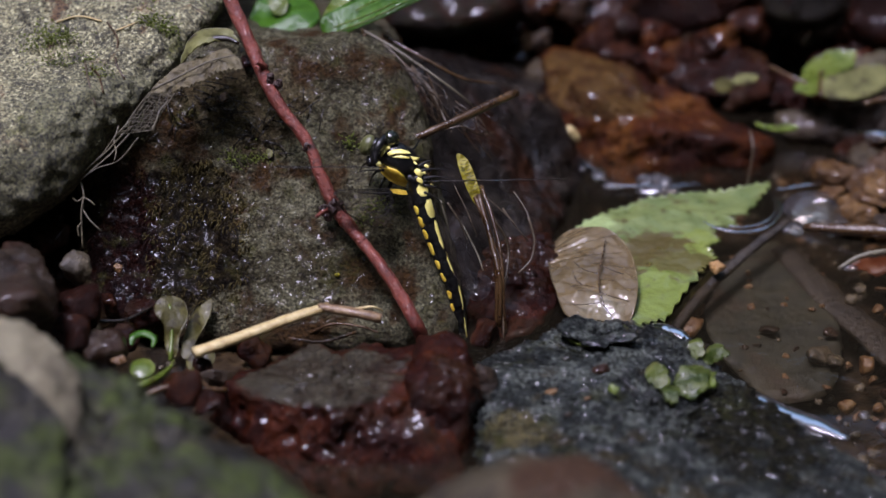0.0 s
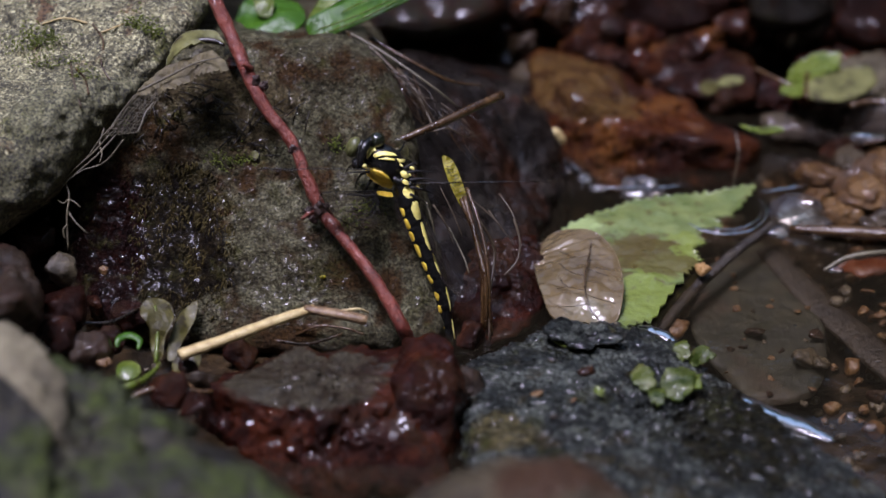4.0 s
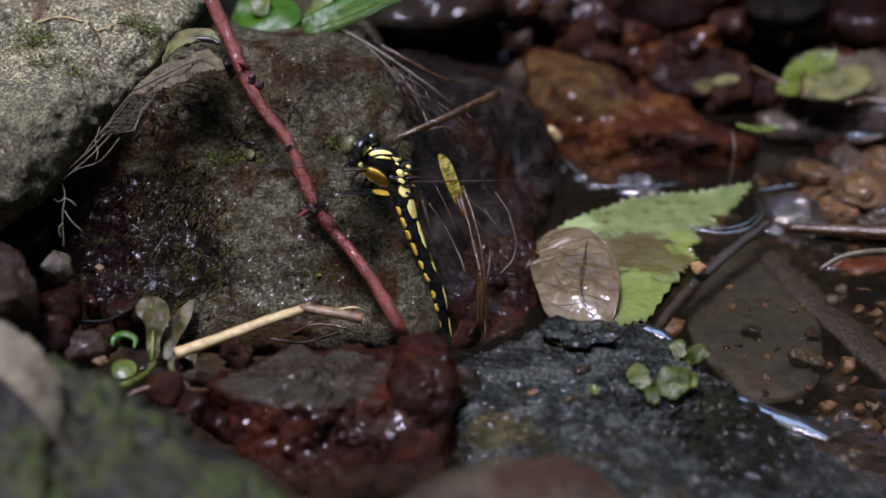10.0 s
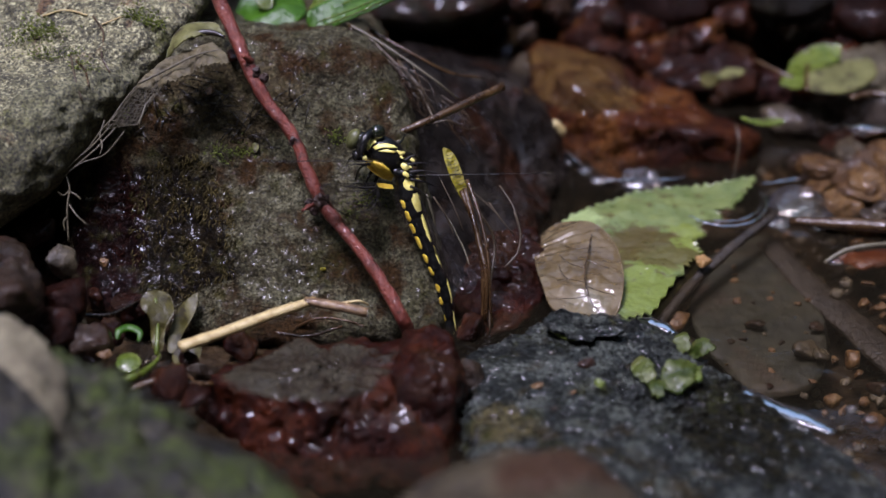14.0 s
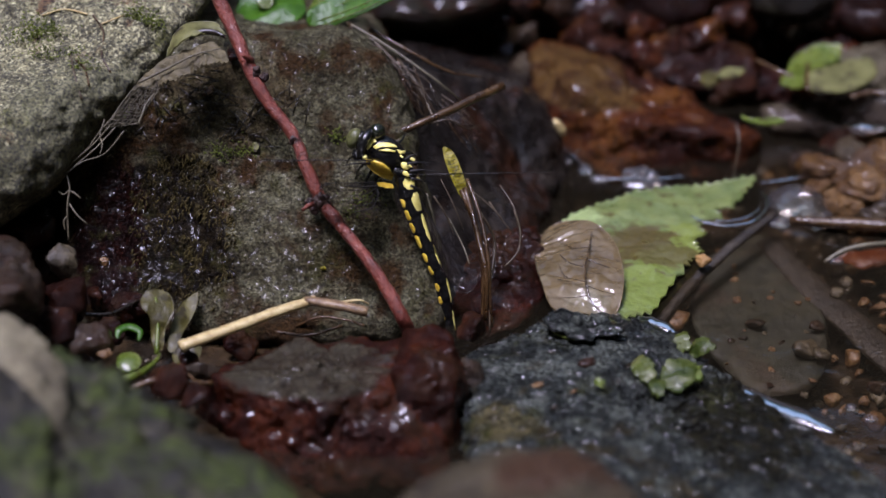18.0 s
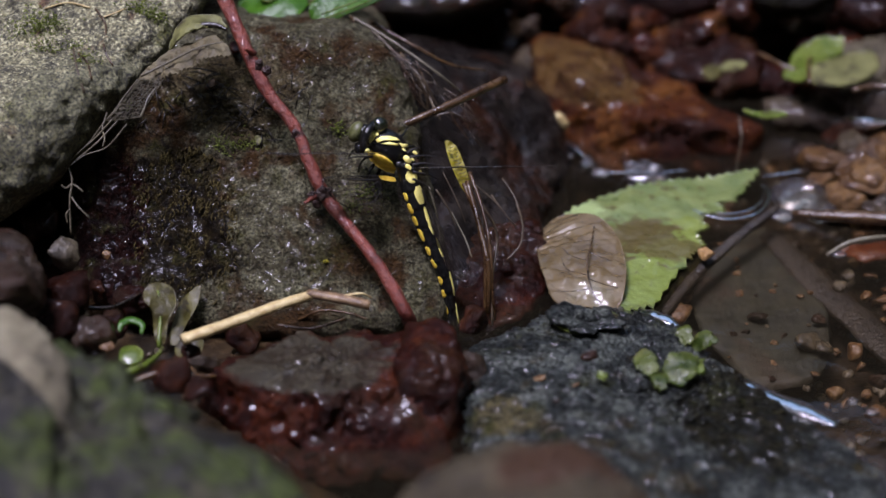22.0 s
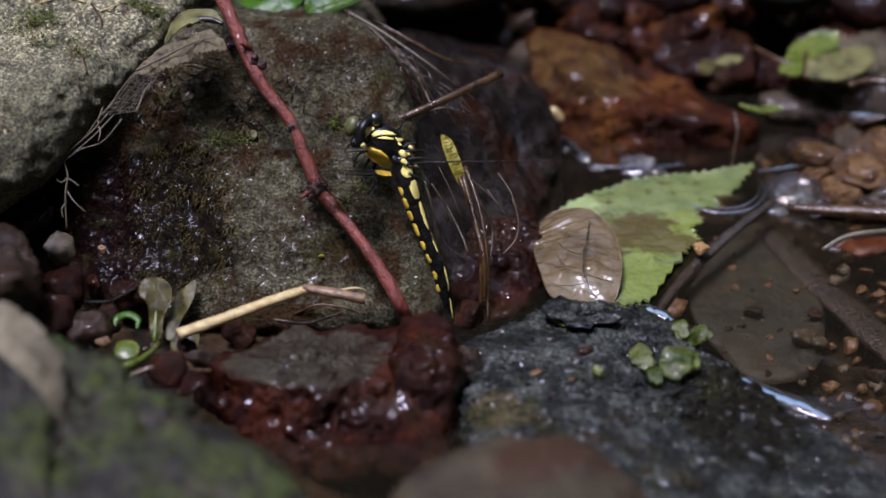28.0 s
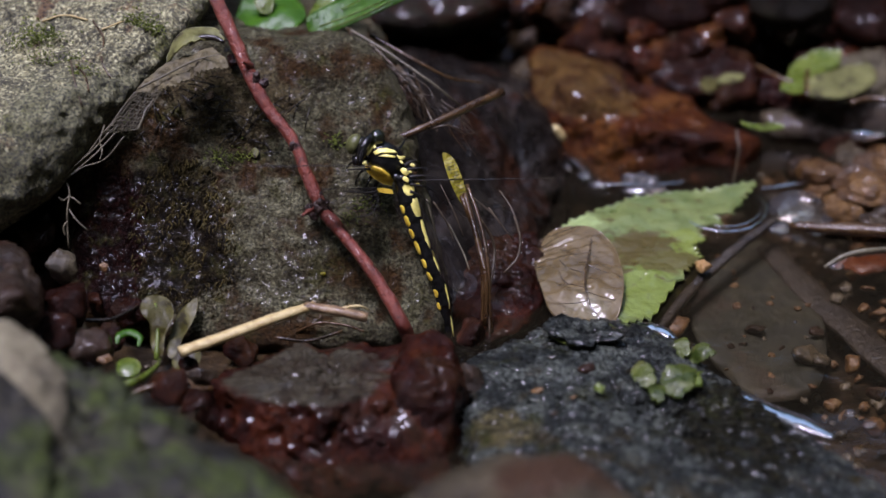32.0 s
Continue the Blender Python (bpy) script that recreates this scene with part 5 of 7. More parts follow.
def build_greens():
    g = holder("grass_tuft", (-0.029, 0.0237, 0.041), "fresh green grass blade and broad leaf above the bank rock", "grass")
    part("blade", sheet([(-0.0298, 0.0246, 0.0426), (-0.0281, 0.0225, 0.0389), (-0.0222, 0.0218, 0.0417), (-0.0125, 0.0221, 0.0463), (-0.0029, 0.024, 0.0515), (-0.0053, 0.0304, 0.0526), (-0.0175, 0.0298, 0.0476), (-0.0248, 0.0281, 0.0446)], thick=0.0002, bumps=((40, 0.0006),), seed=31), fresh_leaf, g)
    part("blade", sheet([(-0.0302, 0.0273, 0.0412), (-0.0273, 0.0295, 0.0431), (-0.0225, 0.0328, 0.0448), (-0.0177, 0.0371, 0.0482), (-0.0227, 0.0389, 0.0474), (-0.0275, 0.0337, 0.0444)], thick=0.0002, bumps=((60, 0.002),), seed=32), lime_leaf, g)
    part("leaf", sheet([(-0.046, 0.0346, 0.0359), (-0.0441, 0.0407, 0.0384), (-0.0393, 0.0456, 0.0389), (-0.0329, 0.041, 0.039), (-0.0303, 0.0334, 0.0378), (-0.0335, 0.0282, 0.0368), (-0.0397, 0.0272, 0.0351), (-0.0441, 0.0292, 0.0346)], thick=0.0003, bumps=((90, 0.003),), bulge=0.003, seed=33), fresh_leaf, g)
    # A paler material stands in for the light on this leaf.
    part("leaf", sheet([(-0.0418, 0.0352, 0.041), (-0.0407, 0.0391, 0.0417), (-0.0376, 0.038, 0.0418), (-0.0376, 0.0325, 0.0403), (-0.0404, 0.0323, 0.0399)], thick=0.0003, bulge=0.002, seed=34), lime_leaf, g, "leaf tip, its highlight set by a paler colour")
    for pts in ([(-0.0223, 0.0255, 0.0442), (-0.0174, 0.0258, 0.0467), (-0.0101, 0.0261, 0.0492)], [(-0.0271, 0.0223, 0.0417), (-0.0174, 0.0223, 0.0457), (-0.0065, 0.0237, 0.051)], [(-0.0276, 0.0216, 0.0404), (-0.0161, 0.0216, 0.0455), (-0.0047, 0.024, 0.0515)]):
        part("rib", tube(pts, 0.00018, sides=5), lime_leaf, g)
    thing("hanging_leaf", sheet([(0.015, 0.1206, 0.0089), (0.0185, 0.1206, 0.0089), (0.019, 0.1073, 0.0058), (0.0178, 0.1032, 0.0028), (0.0162, 0.1059, 0.0034), (0.0146, 0.1129, 0.0055)], thick=0.0003, bumps=((60, 0.002),), seed=35), fresh_leaf, "green leaf tip hanging over the stream", "leaf")
    f = holder("pale_leaf", (0.0834, 0.0535, 0.014), "yellow-green leaf lying on a stone across the stream", "leaf")
    part("blade", sheet([(0.076, 0.0506, 0.014), (0.0805, 0.0623, 0.014), (0.0858, 0.0641, 0.016), (0.0915, 0.0626, 0.016), (0.0902, 0.0579, 0.014), (0.0847, 0.0535, 0.014), (0.0801, 0.0464, 0.014)], thick=0.0003, teeth=2, tooth=0.0004, bumps=((60, 0.003),), seed=36), lime_leaf, f)
    part("blade", sheet([(0.0818, 0.0506, 0.014), (0.0906, 0.0593, 0.014), (0.0973, 0.0608, 0.014), (0.0979, 0.0506, 0.014), (0.0887, 0.0435, 0.014), (0.0824, 0.0444, 0.014)], thick=0.0003, bumps=((60, 0.002),), seed=37), olive_leaf, f, "dull half of the leaf")
    part("stalk", tube([(0.0832, 0.057, 0.014), (0.0821, 0.0506, 0.014), (0.0816, 0.0444, 0.014)], 0.0006, sides=6), brown_stem, f)
    thing("grass_scrap", sheet([(0.0653, 0.0315, 0.0145), (0.0682, 0.0296, 0.0145), (0.0727, 0.0307, 0.0145), (0.075, 0.0288, 0.0145), (0.0704, 0.0269, 0.0145), (0.0666, 0.0285, 0.0145)], thick=0.0003, bumps=((90, 0.001),), seed=38), lime_leaf, "lime-green scrap of grass on the rusty stone", "grass")
    thing("yellow_scrap", sheet([(0.0616, 0.0516, 0.0135), (0.0641, 0.0568, 0.0135), (0.0685, 0.0562, 0.0135), (0.0666, 0.0522, 0.0135)], thick=0.0003, bumps=((90, 0.001),), seed=39), olive_leaf, "small yellow leaf scrap among wet stones", "leaf")
    thing("green_scrap", sheet([(0.0579, 0.0536, 0.0125), (0.0612, 0.0571, 0.0125), (0.0635, 0.0536, 0.0125), (0.0599, 0.0493, 0.0125)], thick=0.0003, bumps=((90, 0.001),), seed=40), weed_leaf, "small dark green leaf scrap", "leaf")
    thing("needle", tube([(0.0647, 0.0331, 0.0113), (0.0651, 0.0294, 0.0089), (0.0647, 0.0277, 0.0059), (0.0638, 0.0257, 0.0005)], [0.0002, 0.00025, 0.0002, 0.00015], sides=5), root_mat, "thin brown stem trailing down the rusty stone", "stem")
    thing("tan_bit", blob((0.0256, 0.0388, 0.0072), (0.0011, 0.0012, 0.0024), Matrix.Rotation(radians(-35), 3, "Y"), level=3, bumps=((500, 0.0004),)), straw_mat, "pale tan wood splinter wedged by the rusty stone", "splinter")
    for pts, r in (([(0.0912, 0.0427, 0.013), (0.0966, 0.0447, 0.013), (0.1063, 0.0413, 0.013)], 0.0007), ([(0.0713, 0.0609, 0.0135), (0.0759, 0.0551, 0.0135), (0.0795, 0.0526, 0.013)], 0.0005)):
        thing("red_stick", tube(pts, r, sides=8, wobble=0.15), brown_stem, "reddish wet stick lying across the stream", "stick")


def build_roots():
    r = holder("root_mat", (-0.0052, 0.0057, 0.0299), "tangle of thin wet roots hanging over dark rock", "roots")
    rng = random.Random(14)
    for pts, w, m in (([(-0.0213, 0.0218, 0.0417), (-0.0125, 0.0156, 0.039), (-0.0029, 0.0105, 0.0341), (0.0031, 0.0116, 0.0282)], 0.00032, pale_root), ([(-0.0207, 0.0198, 0.0422), (-0.0176, 0.0111, 0.0392), (-0.0153, 0.0042, 0.0353), (-0.0076, -0.0005, 0.0311)], 0.00035, brown_stem),
                      ([(-0.0175, 0.0225, 0.0389), (-0.0101, 0.0153, 0.0344), (-0.0065, 0.0087, 0.031), (-0.0029, 0.0075, 0.029)], 0.0003, root_mat), ([(-0.0101, 0.0177, 0.0346), (-0.0059, 0.0114, 0.0317), (-0.0032, 0.0051, 0.0288), (-0.0017, 0.0018, 0.0272)], 0.0003, root_mat),
                      ([(-0.0196, 0.0141, 0.0404), (-0.0147, 0.0075, 0.037), (-0.0111, 0.0024, 0.0342), (-0.0099, -0.0029, 0.031)], 0.0003, root_mat), ([(-0.0163, 0.0246, 0.0386), (-0.0065, 0.0201, 0.0347), (0.0007, 0.02, 0.0307), (0.0081, 0.023, 0.0279)], 0.0004, brown_stem),
                      ([(-0.0029, 0.0021, 0.0277), (0.0007, 0.0024, 0.0282), (0.0043, 0.0051, 0.0248), (0.008, 0.0107, 0.0226)], 0.0002, root_mat)):
        part("root", tube(pts, [w, w * 0.9, w * 0.8, w * 0.5], sides=7, wobble=0.2), m, r)
    for _ in range(46):
        u = rng.random()
        a = np.array((-0.0202, 0.0153, 0.0424)) * (1 - u) + np.array((0.0031, 0.0057, 0.0299)) * u + (rng.uniform(-0.002, 0.002), 0, rng.uniform(-0.003, 0.001))
        b = a + (rng.uniform(0.002, 0.009), -0.004, -rng.uniform(0.003, 0.010))
        mid = (a + b) / 2 + (rng.uniform(-0.002, 0.002), -0.001, rng.uniform(-0.001, 0.001))
        part("rootlet", tube([a, mid, b], [0.00012, 0.0001, 0.00006], sides=5, steps=4), rng.choice((root_mat, brown_stem, dark_root)), r)
    thing("brown_stick", tube([(-0.0105, -0.0079, 0.0303), (-0.0028, -0.0045, 0.0322), (0.0042, 0.0007, 0.0331), (0.012, 0.0078, 0.0335)], [0.0008, 0.0008, 0.0009, 0.0009], sides=9, wobble=0.12), brown_stem, "thin brown stick caught on the slick rock", "stick")
    s = holder("stem_bundle", (0.0076, -0.0323, 0.0001), "bundle of thin brown plant stems trailing into the water", "stems")
    for pts, w, m in (([(0.0032, -0.0172, 0.0221), (0.0059, -0.0225, 0.0171), (0.0074, -0.0277, 0.0121), (0.0076, -0.0311, 0.0061), (0.0074, -0.0334, -0.0019)], 0.0005, brown_stem), ([(0.0044, -0.0152, 0.0237), (0.007, -0.0216, 0.0186), (0.0085, -0.0271, 0.0131), (0.009, -0.0317, 0.0051), (0.0095, -0.0329, -0.0009)], 0.0004, brown_stem),
                      ([(0.0039, -0.017, 0.0226), (0.0065, -0.0245, 0.0156), (0.0082, -0.0302, 0.0096), (0.0082, -0.0331, 0.0006)], 0.0006, brown_stem), ([(0.0007, -0.021, 0.0176), (0.0036, -0.0256, 0.0136), (0.0048, -0.0282, 0.0111)], 0.0002, pale_root),
                      ([(0.0071, -0.0204, 0.0186), (0.01, -0.0225, 0.0131), (0.009, -0.0297, 0.0066), (0.009, -0.0343, -0.0014)], 0.0003, root_mat), ([(0.0141, -0.0184, 0.0181), (0.0153, -0.0216, 0.0146), (0.0146, -0.0245, 0.0116), (0.012, -0.0268, 0.0096)], 0.00025, root_mat),
                      ([(0.0089, -0.0158, 0.0187), (0.0123, -0.019, 0.0151), (0.0141, -0.0199, 0.0136)], 0.00015, root_mat), ([(-0.0039, -0.0202, 0.0231), (-0.0022, -0.0233, 0.0176), (-0.0016, -0.0259, 0.0131)], 0.00022, pale_root), ([(-0.0025, -0.0204, 0.0226), (0.0001, -0.0225, 0.0191), (0.0018, -0.0245, 0.0156)], 0.00018, root_mat),
                      ([(0.0054, -0.0155, 0.0212), (0.01, -0.0175, 0.0176), (0.0141, -0.0201, 0.0131)], 0.00012, root_mat), ([(-0.001, -0.017, 0.0246), (0.0018, -0.0207, 0.0201), (0.0036, -0.023, 0.0161)], 0.00012, root_mat), ([(0.0112, -0.0114, 0.0202), (0.0135, -0.0149, 0.0182), (0.0149, -0.0184, 0.0161)], 0.00015, root_mat)):
        part("stem", tube(pts, [w, w, w * 0.9, w * 0.7], sides=7, wobble=0.12), m, s)
    y = holder("yellow_leaf", (0.0019, -0.0164, 0.0256), "narrow yellow leaf with dark cross bars among the stems", "leaf")
    part("blade", sheet([(-0.0007, -0.0094, 0.0277), (0.0004, -0.0093, 0.0278), (0.0019, -0.01, 0.0266), (0.0032, -0.0116, 0.0239), (0.0044, -0.0135, 0.0206), (0.0047, -0.0147, 0.0185), (0.0033, -0.0145, 0.0188), (0.0016, -0.013, 0.0214), (0.0001, -0.0112, 0.0247)], thick=0.0003, bumps=((200, 0.0008), (700, 0.0003)), bulge=0.0008, seed=51, cuts=5), yellow_leaf, y)
    a, b = np.array((-0.0003, -0.0103, 0.0281)), np.array((0.0041, -0.0154, 0.0193))
    for k in range(13):
        c = a + (b - a) * (0.10 + k * 0.065)
        part("bar", tube([c + (-0.0003, 0, -0.0002), c + (0.0005, -0.0003, 0), c + (0.0013, 0, 0.0003)], 0.00005, sides=5), dark_root, y)


def build_crevice():
    """The wet gap between the cobbles: weed, pebbles, scraps of green."""
    w = holder("water_weed", (-0.056, -0.0493, 0.0026), "limp olive translucent weed standing in the crevice", "plant")
    part("leaf", sheet([(-0.0583, -0.0513, 0.0052), (-0.0589, -0.0476, 0.0095), (-0.0608, -0.0456, 0.0109), (-0.0602, -0.0432, 0.0131), (-0.0573, -0.042, 0.0133), (-0.0547, -0.0428, 0.0119), (-0.0544, -0.0453, 0.0095), (-0.0559, -0.0479, 0.0071), (-0.0563, -0.0515, 0.0047)], thick=0.0002, bumps=((150, 0.002),), bulge=0.002, seed=61, cuts=4), weed_leaf, w)
    part("leaf", sheet([(-0.0553, -0.0504, 0.0047), (-0.0545, -0.0453, 0.0075), (-0.0527, -0.0405, 0.0098), (-0.0498, -0.0378, 0.0104), (-0.05, -0.0414, 0.0083), (-0.052, -0.0459, 0.0065), (-0.0536, -0.0507, 0.0042)], thick=0.0002, bumps=((150, 0.002),), seed=62, cuts=4), weed_leaf, w)
    part("leaf", sheet([(-0.054, -0.0527, 0.0048), (-0.0507, -0.0507, 0.0062), (-0.0483, -0.0514, 0.005), (-0.0493, -0.0555, 0.0039), (-0.0526, -0.0566, 0.004)], thick=0.0002, bumps=((150, 0.002),), seed=63, cuts=4), weed_leaf, w)
    part("stem", tube([(-0.0576, -0.0445, 0.0129), (-0.057, -0.048, 0.0098), (-0.057, -0.0535, 0.0053)], [0.0003, 0.0004, 0.0005], sides=6), lime_leaf, w)
    thing("curled_stem", tube([(-0.0674, -0.0692, 0.0101), (-0.063, -0.0704, 0.01), (-0.0589, -0.0681, 0.01), (-0.0565, -0.0619, 0.0087), (-0.0559, -0.0569, 0.0075)], [0.0006, 0.0009, 0.0008, 0.0005, 0.0003], sides=9, steps=8), lime_leaf, "curved lime-green plant stem over the mossy stone", "stem")
    thing("lime_scrap", sheet([(-0.0635, -0.0643, 0.0086), (-0.0634, -0.0606, 0.0091), (-0.0618, -0.0592, 0.0094), (-0.0591, -0.0618, 0.009), (-0.0593, -0.0643, 0.0086), (-0.0614, -0.0655, 0.0085)], thick=0.0004, bulge=0.0015, seed=64), lime_leaf, "bright lime-green leaf scrap in the crevice", "leaf")
    thing("green_curl", tube([(-0.0644, -0.0545, 0.0096), (-0.0641, -0.0529, 0.0104), (-0.0622, -0.0517, 0.0105), (-0.0601, -0.053, 0.0102), (-0.0602, -0.0547, 0.0092)], [0.0003, 0.0008, 0.0009, 0.0007, 0.0003], sides=9, steps=8, flat=0.5), fresh_leaf, "small curled dark green leaf", "leaf")
    thing("brown_twig", tube([(-0.0612, -0.0731, 0.0093), (-0.0554, -0.0704, 0.0101), (-0.0502, -0.0689, 0.0086), (-0.0448, -0.0673, 0.0074)], [0.0006, 0.0007, 0.0007, 0.0005], sides=8, wobble=0.12), brown_stem, "thin red-brown twig between the stones", "twig")
    thing("dark_twig", tube([(-0.0772, -0.0491, 0.011), (-0.0722, -0.0462, 0.01), (-0.0668, -0.0444, 0.0091), (-0.0618, -0.0388, 0.0088)], [0.0002, 0.0004, 0.0004, 0.0003], sides=7), dark_root, "dark twig lying over wet pebbles", "twig")
    for k, (c, s, m, l) in enumerate((((-0.0777, -0.0397, 0.0192), 0.0046, pebble_mat, "pale tan angular pebble in the crevice"), ((-0.0753, -0.0465, 0.0134), 0.0056, maroon_stone, "wet maroon cobble in the crevice"),
                                      ((-0.076, -0.0555, 0.0118), 0.0060, maroon_stone, "wet dark red cobble beside the boulder"), ((-0.0698, -0.0578, 0.01), 0.0050, brown_stone, "wet rusty cobble beside the boulder"),
                                      ((-0.0683, -0.0366, 0.0166), 0.0012, orange_mat, "bright orange stone chip"), ((-0.0665, -0.0603, 0.0096), 0.0016, orange_mat, "orange stone chip among wet pebbles"), ((-0.0664, -0.0496, 0.0081), 0.0030, maroon_stone, "small wet dark pebble"),
                                      ((-0.0503, -0.0569, 0.0055), 0.0030, maroon_stone, "small wet dark pebble"), ((-0.0467, -0.0597, 0.0066), 0.0034, brown_stone, "small wet brown pebble"), ((-0.0523, -0.0697, 0.0092), 0.0045, maroon_stone, "wet dark pebble by the red rock"),
                                      ((-0.0465, -0.0756, 0.0091), 0.0050, maroon_stone, "wet dark pebble by the red rock"), ((-0.0621, -0.0371, 0.0057), 0.0040, maroon_stone, "wet dark pebble under the overhang"), ((-0.0702, -0.0345, 0.0082), 0.0045, maroon_stone, "wet dark pebble under the overhang"),
                                      ((-0.0841, -0.0207, 0.0141), 0.0050, maroon_stone, "wet black pebble under the boulder"), ((-0.0412, -0.0448, 0.0025), 0.0045, plain_red, "wet red-brown pebble under the straw"), ((-0.0279, -0.0385, 0.0013), 0.0045, maroon_stone, "wet dark pebble under the straw"),
                                      ((-0.0154, -0.0365, 0.0007), 0.0030, maroon_stone, "wet dark pebble by the twig's foot"), ((0.0053, -0.0363, 0.0012), 0.0040, maroon_stone, "wet black pebble at the tail's tip"), 
                                      ((0.004, -0.0613, 0.0038), 0.0040, brown_stone, "wet brown pebble between the rocks"), )):
        thing("pebble", chip_geo(c, s, 200 + k, level=4, flat=0.8), m, l, "pebble")
    for k, pts in enumerate(([(-0.03, -0.0414, 0.0043), (-0.0253, -0.0422, 0.0069), (-0.0197, -0.0425, 0.0064), (-0.0163, -0.0431, 0.0054)], [(-0.0341, -0.047, 0.0065), (-0.0274, -0.0474, 0.0059), (-0.0207, -0.0448, 0.0065)], [(-0.0533, -0.0594, 0.0071), (-0.0484, -0.0655, 0.0065), (-0.047, -0.0766, 0.0073)])):
        thing("root_thread", tube(pts, 0.0003, sides=6, wobble=0.2), brown_stem, "thin wet brown root between the stones", "root")
    for k, (c, s) in enumerate((((-0.0133, -0.0347, 0.004), 0.0018), ((-0.0117, -0.0371, 0.0037), 0.0014), ((-0.0148, -0.0373, 0.0034), 0.0012))):
        thing("moss_scrap", blob(c, (s, s * 0.7, s), level=3, bumps=((900, 0.0009),), seed=k), fresh_leaf, "dark green leafy scrap by the twig's foot", "plant")


def build_rock_plants():
    p = holder("liverwort", (0.0425, -0.0608, 0.0047), "green translucent liverwort lobes on the dark grey rock", "plant")
    for k, (x, out) in enumerate(((([(0.0365, -0.0583, 0.0064), (0.0379, -0.0588, 0.008), (0.0401, -0.0614, 0.0084), (0.0408, -0.0652, 0.0075), (0.0388, -0.0658, 0.0064), (0.0367, -0.0638, 0.0067)]), sprout_leaf), (([(0.0418, -0.0624, 0.0058), (0.0435, -0.0603, 0.0076), (0.0465, -0.0577, 0.0069), (0.0489, -0.0597, 0.0066), (0.0477, -0.0663, 0.007), (0.0447, -0.0681, 0.0062), (0.0421, -0.0659, 0.0054)]), sprout_leaf),
                                  (([(0.0455, -0.0492, 0.0052), (0.0469, -0.0456, 0.005), (0.0483, -0.0487, 0.006), (0.0485, -0.0516, 0.0051), (0.0465, -0.0517, 0.0045)]), sprout_leaf), (([(0.0482, -0.0514, 0.004), (0.0493, -0.05, 0.006), (0.0515, -0.0499, 0.007), (0.0531, -0.0537, 0.007), (0.0519, -0.0534, 0.005), (0.0497, -0.0531, 0.004)]), sprout_leaf),
                                  (([(0.0388, -0.0654, 0.0064), (0.0411, -0.0644, 0.0068), (0.0425, -0.0676, 0.0065), (0.0412, -0.0705, 0.0064), (0.0394, -0.0702, 0.0069)]), sprout_leaf), (([(0.0288, -0.0662, 0.0069), (0.0298, -0.0667, 0.0079), (0.0308, -0.0677, 0.0076), (0.0299, -0.0686, 0.0071)]), lime_leaf),
                                  (([(0.0488, -0.0572, 0.0044), (0.0503, -0.0585, 0.0056), (0.0496, -0.0645, 0.0064), (0.0483, -0.0646, 0.0059)]), lime_leaf))):
        part("lobe", sheet(x, thick=0.0003, teeth=2, tooth=0.0004, bumps=((250, 0.001),), bulge=0.0012, seed=70 + k, cuts=3), out, p)
    for k, (c, s, m) in enumerate((((0.0276, -0.0601, 0.0071), 0.0020, brown_stone), ((0.0175, -0.0678, 0.0073), 0.0013, orange_mat), ((0.0205, -0.0762, 0.0076), 0.0009, brown_stone), ((0.0244, -0.0705, 0.0077), 0.0008, orange_mat))):
        thing("pebble", chip_geo(c, s, 300 + k, level=3), m, "small red-brown stone chip on the grey rock", "pebble")
    thing("weed_thread", tube([(0.0199, -0.0438, 0.0065), (0.0226, -0.0478, 0.0063), (0.0264, -0.0496, 0.0065), (0.0322, -0.0455, 0.0056)], [0.0003, 0.0005, 0.0004, 0.0002], sides=6, wobble=0.2), moss_mat, "thread of dark green weed on the grey rock", "weed")
    thing("stone_chip", chip_geo((-0.0489, -0.0039, 0.0385), 0.0016, 311, level=3, flat=0.4), orange_mat, "flat reddish-tan chip on the bank rock", "pebble")
    thing("seed", blob((-0.0247, -0.0334, 0.0131), (0.0006, 0.0004, 0.0004), level=3), yellow_leaf, "tiny yellow seed on the bank rock", "seed")
    thing("red_bit", chip_geo((-0.0437, -0.0001, 0.0444), 0.0022, 312, level=3), plain_red, "dark red bud beside the twig", "bud")
    thing("leaf_bit", sheet([(-0.0398, -0.0135, 0.0309), (-0.0389, -0.0127, 0.031), (-0.0382, -0.0139, 0.0306), (-0.0391, -0.0142, 0.0294)], thick=0.0002, seed=80), olive_leaf, "pale olive leaf scrap on the bank rock", "leaf")
    thing("stone_flake", stone_geo([(0.02, -0.0455, 0.0085), (0.0243, -0.0438, 0.009), (0.0311, -0.0442, 0.009), (0.0348, -0.0476, 0.0082), (0.033, -0.0516, 0.0078), (0.0262, -0.0529, 0.0078), (0.0213, -0.0498, 0.008), (0.0202, -0.0405, 0.0045), (0.0352, -0.0427, 0.0045), (0.0276, -0.048, 0.0045)], level=5, round_=14,
                                   bumps=((120, 0.004), (420, 0.0018)), seed=66), plain_grey, "loose flake of dark grey stone on the rock's top", "stone")
    rng = random.Random(21)
    debris = []
    for at, n, m in (((-0.0528, -0.006, 0.0372), 40, dark_root), ((-0.0411, -0.01, 0.0341), 34, dark_root), ((-0.0563, -0.0086, 0.0333), 10, dark_root), ((-0.0353, -0.008, 0.0369), 8, root_mat)):
        for _ in range(n):
            c = np.array(at) + np.array((1, 0, 0)) * rng.uniform(-0.007, 0.007) + np.array((0, 0.5, 0.866)) * rng.uniform(-0.006, 0.006)
            way = np.array((rng.uniform(-1, 1), 0, 0)) + np.array((0, 0.5, 0.866)) * rng.uniform(-1, 1)
            way = way / np.linalg.norm(way) * rng.uniform(0.0008, 0.003)
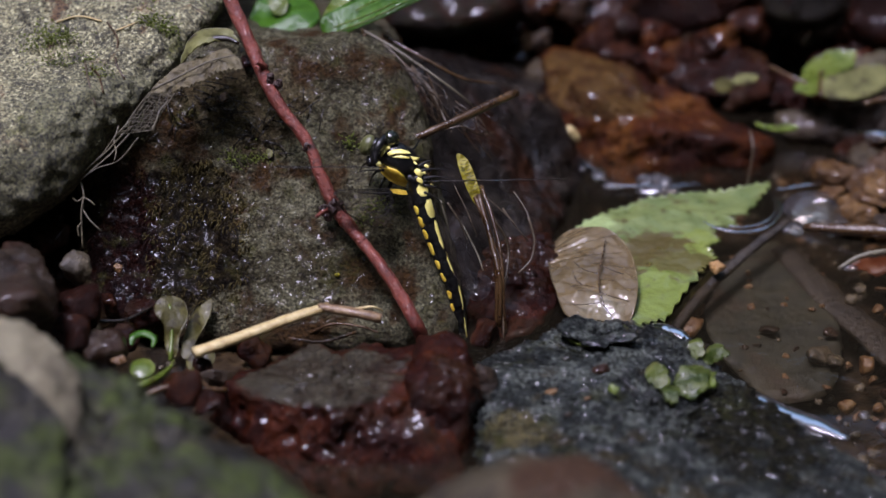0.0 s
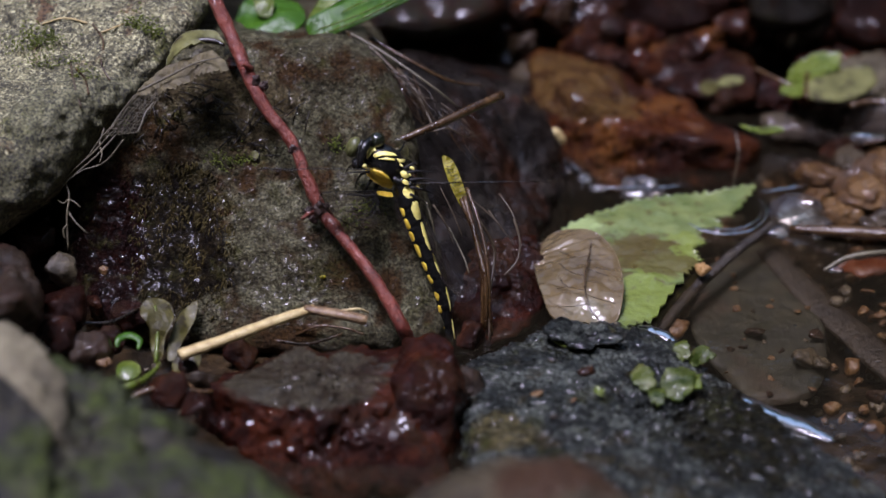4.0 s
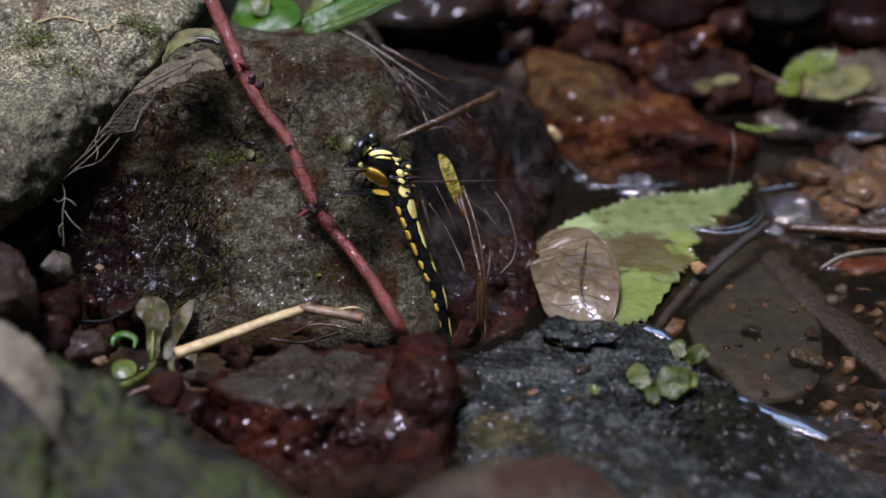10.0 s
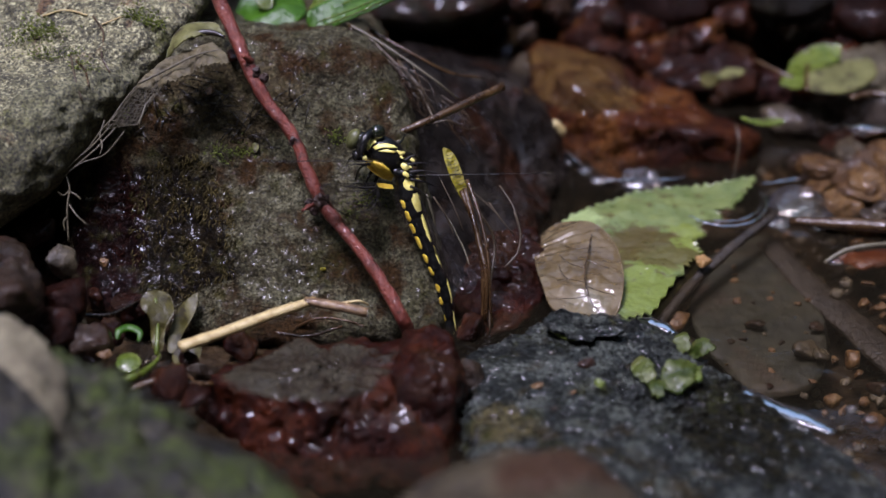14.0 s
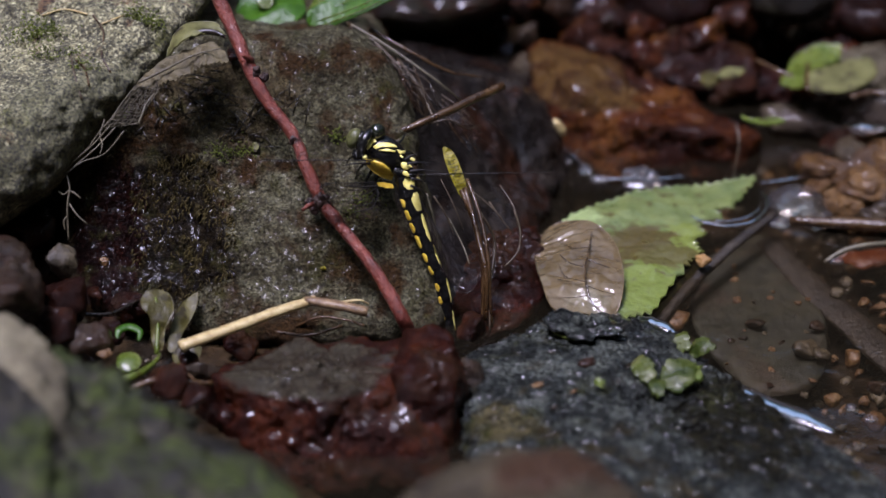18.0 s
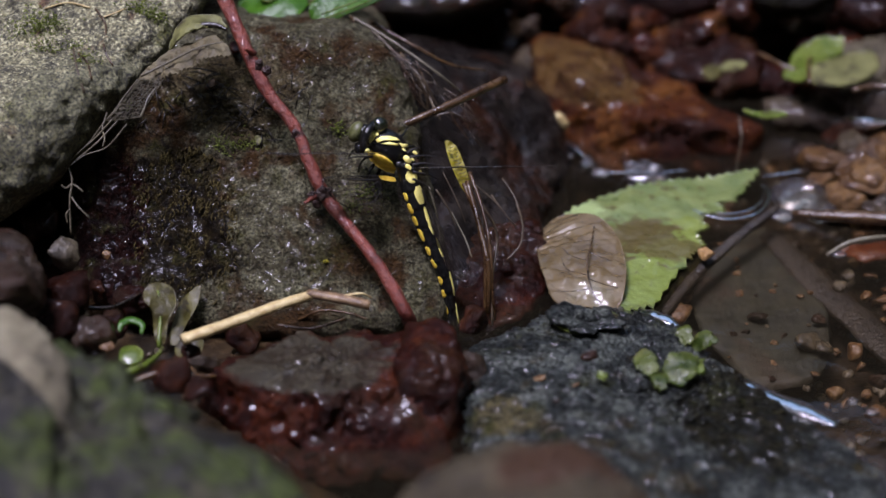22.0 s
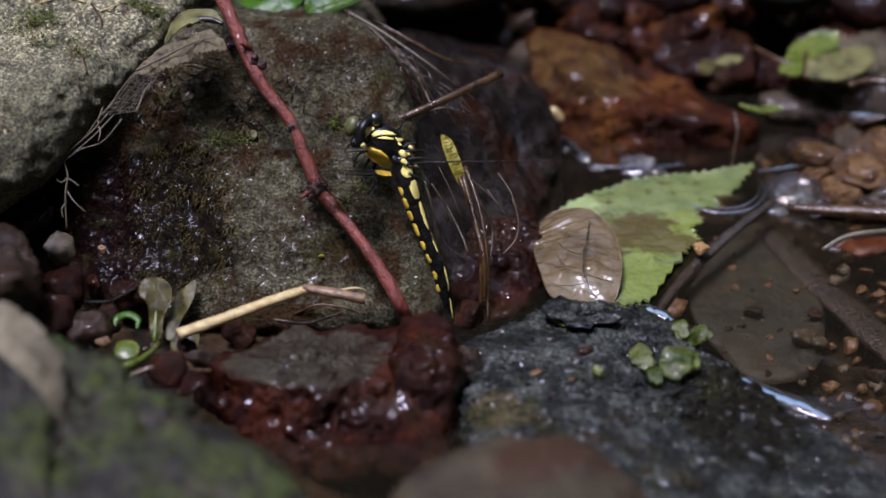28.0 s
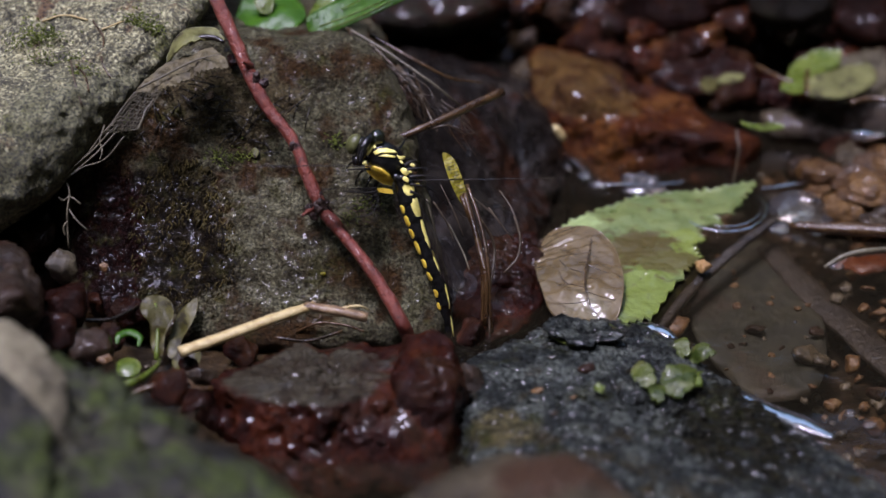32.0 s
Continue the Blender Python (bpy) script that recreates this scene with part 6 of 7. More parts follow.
            debris.append(tube([c - way, c + (0, -0.0012, 0.0008), c + way], 0.00015, sides=5, steps=3))
    thing("needle_litter", join(*debris), dark_root, "dark needles and root scraps stuck to wet rock", "litter", kind="stuff")
    for k, (c, n, s) in enumerate((((-0.0841, -0.0007, 0.0488), 90, 0.006), ((-0.0826, 0.0013, 0.0492), 60, 0.0045), ((-0.0641, 0.0038, 0.0512), 70, 0.0045), ((-0.0608, 0.0022, 0.0506), 40, 0.003), ((-0.0823, -0.0067, 0.0473), 40, 0.004), ((-0.0731, -0.012, 0.0473), 26, 0.003), ((-0.0765, -0.0065, 0.0478), 20, 0.003), ((-0.0456, -0.0142, 0.0291), 30, 0.003), ((-0.041, -0.0136, 0.0287), 30, 0.003), ((-0.0576, -0.0093, 0.0291), 20, 0.002), ((-0.0663, -0.0071, 0.0345), 16, 0.0016),
                                   ((-0.0166, -0.0215, 0.0219), 40, 0.0035), ((-0.0194, -0.024, 0.02), 30, 0.003), ((-0.0226, -0.0104, 0.031), 24, 0.0022))):
        geos = []
        for _ in range(n * 3):
            a = np.array(c) + (rng.gauss(0, s * 0.5), rng.gauss(0, 0.0006), rng.gauss(0, s * 0.4))
            b = a + (rng.uniform(-0.0007, 0.0007), rng.uniform(-0.0007, -0.0001), rng.uniform(-0.0003, 0.0008))
            geos.append(tube([a, (a + b) / 2 + (0, 0, 0.0002), b], [0.00013, 0.00010, 0.00004], sides=4, steps=2))
        thing("moss_tuft", join(*geos), moss_mat, "small tuft of green moss on rock", "moss", "moss tufts")
    for k, pts in enumerate(([(-0.0728, 0.0037, 0.0519), (-0.0702, -0.0014, 0.0504), (-0.07, -0.0077, 0.0484), (-0.068, -0.0115, 0.0464)], [(-0.0708, 0.001, 0.0512), (-0.0685, 0.0018, 0.0518), (-0.0664, 0.0041, 0.0517)], [(-0.0764, -0.0071, 0.0481), (-0.0745, -0.016, 0.0474), (-0.073, -0.0195, 0.0441)], [(-0.075, -0.0097, 0.0481), (-0.0729, -0.0128, 0.0477), (-0.0717, -0.0173, 0.0462)],
                             [(-0.0837, 0.0063, 0.0506), (-0.0793, 0.0088, 0.0508), (-0.0741, 0.0049, 0.0515)])):
        thing("dry_fibre", tube(pts, 0.00022, sides=5, wobble=0.2), (brown_stem, straw_mat, root_mat)[k % 3], "dry brown plant fibre on the pale boulder", "fibre")


def build_algae():
    """Limp filaments of algae hanging down the wet face under the dead leaf."""
    rng = random.Random(44)
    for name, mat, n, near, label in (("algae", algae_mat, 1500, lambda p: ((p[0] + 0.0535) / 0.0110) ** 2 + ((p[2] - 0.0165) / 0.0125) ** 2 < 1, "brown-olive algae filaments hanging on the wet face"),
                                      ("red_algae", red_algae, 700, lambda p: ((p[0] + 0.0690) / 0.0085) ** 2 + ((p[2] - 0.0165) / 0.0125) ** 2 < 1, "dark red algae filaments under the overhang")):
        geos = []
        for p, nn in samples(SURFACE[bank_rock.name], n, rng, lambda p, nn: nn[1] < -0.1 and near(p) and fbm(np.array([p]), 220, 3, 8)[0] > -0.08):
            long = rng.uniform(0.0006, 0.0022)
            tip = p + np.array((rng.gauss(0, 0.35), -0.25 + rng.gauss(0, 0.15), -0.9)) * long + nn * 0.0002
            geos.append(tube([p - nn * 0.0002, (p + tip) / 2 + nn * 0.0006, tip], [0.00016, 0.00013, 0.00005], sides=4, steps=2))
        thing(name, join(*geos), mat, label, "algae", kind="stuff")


def build_drops():
    """Beads of water on the wet stones."""
    rng = random.Random(33)
    front = lambda p, nn: nn[1] < 0.1 and nn[2] > 0.05
    for rock, n, size, keep in ((grey_rock, 420, 0.00042, lambda p, nn: nn[2] > 0.3 and p[1] < 0), (red_rock, 130, 0.00055, lambda p, nn: nn[1] < -0.15), (bank_rock, 200, 0.00030, front), (slick_rock, 150, 0.00042, front),
                                (ledge_rock, 110, 0.00045, front), (rust_rock, 90, 0.0006, front)):
        geos = []
        for p, nn in samples(SURFACE[rock.name], n, rng, keep):
            s = size * rng.uniform(0.5, 1.0) * rng.choice((1, 1, 1.5))
            turn = Vector(nn).to_track_quat("Z", "Y").to_matrix()
            geos.append(blob(p, (s * rng.uniform(0.9, 1.4), s, s * 0.34), turn, level=3))
        tagged(part("bead_film", join(*geos), film_mat, rock, "clear beads of water"), kind="stuff")


def build_glints():
    """Single drops that hang and drip by the tail, and beads added on the stream for its glints."""
    for at, r in (((0.0022, -0.0191, 0.0026), 0.0005), ((-0.0007, -0.0134, 0.0087), 0.0003), ((0.0064, -0.018, 0.001), 0.0003), ((0.0051, -0.0217, -0.0009), 0.0004), ((0.0075, -0.0205, -0.0016), 0.0003), ((0.0026, -0.0248, -0.0047), 0.0003), ((0.0031, -0.0238, -0.0076), 0.0003), ((0.0038, -0.0208, -0.0108), 0.0003), ((0.0048, -0.0258, -0.005), 0.00025), ((0.006, -0.0261, -0.0069), 0.0003),
                  ((0.0019, -0.0243, -0.0025), 0.0003), ((0.0063, -0.0232, -0.0027), 0.0003), ((0.0091, -0.0256, -0.0054), 0.00025), ((0.0099, -0.0341, 0.0039), 0.0003), ((0.0192, -0.0665, 0.0071), 0.0003), ((0.0128, -0.0835, 0.0068), 0.0005), ((0.0146, -0.0857, 0.0069), 0.0006), ((0.0165, -0.0832, 0.0072), 0.0004), ((0.0124, -0.0862, 0.0067), 0.0005),
                  ((0.0376, -0.06, 0.0057), 0.0004), ((0.0321, -0.0723, 0.0072), 0.0005), ((0.044, -0.0703, 0.0059), 0.0005), ((0.0364, -0.07, 0.0063), 0.0004), ((0.0163, -0.0563, 0.006), 0.0004), ((0.0202, -0.0422, 0.0048), 0.0004), ((0.0295, -0.0547, 0.0071), 0.0003), ((0.0356, -0.0915, 0.0078), 0.0005), ((0.0473, -0.097, 0.0056), 0.0005), ((0.0551, -0.0918, 0.0042), 0.0005), ((0.0377, -0.0994, 0.0076), 0.0005)):
        thing("water_drop", blob(at, (r, r, r * 0.7), level=3), drop_mat, "clear round drop of water on wet stone", "drop", "water drops")
    thing("water_film", sheet([(0.0009, -0.029, 0.0118), (0.0032, -0.0293, 0.0112), (0.006, -0.0298, 0.0104), (0.0064, -0.0309, 0.0084), (0.0053, -0.0318, 0.0068), (0.0032, -0.0322, 0.0062), (0.0016, -0.0316, 0.0072)], thick=0.0002, bumps=((300, 0.0014),), bulge=0.0006, seed=57, cuts=4), leaf_film, "thin glassy film of water beside the tail", "water film")
    # Beads added where bright dots of sun lie on the water.
    for at, r in (((0.0408, 0.0293, 0.001), 0.0006), ((0.0431, 0.0299, 0.001), 0.0007), ((0.0449, 0.0288, 0.001), 0.0006), ((0.0311, 0.0309, 0.001), 0.0008), ((0.0337, 0.0262, 0.001), 0.0007), ((0.0609, -0.0436, 0.0004), 0.0002), ((0.0667, -0.0547, 0.0004), 0.0002), ((0.0716, -0.0312, 0.0004), 0.0003)):
        thing("bubble", blob(at, (r * 1.2, r, r * 0.8), level=3), drop_mat, "small glassy bead afloat on the stream, added for a glint", "bubble", "bubbles")


build_pool()
build_twig()
build_straw()
build_floating_leaf()
build_tan_leaf()
build_dead_leaf()
build_greens()
build_roots()
build_crevice()
build_rock_plants()
build_algae()
build_drops()
build_glints()


# ---- the dragonfly ----
TO_EYE = (0, -0.866, 0.5)
FROM_EYE = (0, 0.866, -0.5)
TAIL_LINE = [(-0.0087, -0.0225, 0.03), (-0.0075, -0.0244, 0.0261), (-0.0065, -0.026, 0.023), (-0.0054, -0.0274, 0.0197), (-0.0039, -0.0288, 0.0161), (-0.0024, -0.0303, 0.0126), (-0.0011, -0.0312, 0.0095), (-0.0002, -0.0321, 0.006), (0.0003, -0.0327, 0.0024), (0.001, -0.0334, -0.0019), (0.0014, -0.0337, -0.0044)]
TAIL_SIZE = [0.0019, 0.0023, 0.0020, 0.00175, 0.00160, 0.0015, 0.00145, 0.0014, 0.00135, 0.0013, 0.0008]


def build_wing(body, root, tip, chord, label, seed, veins=6):
    """A clear wing: straight leading edge, bulging trailing edge, dark veins, a dark spot near the tip."""
    root, tip, chord = (np.array(v, float) for v in (root, tip, chord))
    profile = ((0, 0), (0.25, -0.01), (0.6, -0.02), (0.85, -0.01), (0.96, 0.06), (1.0, 0.2), (0.97, 0.42), (0.85, 0.66), (0.65, 0.88), (0.42, 1.0), (0.2, 0.9), (0.06, 0.55))
    place = lambda u, v: root + (tip - root) * u + chord * v
    wing = part("wing", sheet([tuple(place(u, v)) for u, v in profile], thick=0.00003, bumps=((140, 0.0006),), seed=seed, cuts=3), wing_mat, body, label)
    part("leading_edge", tube([place(u, -0.01) for u in (0, 0.3, 0.6, 0.9)], [0.00014, 0.00010, 0.00006, 0.00004], sides=6), vein_mat, wing)
    part("wing_spot", tube([place(0.78, 0.012), place(0.83, 0.012), place(0.88, 0.03)], [0.0002, 0.00028, 0.0002], sides=6, flat=0.4), vein_mat, wing)
    rng = random.Random(seed)
    for k in range(veins):
        v = 0.06 + 0.8 * k / (veins - 1)
        part("vein", tube([place(0.02, v * 0.3), place(0.25, v * 0.75), place(0.55, v * 0.85), place(0.95 - 0.55 * v, v * 0.95)], [0.00011, 0.00009, 0.00007, 0.00004], sides=5, steps=5), vein_mat, wing)
    cross = []
    for _ in range(70):
        u, v = rng.uniform(0.06, 0.9), rng.uniform(0.0, 0.75)
        if v < 0.9 * math.sin(math.pi * min(1, u * 0.85 + 0.15)):
            cross.append(tube([place(u, v), place(u + rng.uniform(-0.01, 0.02), v + 0.13)], 0.000028, sides=4, steps=1))
    tagged(part("cross_veins", join(*cross), vein_mat, wing), kind="stuff")
    return wing


def inlay(outline, face):
    """A slightly raised mark on a rounded shell, its rim sunk into it."""
    ring = [np.array(p) for p in outline]
    ring = [q for a, b in zip(ring, ring[1:] + ring[:1]) for q in (a, (a * 2 + b) / 3, (a + b * 2) / 3)]
    mid, n = sum(ring) / len(ring), len(ring)
    pts, faces = [], []
    for share, lift in ((1.05, -0.0002), (0.99, 0.0003), (0.7, 0.00038), (0.4, 0.0004), (0.15, 0.0004)):
        pts += [np.array(face(tuple(mid + (q - mid) * share), lift)) for q in ring]
    for j in range(4):
        faces += [(j * n + i, j * n + (i + 1) % n, (j + 1) * n + (i + 1) % n, (j + 1) * n + i) for i in range(n)]
    faces.append(tuple(4 * n + i for i in range(n)))
    return np.array(pts), faces


def build_dragonfly():
    d = holder("dragonfly", (-0.0108, -0.0199, 0.0315), "black and yellow dragonfly clinging to the wet rock, tail dipped down", "dragonfly")
    # thorax, with its stripes and wing roots
    turn = Matrix.Rotation(radians(-30), 3, "X") @ Matrix.Rotation(radians(38), 3, "Y")
    size = np.array((0.0047, 0.0034, 0.0034))
    mid = (-0.0121, -0.0207, 0.0325)
    thorax = part("thorax", blob(mid, size, turn, level=5, bumps=((220, 0.0001), (900, 0.00006)), power=2.0), black_shell, d)
    face = lambda p, lift=0.00012: skin(p, mid, size + lift, turn)
    for outline, m in (([(-0.0163, -0.0245, 0.0335), (-0.0146, -0.0247, 0.0333), (-0.0127, -0.025, 0.0327), (-0.0114, -0.0255, 0.0318), (-0.0106, -0.0261, 0.0308), (-0.0111, -0.0266, 0.0298), (-0.0127, -0.0264, 0.0302), (-0.0143, -0.026, 0.031), (-0.0157, -0.0253, 0.0321)], yellow_shell),
                       ([(-0.0141, -0.0269, 0.0294), (-0.0125, -0.0269, 0.0294), (-0.0109, -0.027, 0.0291), (-0.0106, -0.0274, 0.0284), (-0.012, -0.0274, 0.0284), (-0.0134, -0.0273, 0.0287)], yellow_shell),
                       ([(-0.0162, -0.0225, 0.037), (-0.0156, -0.0222, 0.0375), (-0.015, -0.0225, 0.037), (-0.0146, -0.0228, 0.0364), (-0.0151, -0.0233, 0.0356), (-0.0158, -0.0236, 0.035), (-0.0163, -0.0232, 0.0358)], pale_yellow),
                       ([(-0.015, -0.0226, 0.0369), (-0.0141, -0.0225, 0.037), (-0.014, -0.0228, 0.0364), (-0.0146, -0.023, 0.0362)], pale_yellow),
                       ([(-0.0146, -0.0233, 0.0356), (-0.0134, -0.023, 0.0362), (-0.0118, -0.0229, 0.0363), (-0.0104, -0.0231, 0.036), (-0.0097, -0.0234, 0.0355), (-0.0111, -0.0234, 0.0355), (-0.0129, -0.0234, 0.0355), (-0.0141, -0.0236, 0.0351)], pale_yellow),
                       ([(-0.0136, -0.0237, 0.0349), (-0.0118, -0.0235, 0.0352), (-0.0101, -0.0237, 0.0349), (-0.0102, -0.0239, 0.0346), (-0.012, -0.0238, 0.0347)], pale_yellow),
                       ([(-0.0099, -0.0236, 0.0351), (-0.009, -0.0237, 0.0349), (-0.0081, -0.0237, 0.0349), (-0.0083, -0.024, 0.0344), (-0.0092, -0.0241, 0.0342), (-0.0095, -0.0239, 0.0345)], pale_yellow)):
        part("stripe", inlay(outline, face), m, thorax, "yellow stripe")
    for k, (p, r, m) in enumerate((((-0.0082, -0.0246, 0.0318), 0.0010, pale_yellow), ((-0.008, -0.0254, 0.0304), 0.0008, pale_yellow), ((-0.0067, -0.0235, 0.0327), 0.0005, pale_yellow), ((-0.0071, -0.0242, 0.0315), 0.0004, pale_yellow), ((-0.0056, -0.0251, 0.0291), 0.0005, pale_yellow),
                                   ((-0.0089, -0.0236, 0.0335), 0.0005, pale_yellow), ((-0.0064, -0.0243, 0.0305), 0.0009, black_shell), ((-0.0071, -0.0249, 0.0296), 0.0010, black_shell), ((-0.0096, -0.0245, 0.0303), 0.0012, black_shell), ((-0.0077, -0.0234, 0.0323), 0.0010, black_shell), ((-0.0062, -0.0233, 0.0316), 0.0006, black_shell))):
        part("wing_root", blob(p, (r * 0.9, r * 0.3, r * 0.55), turn, level=3, bumps=((700, 0.0003),), seed=k, power=2.6), m, thorax)
    # head
    head = part("head", blob((-0.0164, -0.0194, 0.0343), (0.0021, 0.0021, 0.0026), Matrix.Rotation(radians(-20), 3, "Y"), level=4, bumps=((400, 0.0004),)), black_shell, d)
    part("eye", blob((-0.0138, -0.0201, 0.0372), (0.0017, 0.0018, 0.0017), level=4, bumps=((300, 0.0001),)), eye_mat, head, "dark glossy compound eye")
    part("eye", blob((-0.0186, -0.019, 0.0351), (0.0015, 0.0019, 0.0023), Matrix.Rotation(radians(24), 3, "Y"), level=4, bumps=((300, 0.0001),)), face_mat, head, "olive-green glossy compound eye")
    part("collar", tube([(-0.0171, -0.0236, 0.0332), (-0.0168, -0.0234, 0.0355), (-0.016, -0.0224, 0.0372), (-0.0148, -0.0199, 0.0375)], [0.0008, 0.0010, 0.0010, 0.0008], sides=10), black_shell, head)
    part("jaw", blob((-0.0177, -0.0207, 0.0322), (0.0014, 0.0014, 0.0012), level=3, bumps=((500, 0.0003),)), black_shell, head)
    part("cheek", blob((-0.0164, -0.0239, 0.0335), (0.0006, 0.0005, 0.0005), level=3), pale_yellow, head)
    for pts in ([(-0.0164, -0.0182, 0.0386), (-0.0172, -0.0166, 0.0393)], [(-0.0153, -0.018, 0.0388), (-0.0156, -0.0165, 0.0395)]):
        part("feeler", tube([pts[0], tuple((u + v) / 2 for u, v in zip(*pts)), pts[1]], 0.00008, sides=5), vein_mat, head)
    # abdomen: joined rings that narrow to the tip, swings a little at its root
    n = 101
    line = smooth_line(TAIL_LINE, 10)
    at = np.linspace(0, 1, len(line))
    fat = np.interp(at, np.linspace(0, 1, len(TAIL_SIZE)), TAIL_SIZE)
    joints = (0.06, 0.15, 0.25, 0.35, 0.45, 0.545, 0.635, 0.73, 0.83, 0.92)
    for j in joints:
        fat = fat * (1 - 0.10 * np.exp(-((at - j) / 0.008) ** 2) + 0.05 * np.exp(-((at - j + 0.02) / 0.012) ** 2))
    abdomen = part("abdomen", tube(TAIL_LINE, fat, sides=18, steps=10, ref=FROM_EYE), black_shell, d)
    base = Vector(TAIL_LINE[0])
    shift = base - BASE[abdomen.name]
    abdomen.data.transform(Matrix.Translation(-shift))
    abdomen.location, BASE[abdomen.name] = base - BASE[d.name], base
    sized = TAIL_SIZE
    for a, b, angle, spread, m in ((0.03, 0.10, 285, 70, pale_yellow), (0.11, 0.232, 302, 62, pale_yellow), (0.238, 0.40, 316, 40, pale_yellow), (0.405, 0.54, 324, 27, pale_yellow), (0.595, 0.745, 328, 22, pale_yellow), (0.785, 0.90, 332, 20, pale_yellow),
                                   (0.13, 0.19, 208, 44, yellow_shell), (0.197, 0.262, 212, 56, yellow_shell), (0.270, 0.328, 214, 54, yellow_shell), (0.335, 0.412, 215, 52, yellow_shell), (0.43, 0.485, 217, 50, yellow_shell), (0.50, 0.562, 219, 50, yellow_shell),
                                   (0.61, 0.668, 222, 48, yellow_shell), (0.69, 0.743, 224, 46, yellow_shell), (0.79, 0.835, 228, 44, yellow_shell)):
        part("spot", tube_patch(TAIL_LINE, sized, a, b, angle, spread, FROM_EYE, lift=0.00012), m, abdomen, "yellow mark")
    for pts in ([(0.001, -0.0342, -0.0033), (0.0012, -0.0344, -0.0046), (0.0013, -0.0344, -0.0056)], [(0.0016, -0.0334, -0.0038), (0.0019, -0.0336, -0.0051), (0.002, -0.0336, -0.0062)]):
        part("tail_tip", tube(pts, [0.0004, 0.0003, 0.0001], sides=6), black_shell, abdomen)
    # legs, bent, gripping the rock
    for pts in ([(-0.0153, -0.0205, 0.0305), (-0.0169, -0.0217, 0.0304), (-0.0179, -0.0197, 0.0279), (-0.0185, -0.0178, 0.0251)], [(-0.0148, -0.0203, 0.0288), (-0.0159, -0.0221, 0.0277), (-0.0166, -0.0205, 0.0245), (-0.0169, -0.0196, 0.0221)], [(-0.0138, -0.02, 0.0273), (-0.0148, -0.0223, 0.0254), (-0.0143, -0.0209, 0.0218), (-0.0149, -0.02, 0.0194)],
                [(-0.0165, -0.0189, 0.0313), (-0.0181, -0.0198, 0.0317), (-0.0196, -0.0175, 0.0297), (-0.0203, -0.0162, 0.0279)], [(-0.0108, -0.0164, 0.0316), (-0.0091, -0.0139, 0.0319), (-0.0083, -0.0114, 0.0322)], [(-0.0097, -0.0173, 0.0301), (-0.0072, -0.0152, 0.0297), (-0.0057, -0.013, 0.0275)]):
        part("leg", tube(pts, [0.0004, 0.00026, 0.0002, 0.00013], sides=7, steps=5), black_shell, d)
    for pts in ([(-0.0082, -0.0255, 0.0337), (-0.0068, -0.0251, 0.0345), (-0.0052, -0.024, 0.0343)], [(-0.0077, -0.0268, 0.0335), (-0.0052, -0.0258, 0.0333), (-0.0023, -0.0241, 0.0322)], [(-0.0072, -0.0276, 0.0322), (-0.0044, -0.0266, 0.032), (-0.0007, -0.0242, 0.0301)], [(-0.007, -0.0283, 0.0309), (-0.0041, -0.0268, 0.0295), (-0.0014, -0.0248, 0.027)], [(-0.007, -0.029, 0.0297), (-0.0048, -0.0278, 0.0278), (-0.0032, -0.026, 0.0249)], [(-0.0152, -0.0259, 0.0331), (-0.0172, -0.0268, 0.0336), (-0.0201, -0.0278, 0.0339)], [(-0.0141, -0.0273, 0.0286), (-0.0167, -0.0291, 0.0295), (-0.0212, -0.0298, 0.0303)]):
        part("wing_root", tube(pts, [0.00032, 0.00018, 0.00006], sides=7, steps=5), vein_mat, d)
    # wings: one pair held out to the sides and seen edge on, one pair hanging
    build_wing(d, (-0.0071, -0.0244, 0.0297), (0.0254, -0.0189, 0.0273), (0.001, -0.0066, 0.0037), "clear outspread wing seen nearly edge on", 91)
    build_wing(d, (-0.0071, -0.025, 0.0284), (0.0048, -0.0339, 0.0083), (-0.0063, 0.0012, 0.0005), "clear wing hanging beside the tail", 92)
    build_wing(d, (-0.0146, -0.0239, 0.0327), (-0.0368, -0.0326, 0.0375), (0.0006, -0.0066, 0.0036), "clear outspread wing reaching over the twig", 93)
    build_wing(d, (-0.0139, -0.0261, 0.0288), (-0.0256, -0.0323, 0.032), (0.0030, -0.002, -0.0078), "clear wing spread low over the rock", 94)
    return d, abdomen


dragonfly, abdomen = build_dragonfly()


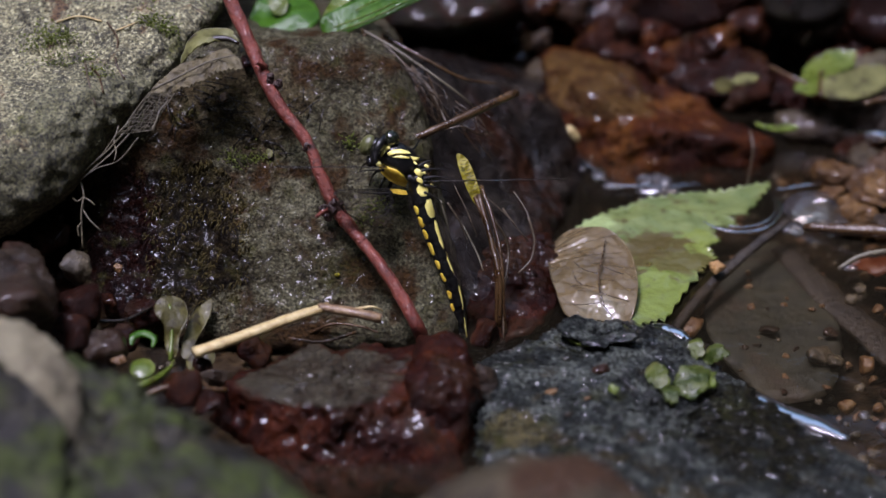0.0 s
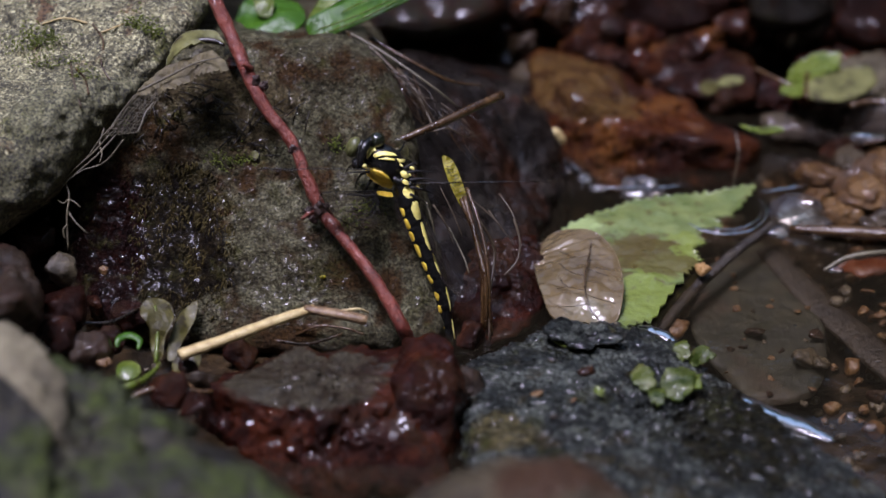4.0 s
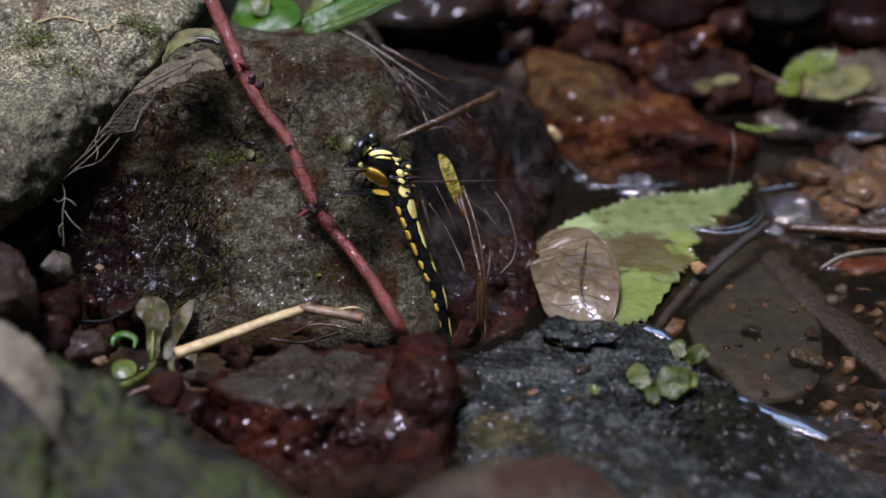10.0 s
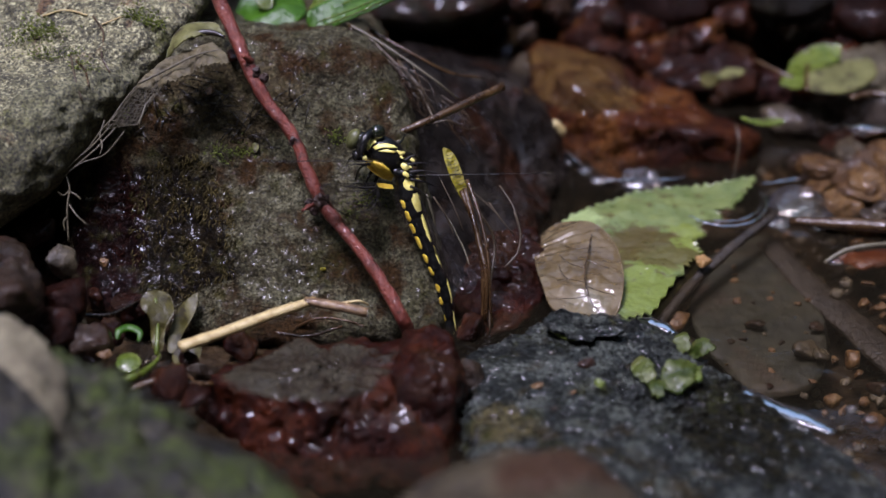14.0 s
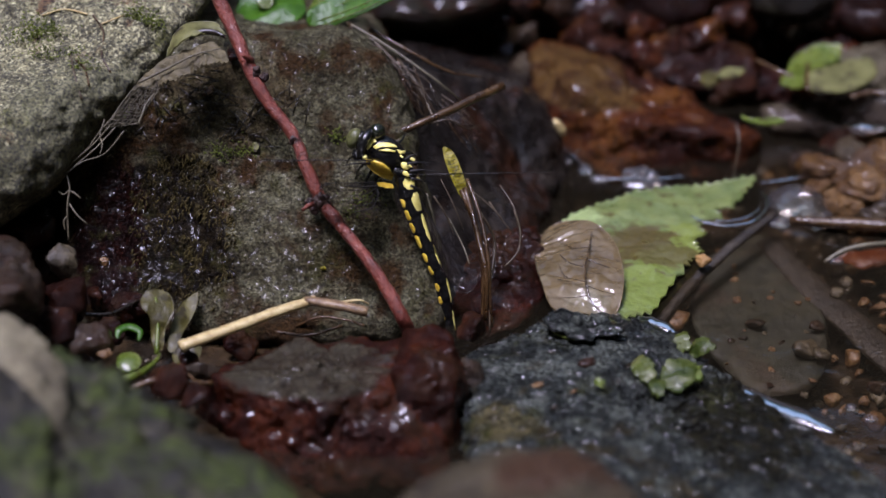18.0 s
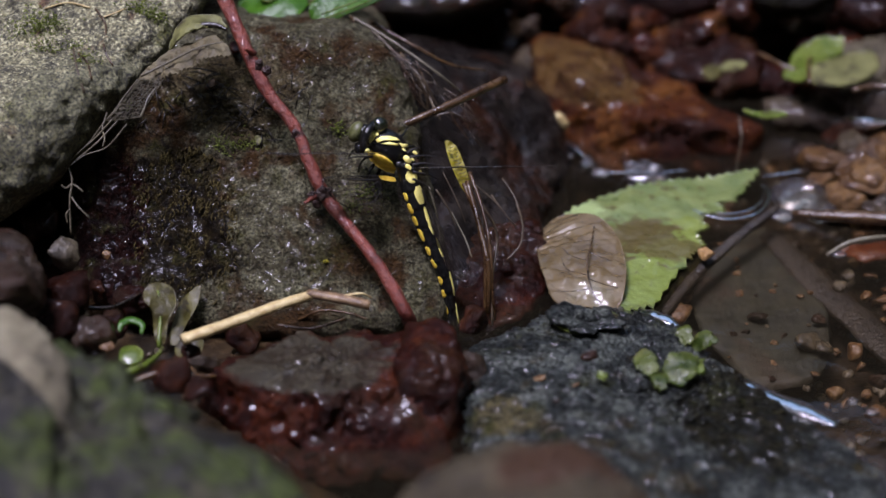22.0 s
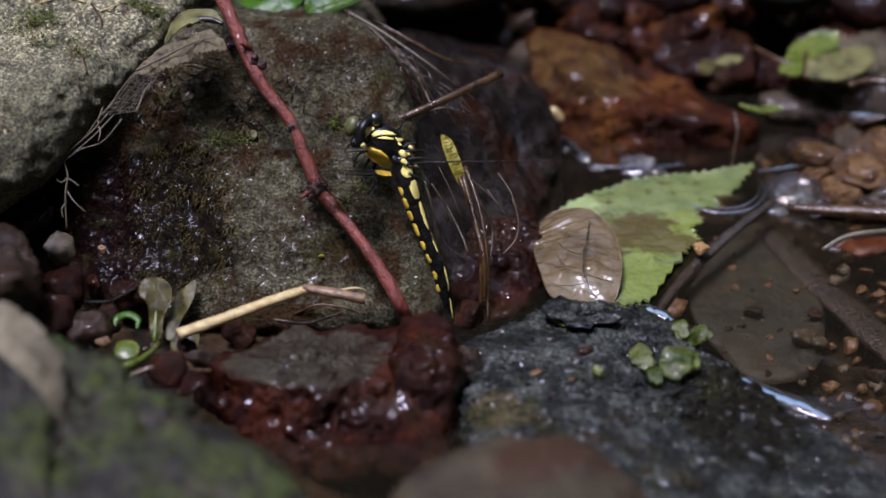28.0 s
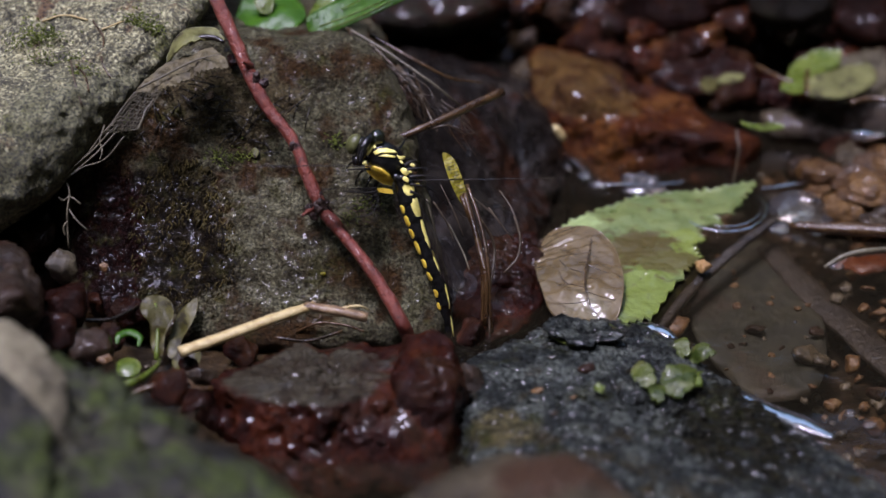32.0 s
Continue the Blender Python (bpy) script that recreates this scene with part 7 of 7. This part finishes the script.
# ---- moving water: rings, glints and small waves, as rigid pieces ----
def build_ripples():
    made = []
    for k, (pts, r) in enumerate((([(0.0526, 0.01, 0.0012), (0.0556, 0.0074, 0.0008), (0.0606, 0.006, 0.0006), (0.0659, 0.0075, 0.0006), (0.0694, 0.0125, 0.0006), (0.0704, 0.0176, 0.0006), (0.0692, 0.0217, 0.0006)], 0.0006),
                                  ([(0.0558, 0.0097, 0.0008), (0.0596, 0.0082, 0.0005), (0.0646, 0.0092, 0.0005), (0.0685, 0.0137, 0.0005), (0.0694, 0.0188, 0.0005)], 0.0004),
                                  ([(0.0698, 0.025, 0.0005), (0.0743, 0.0259, 0.0006), (0.0802, 0.0282, 0.0006), (0.0868, 0.0332, 0.0006)], 0.0007),
                                  ([(0.0311, 0.0301, 0.0006), (0.0347, 0.0269, 0.0006), (0.041, 0.0265, 0.0008), (0.048, 0.0269, 0.0006), (0.0537, 0.0282, 0.0006)], 0.0006),
                                  ([(0.0259, 0.043, 0.0006), (0.0289, 0.0375, 0.0006), (0.0318, 0.0316, 0.0006)], 0.0009),
                                  ([(0.0898, 0.0426, 0.006), (0.094, 0.0404, 0.006), (0.1002, 0.041, 0.006)], 0.003),
                                  ([(0.0784, 0.0348, 0.0006), (0.085, 0.0372, 0.0008), (0.0923, 0.0448, 0.0008)], 0.0008))):
        made.append(part("ripple", tube(pts, [r * 0.3, *[r] * (len(pts) - 2), r * 0.3], sides=10, steps=9, flat=0.55, wobble=0.12, seed=k), ripple_mat, water, "glassy ripple on the surface"))
    # Lens-shaped pieces of water, added and tilted to mirror the sun as glints.
    for k, (at, size, tilt) in enumerate((((0.0413, 0.0283, 0.001), (0.0019, 0.0018, 0.0012), 15), ((0.0438, 0.0291, 0.001), (0.002, 0.0018, 0.0012), 18), ((0.0458, 0.0275, 0.001), (0.0018, 0.0017, 0.0011), 12), ((0.0441, 0.0249, 0.0004), (0.005, 0.0022, 0.0012), 14), ((0.0311, 0.0311, 0.0006), (0.0016, 0.0013, 0.0008), 16), ((0.0342, 0.0269, 0.0006), (0.0022, 0.0012, 0.0008), 10), ((0.0272, 0.0349, 0.0006), (0.0014, 0.001, 0.0007), 14), ((0.0771, 0.0164, 0.0), (0.0062, 0.006, 0.002), 14), ((0.0807, 0.0101, 0.0), (0.004, 0.0034, 0.0013), 12), ((0.0721, 0.0078, 0.0002), (0.0026, 0.0016, 0.0008), 14), ((0.0827, -0.0085, 0.0002), (0.0016, 0.001, 0.0006), 14), ((0.0786, -0.0649, 0.0002), (0.0012, 0.001, 0.0006), 12), ((0.082, -0.0689, 0.0002), (0.0014, 0.001, 0.0006), 12))):
        geo = blob(at, size, Matrix.Rotation(radians(tilt), 3, "X"), level=4, bumps=((500, size[2] * 0.35),), seed=90 + k)
        made.append(part("wavelet", geo, ripple_mat, water, "small glassy wavelet of the riffle"))
    return made


ripples = build_ripples()


# ---- what moves ----
SWAY = [(0, -1.10), (1, -1.18), (2, -1.11), (3, -0.69), (3.5, -0.45), (5.5, -0.32), (6, -0.30), (7, -0.37), (8, -0.35), (9, -0.15), (10, -0.02), (11, -0.04), (12, -0.02), (13, 0.05), (14, -0.04), (14.5, -0.06), (16.5, -0.53), (17, -0.50), (18, -0.32), (19, -0.29), (20, -0.05), (21, -0.06), (22, 0.01), (23, -0.16), (24, -0.29), (25, -0.28), (25.5, -0.24), (27.5, -0.50), (28, -0.52), (29, -0.46), (30, -0.41), (31, -0.55), (32, -0.89)]


def motions():
    rest = abdomen.location.copy()
    walk(abdomen, [(t, Matrix.Translation(rest) @ Matrix.Rotation(radians(a), 4, TO_EYE)) for t, a in SWAY])
    for k, ob in enumerate(ripples):
        rest = ob.location.copy()
        rows = []
        for i in range(81):
            t = i * 0.4
            dx = 0.00010 * math.sin(1.9 * t + k) + 0.00006 * math.sin(4.3 * t + 2 * k)
            dy = 0.00012 * math.sin(2.3 * t + 1.3 * k)
            rows.append((t, Matrix.Translation(rest + Vector((dx, dy, 0.00006 * math.sin(3.1 * t + k))))))
        walk(ob, rows)


motions()
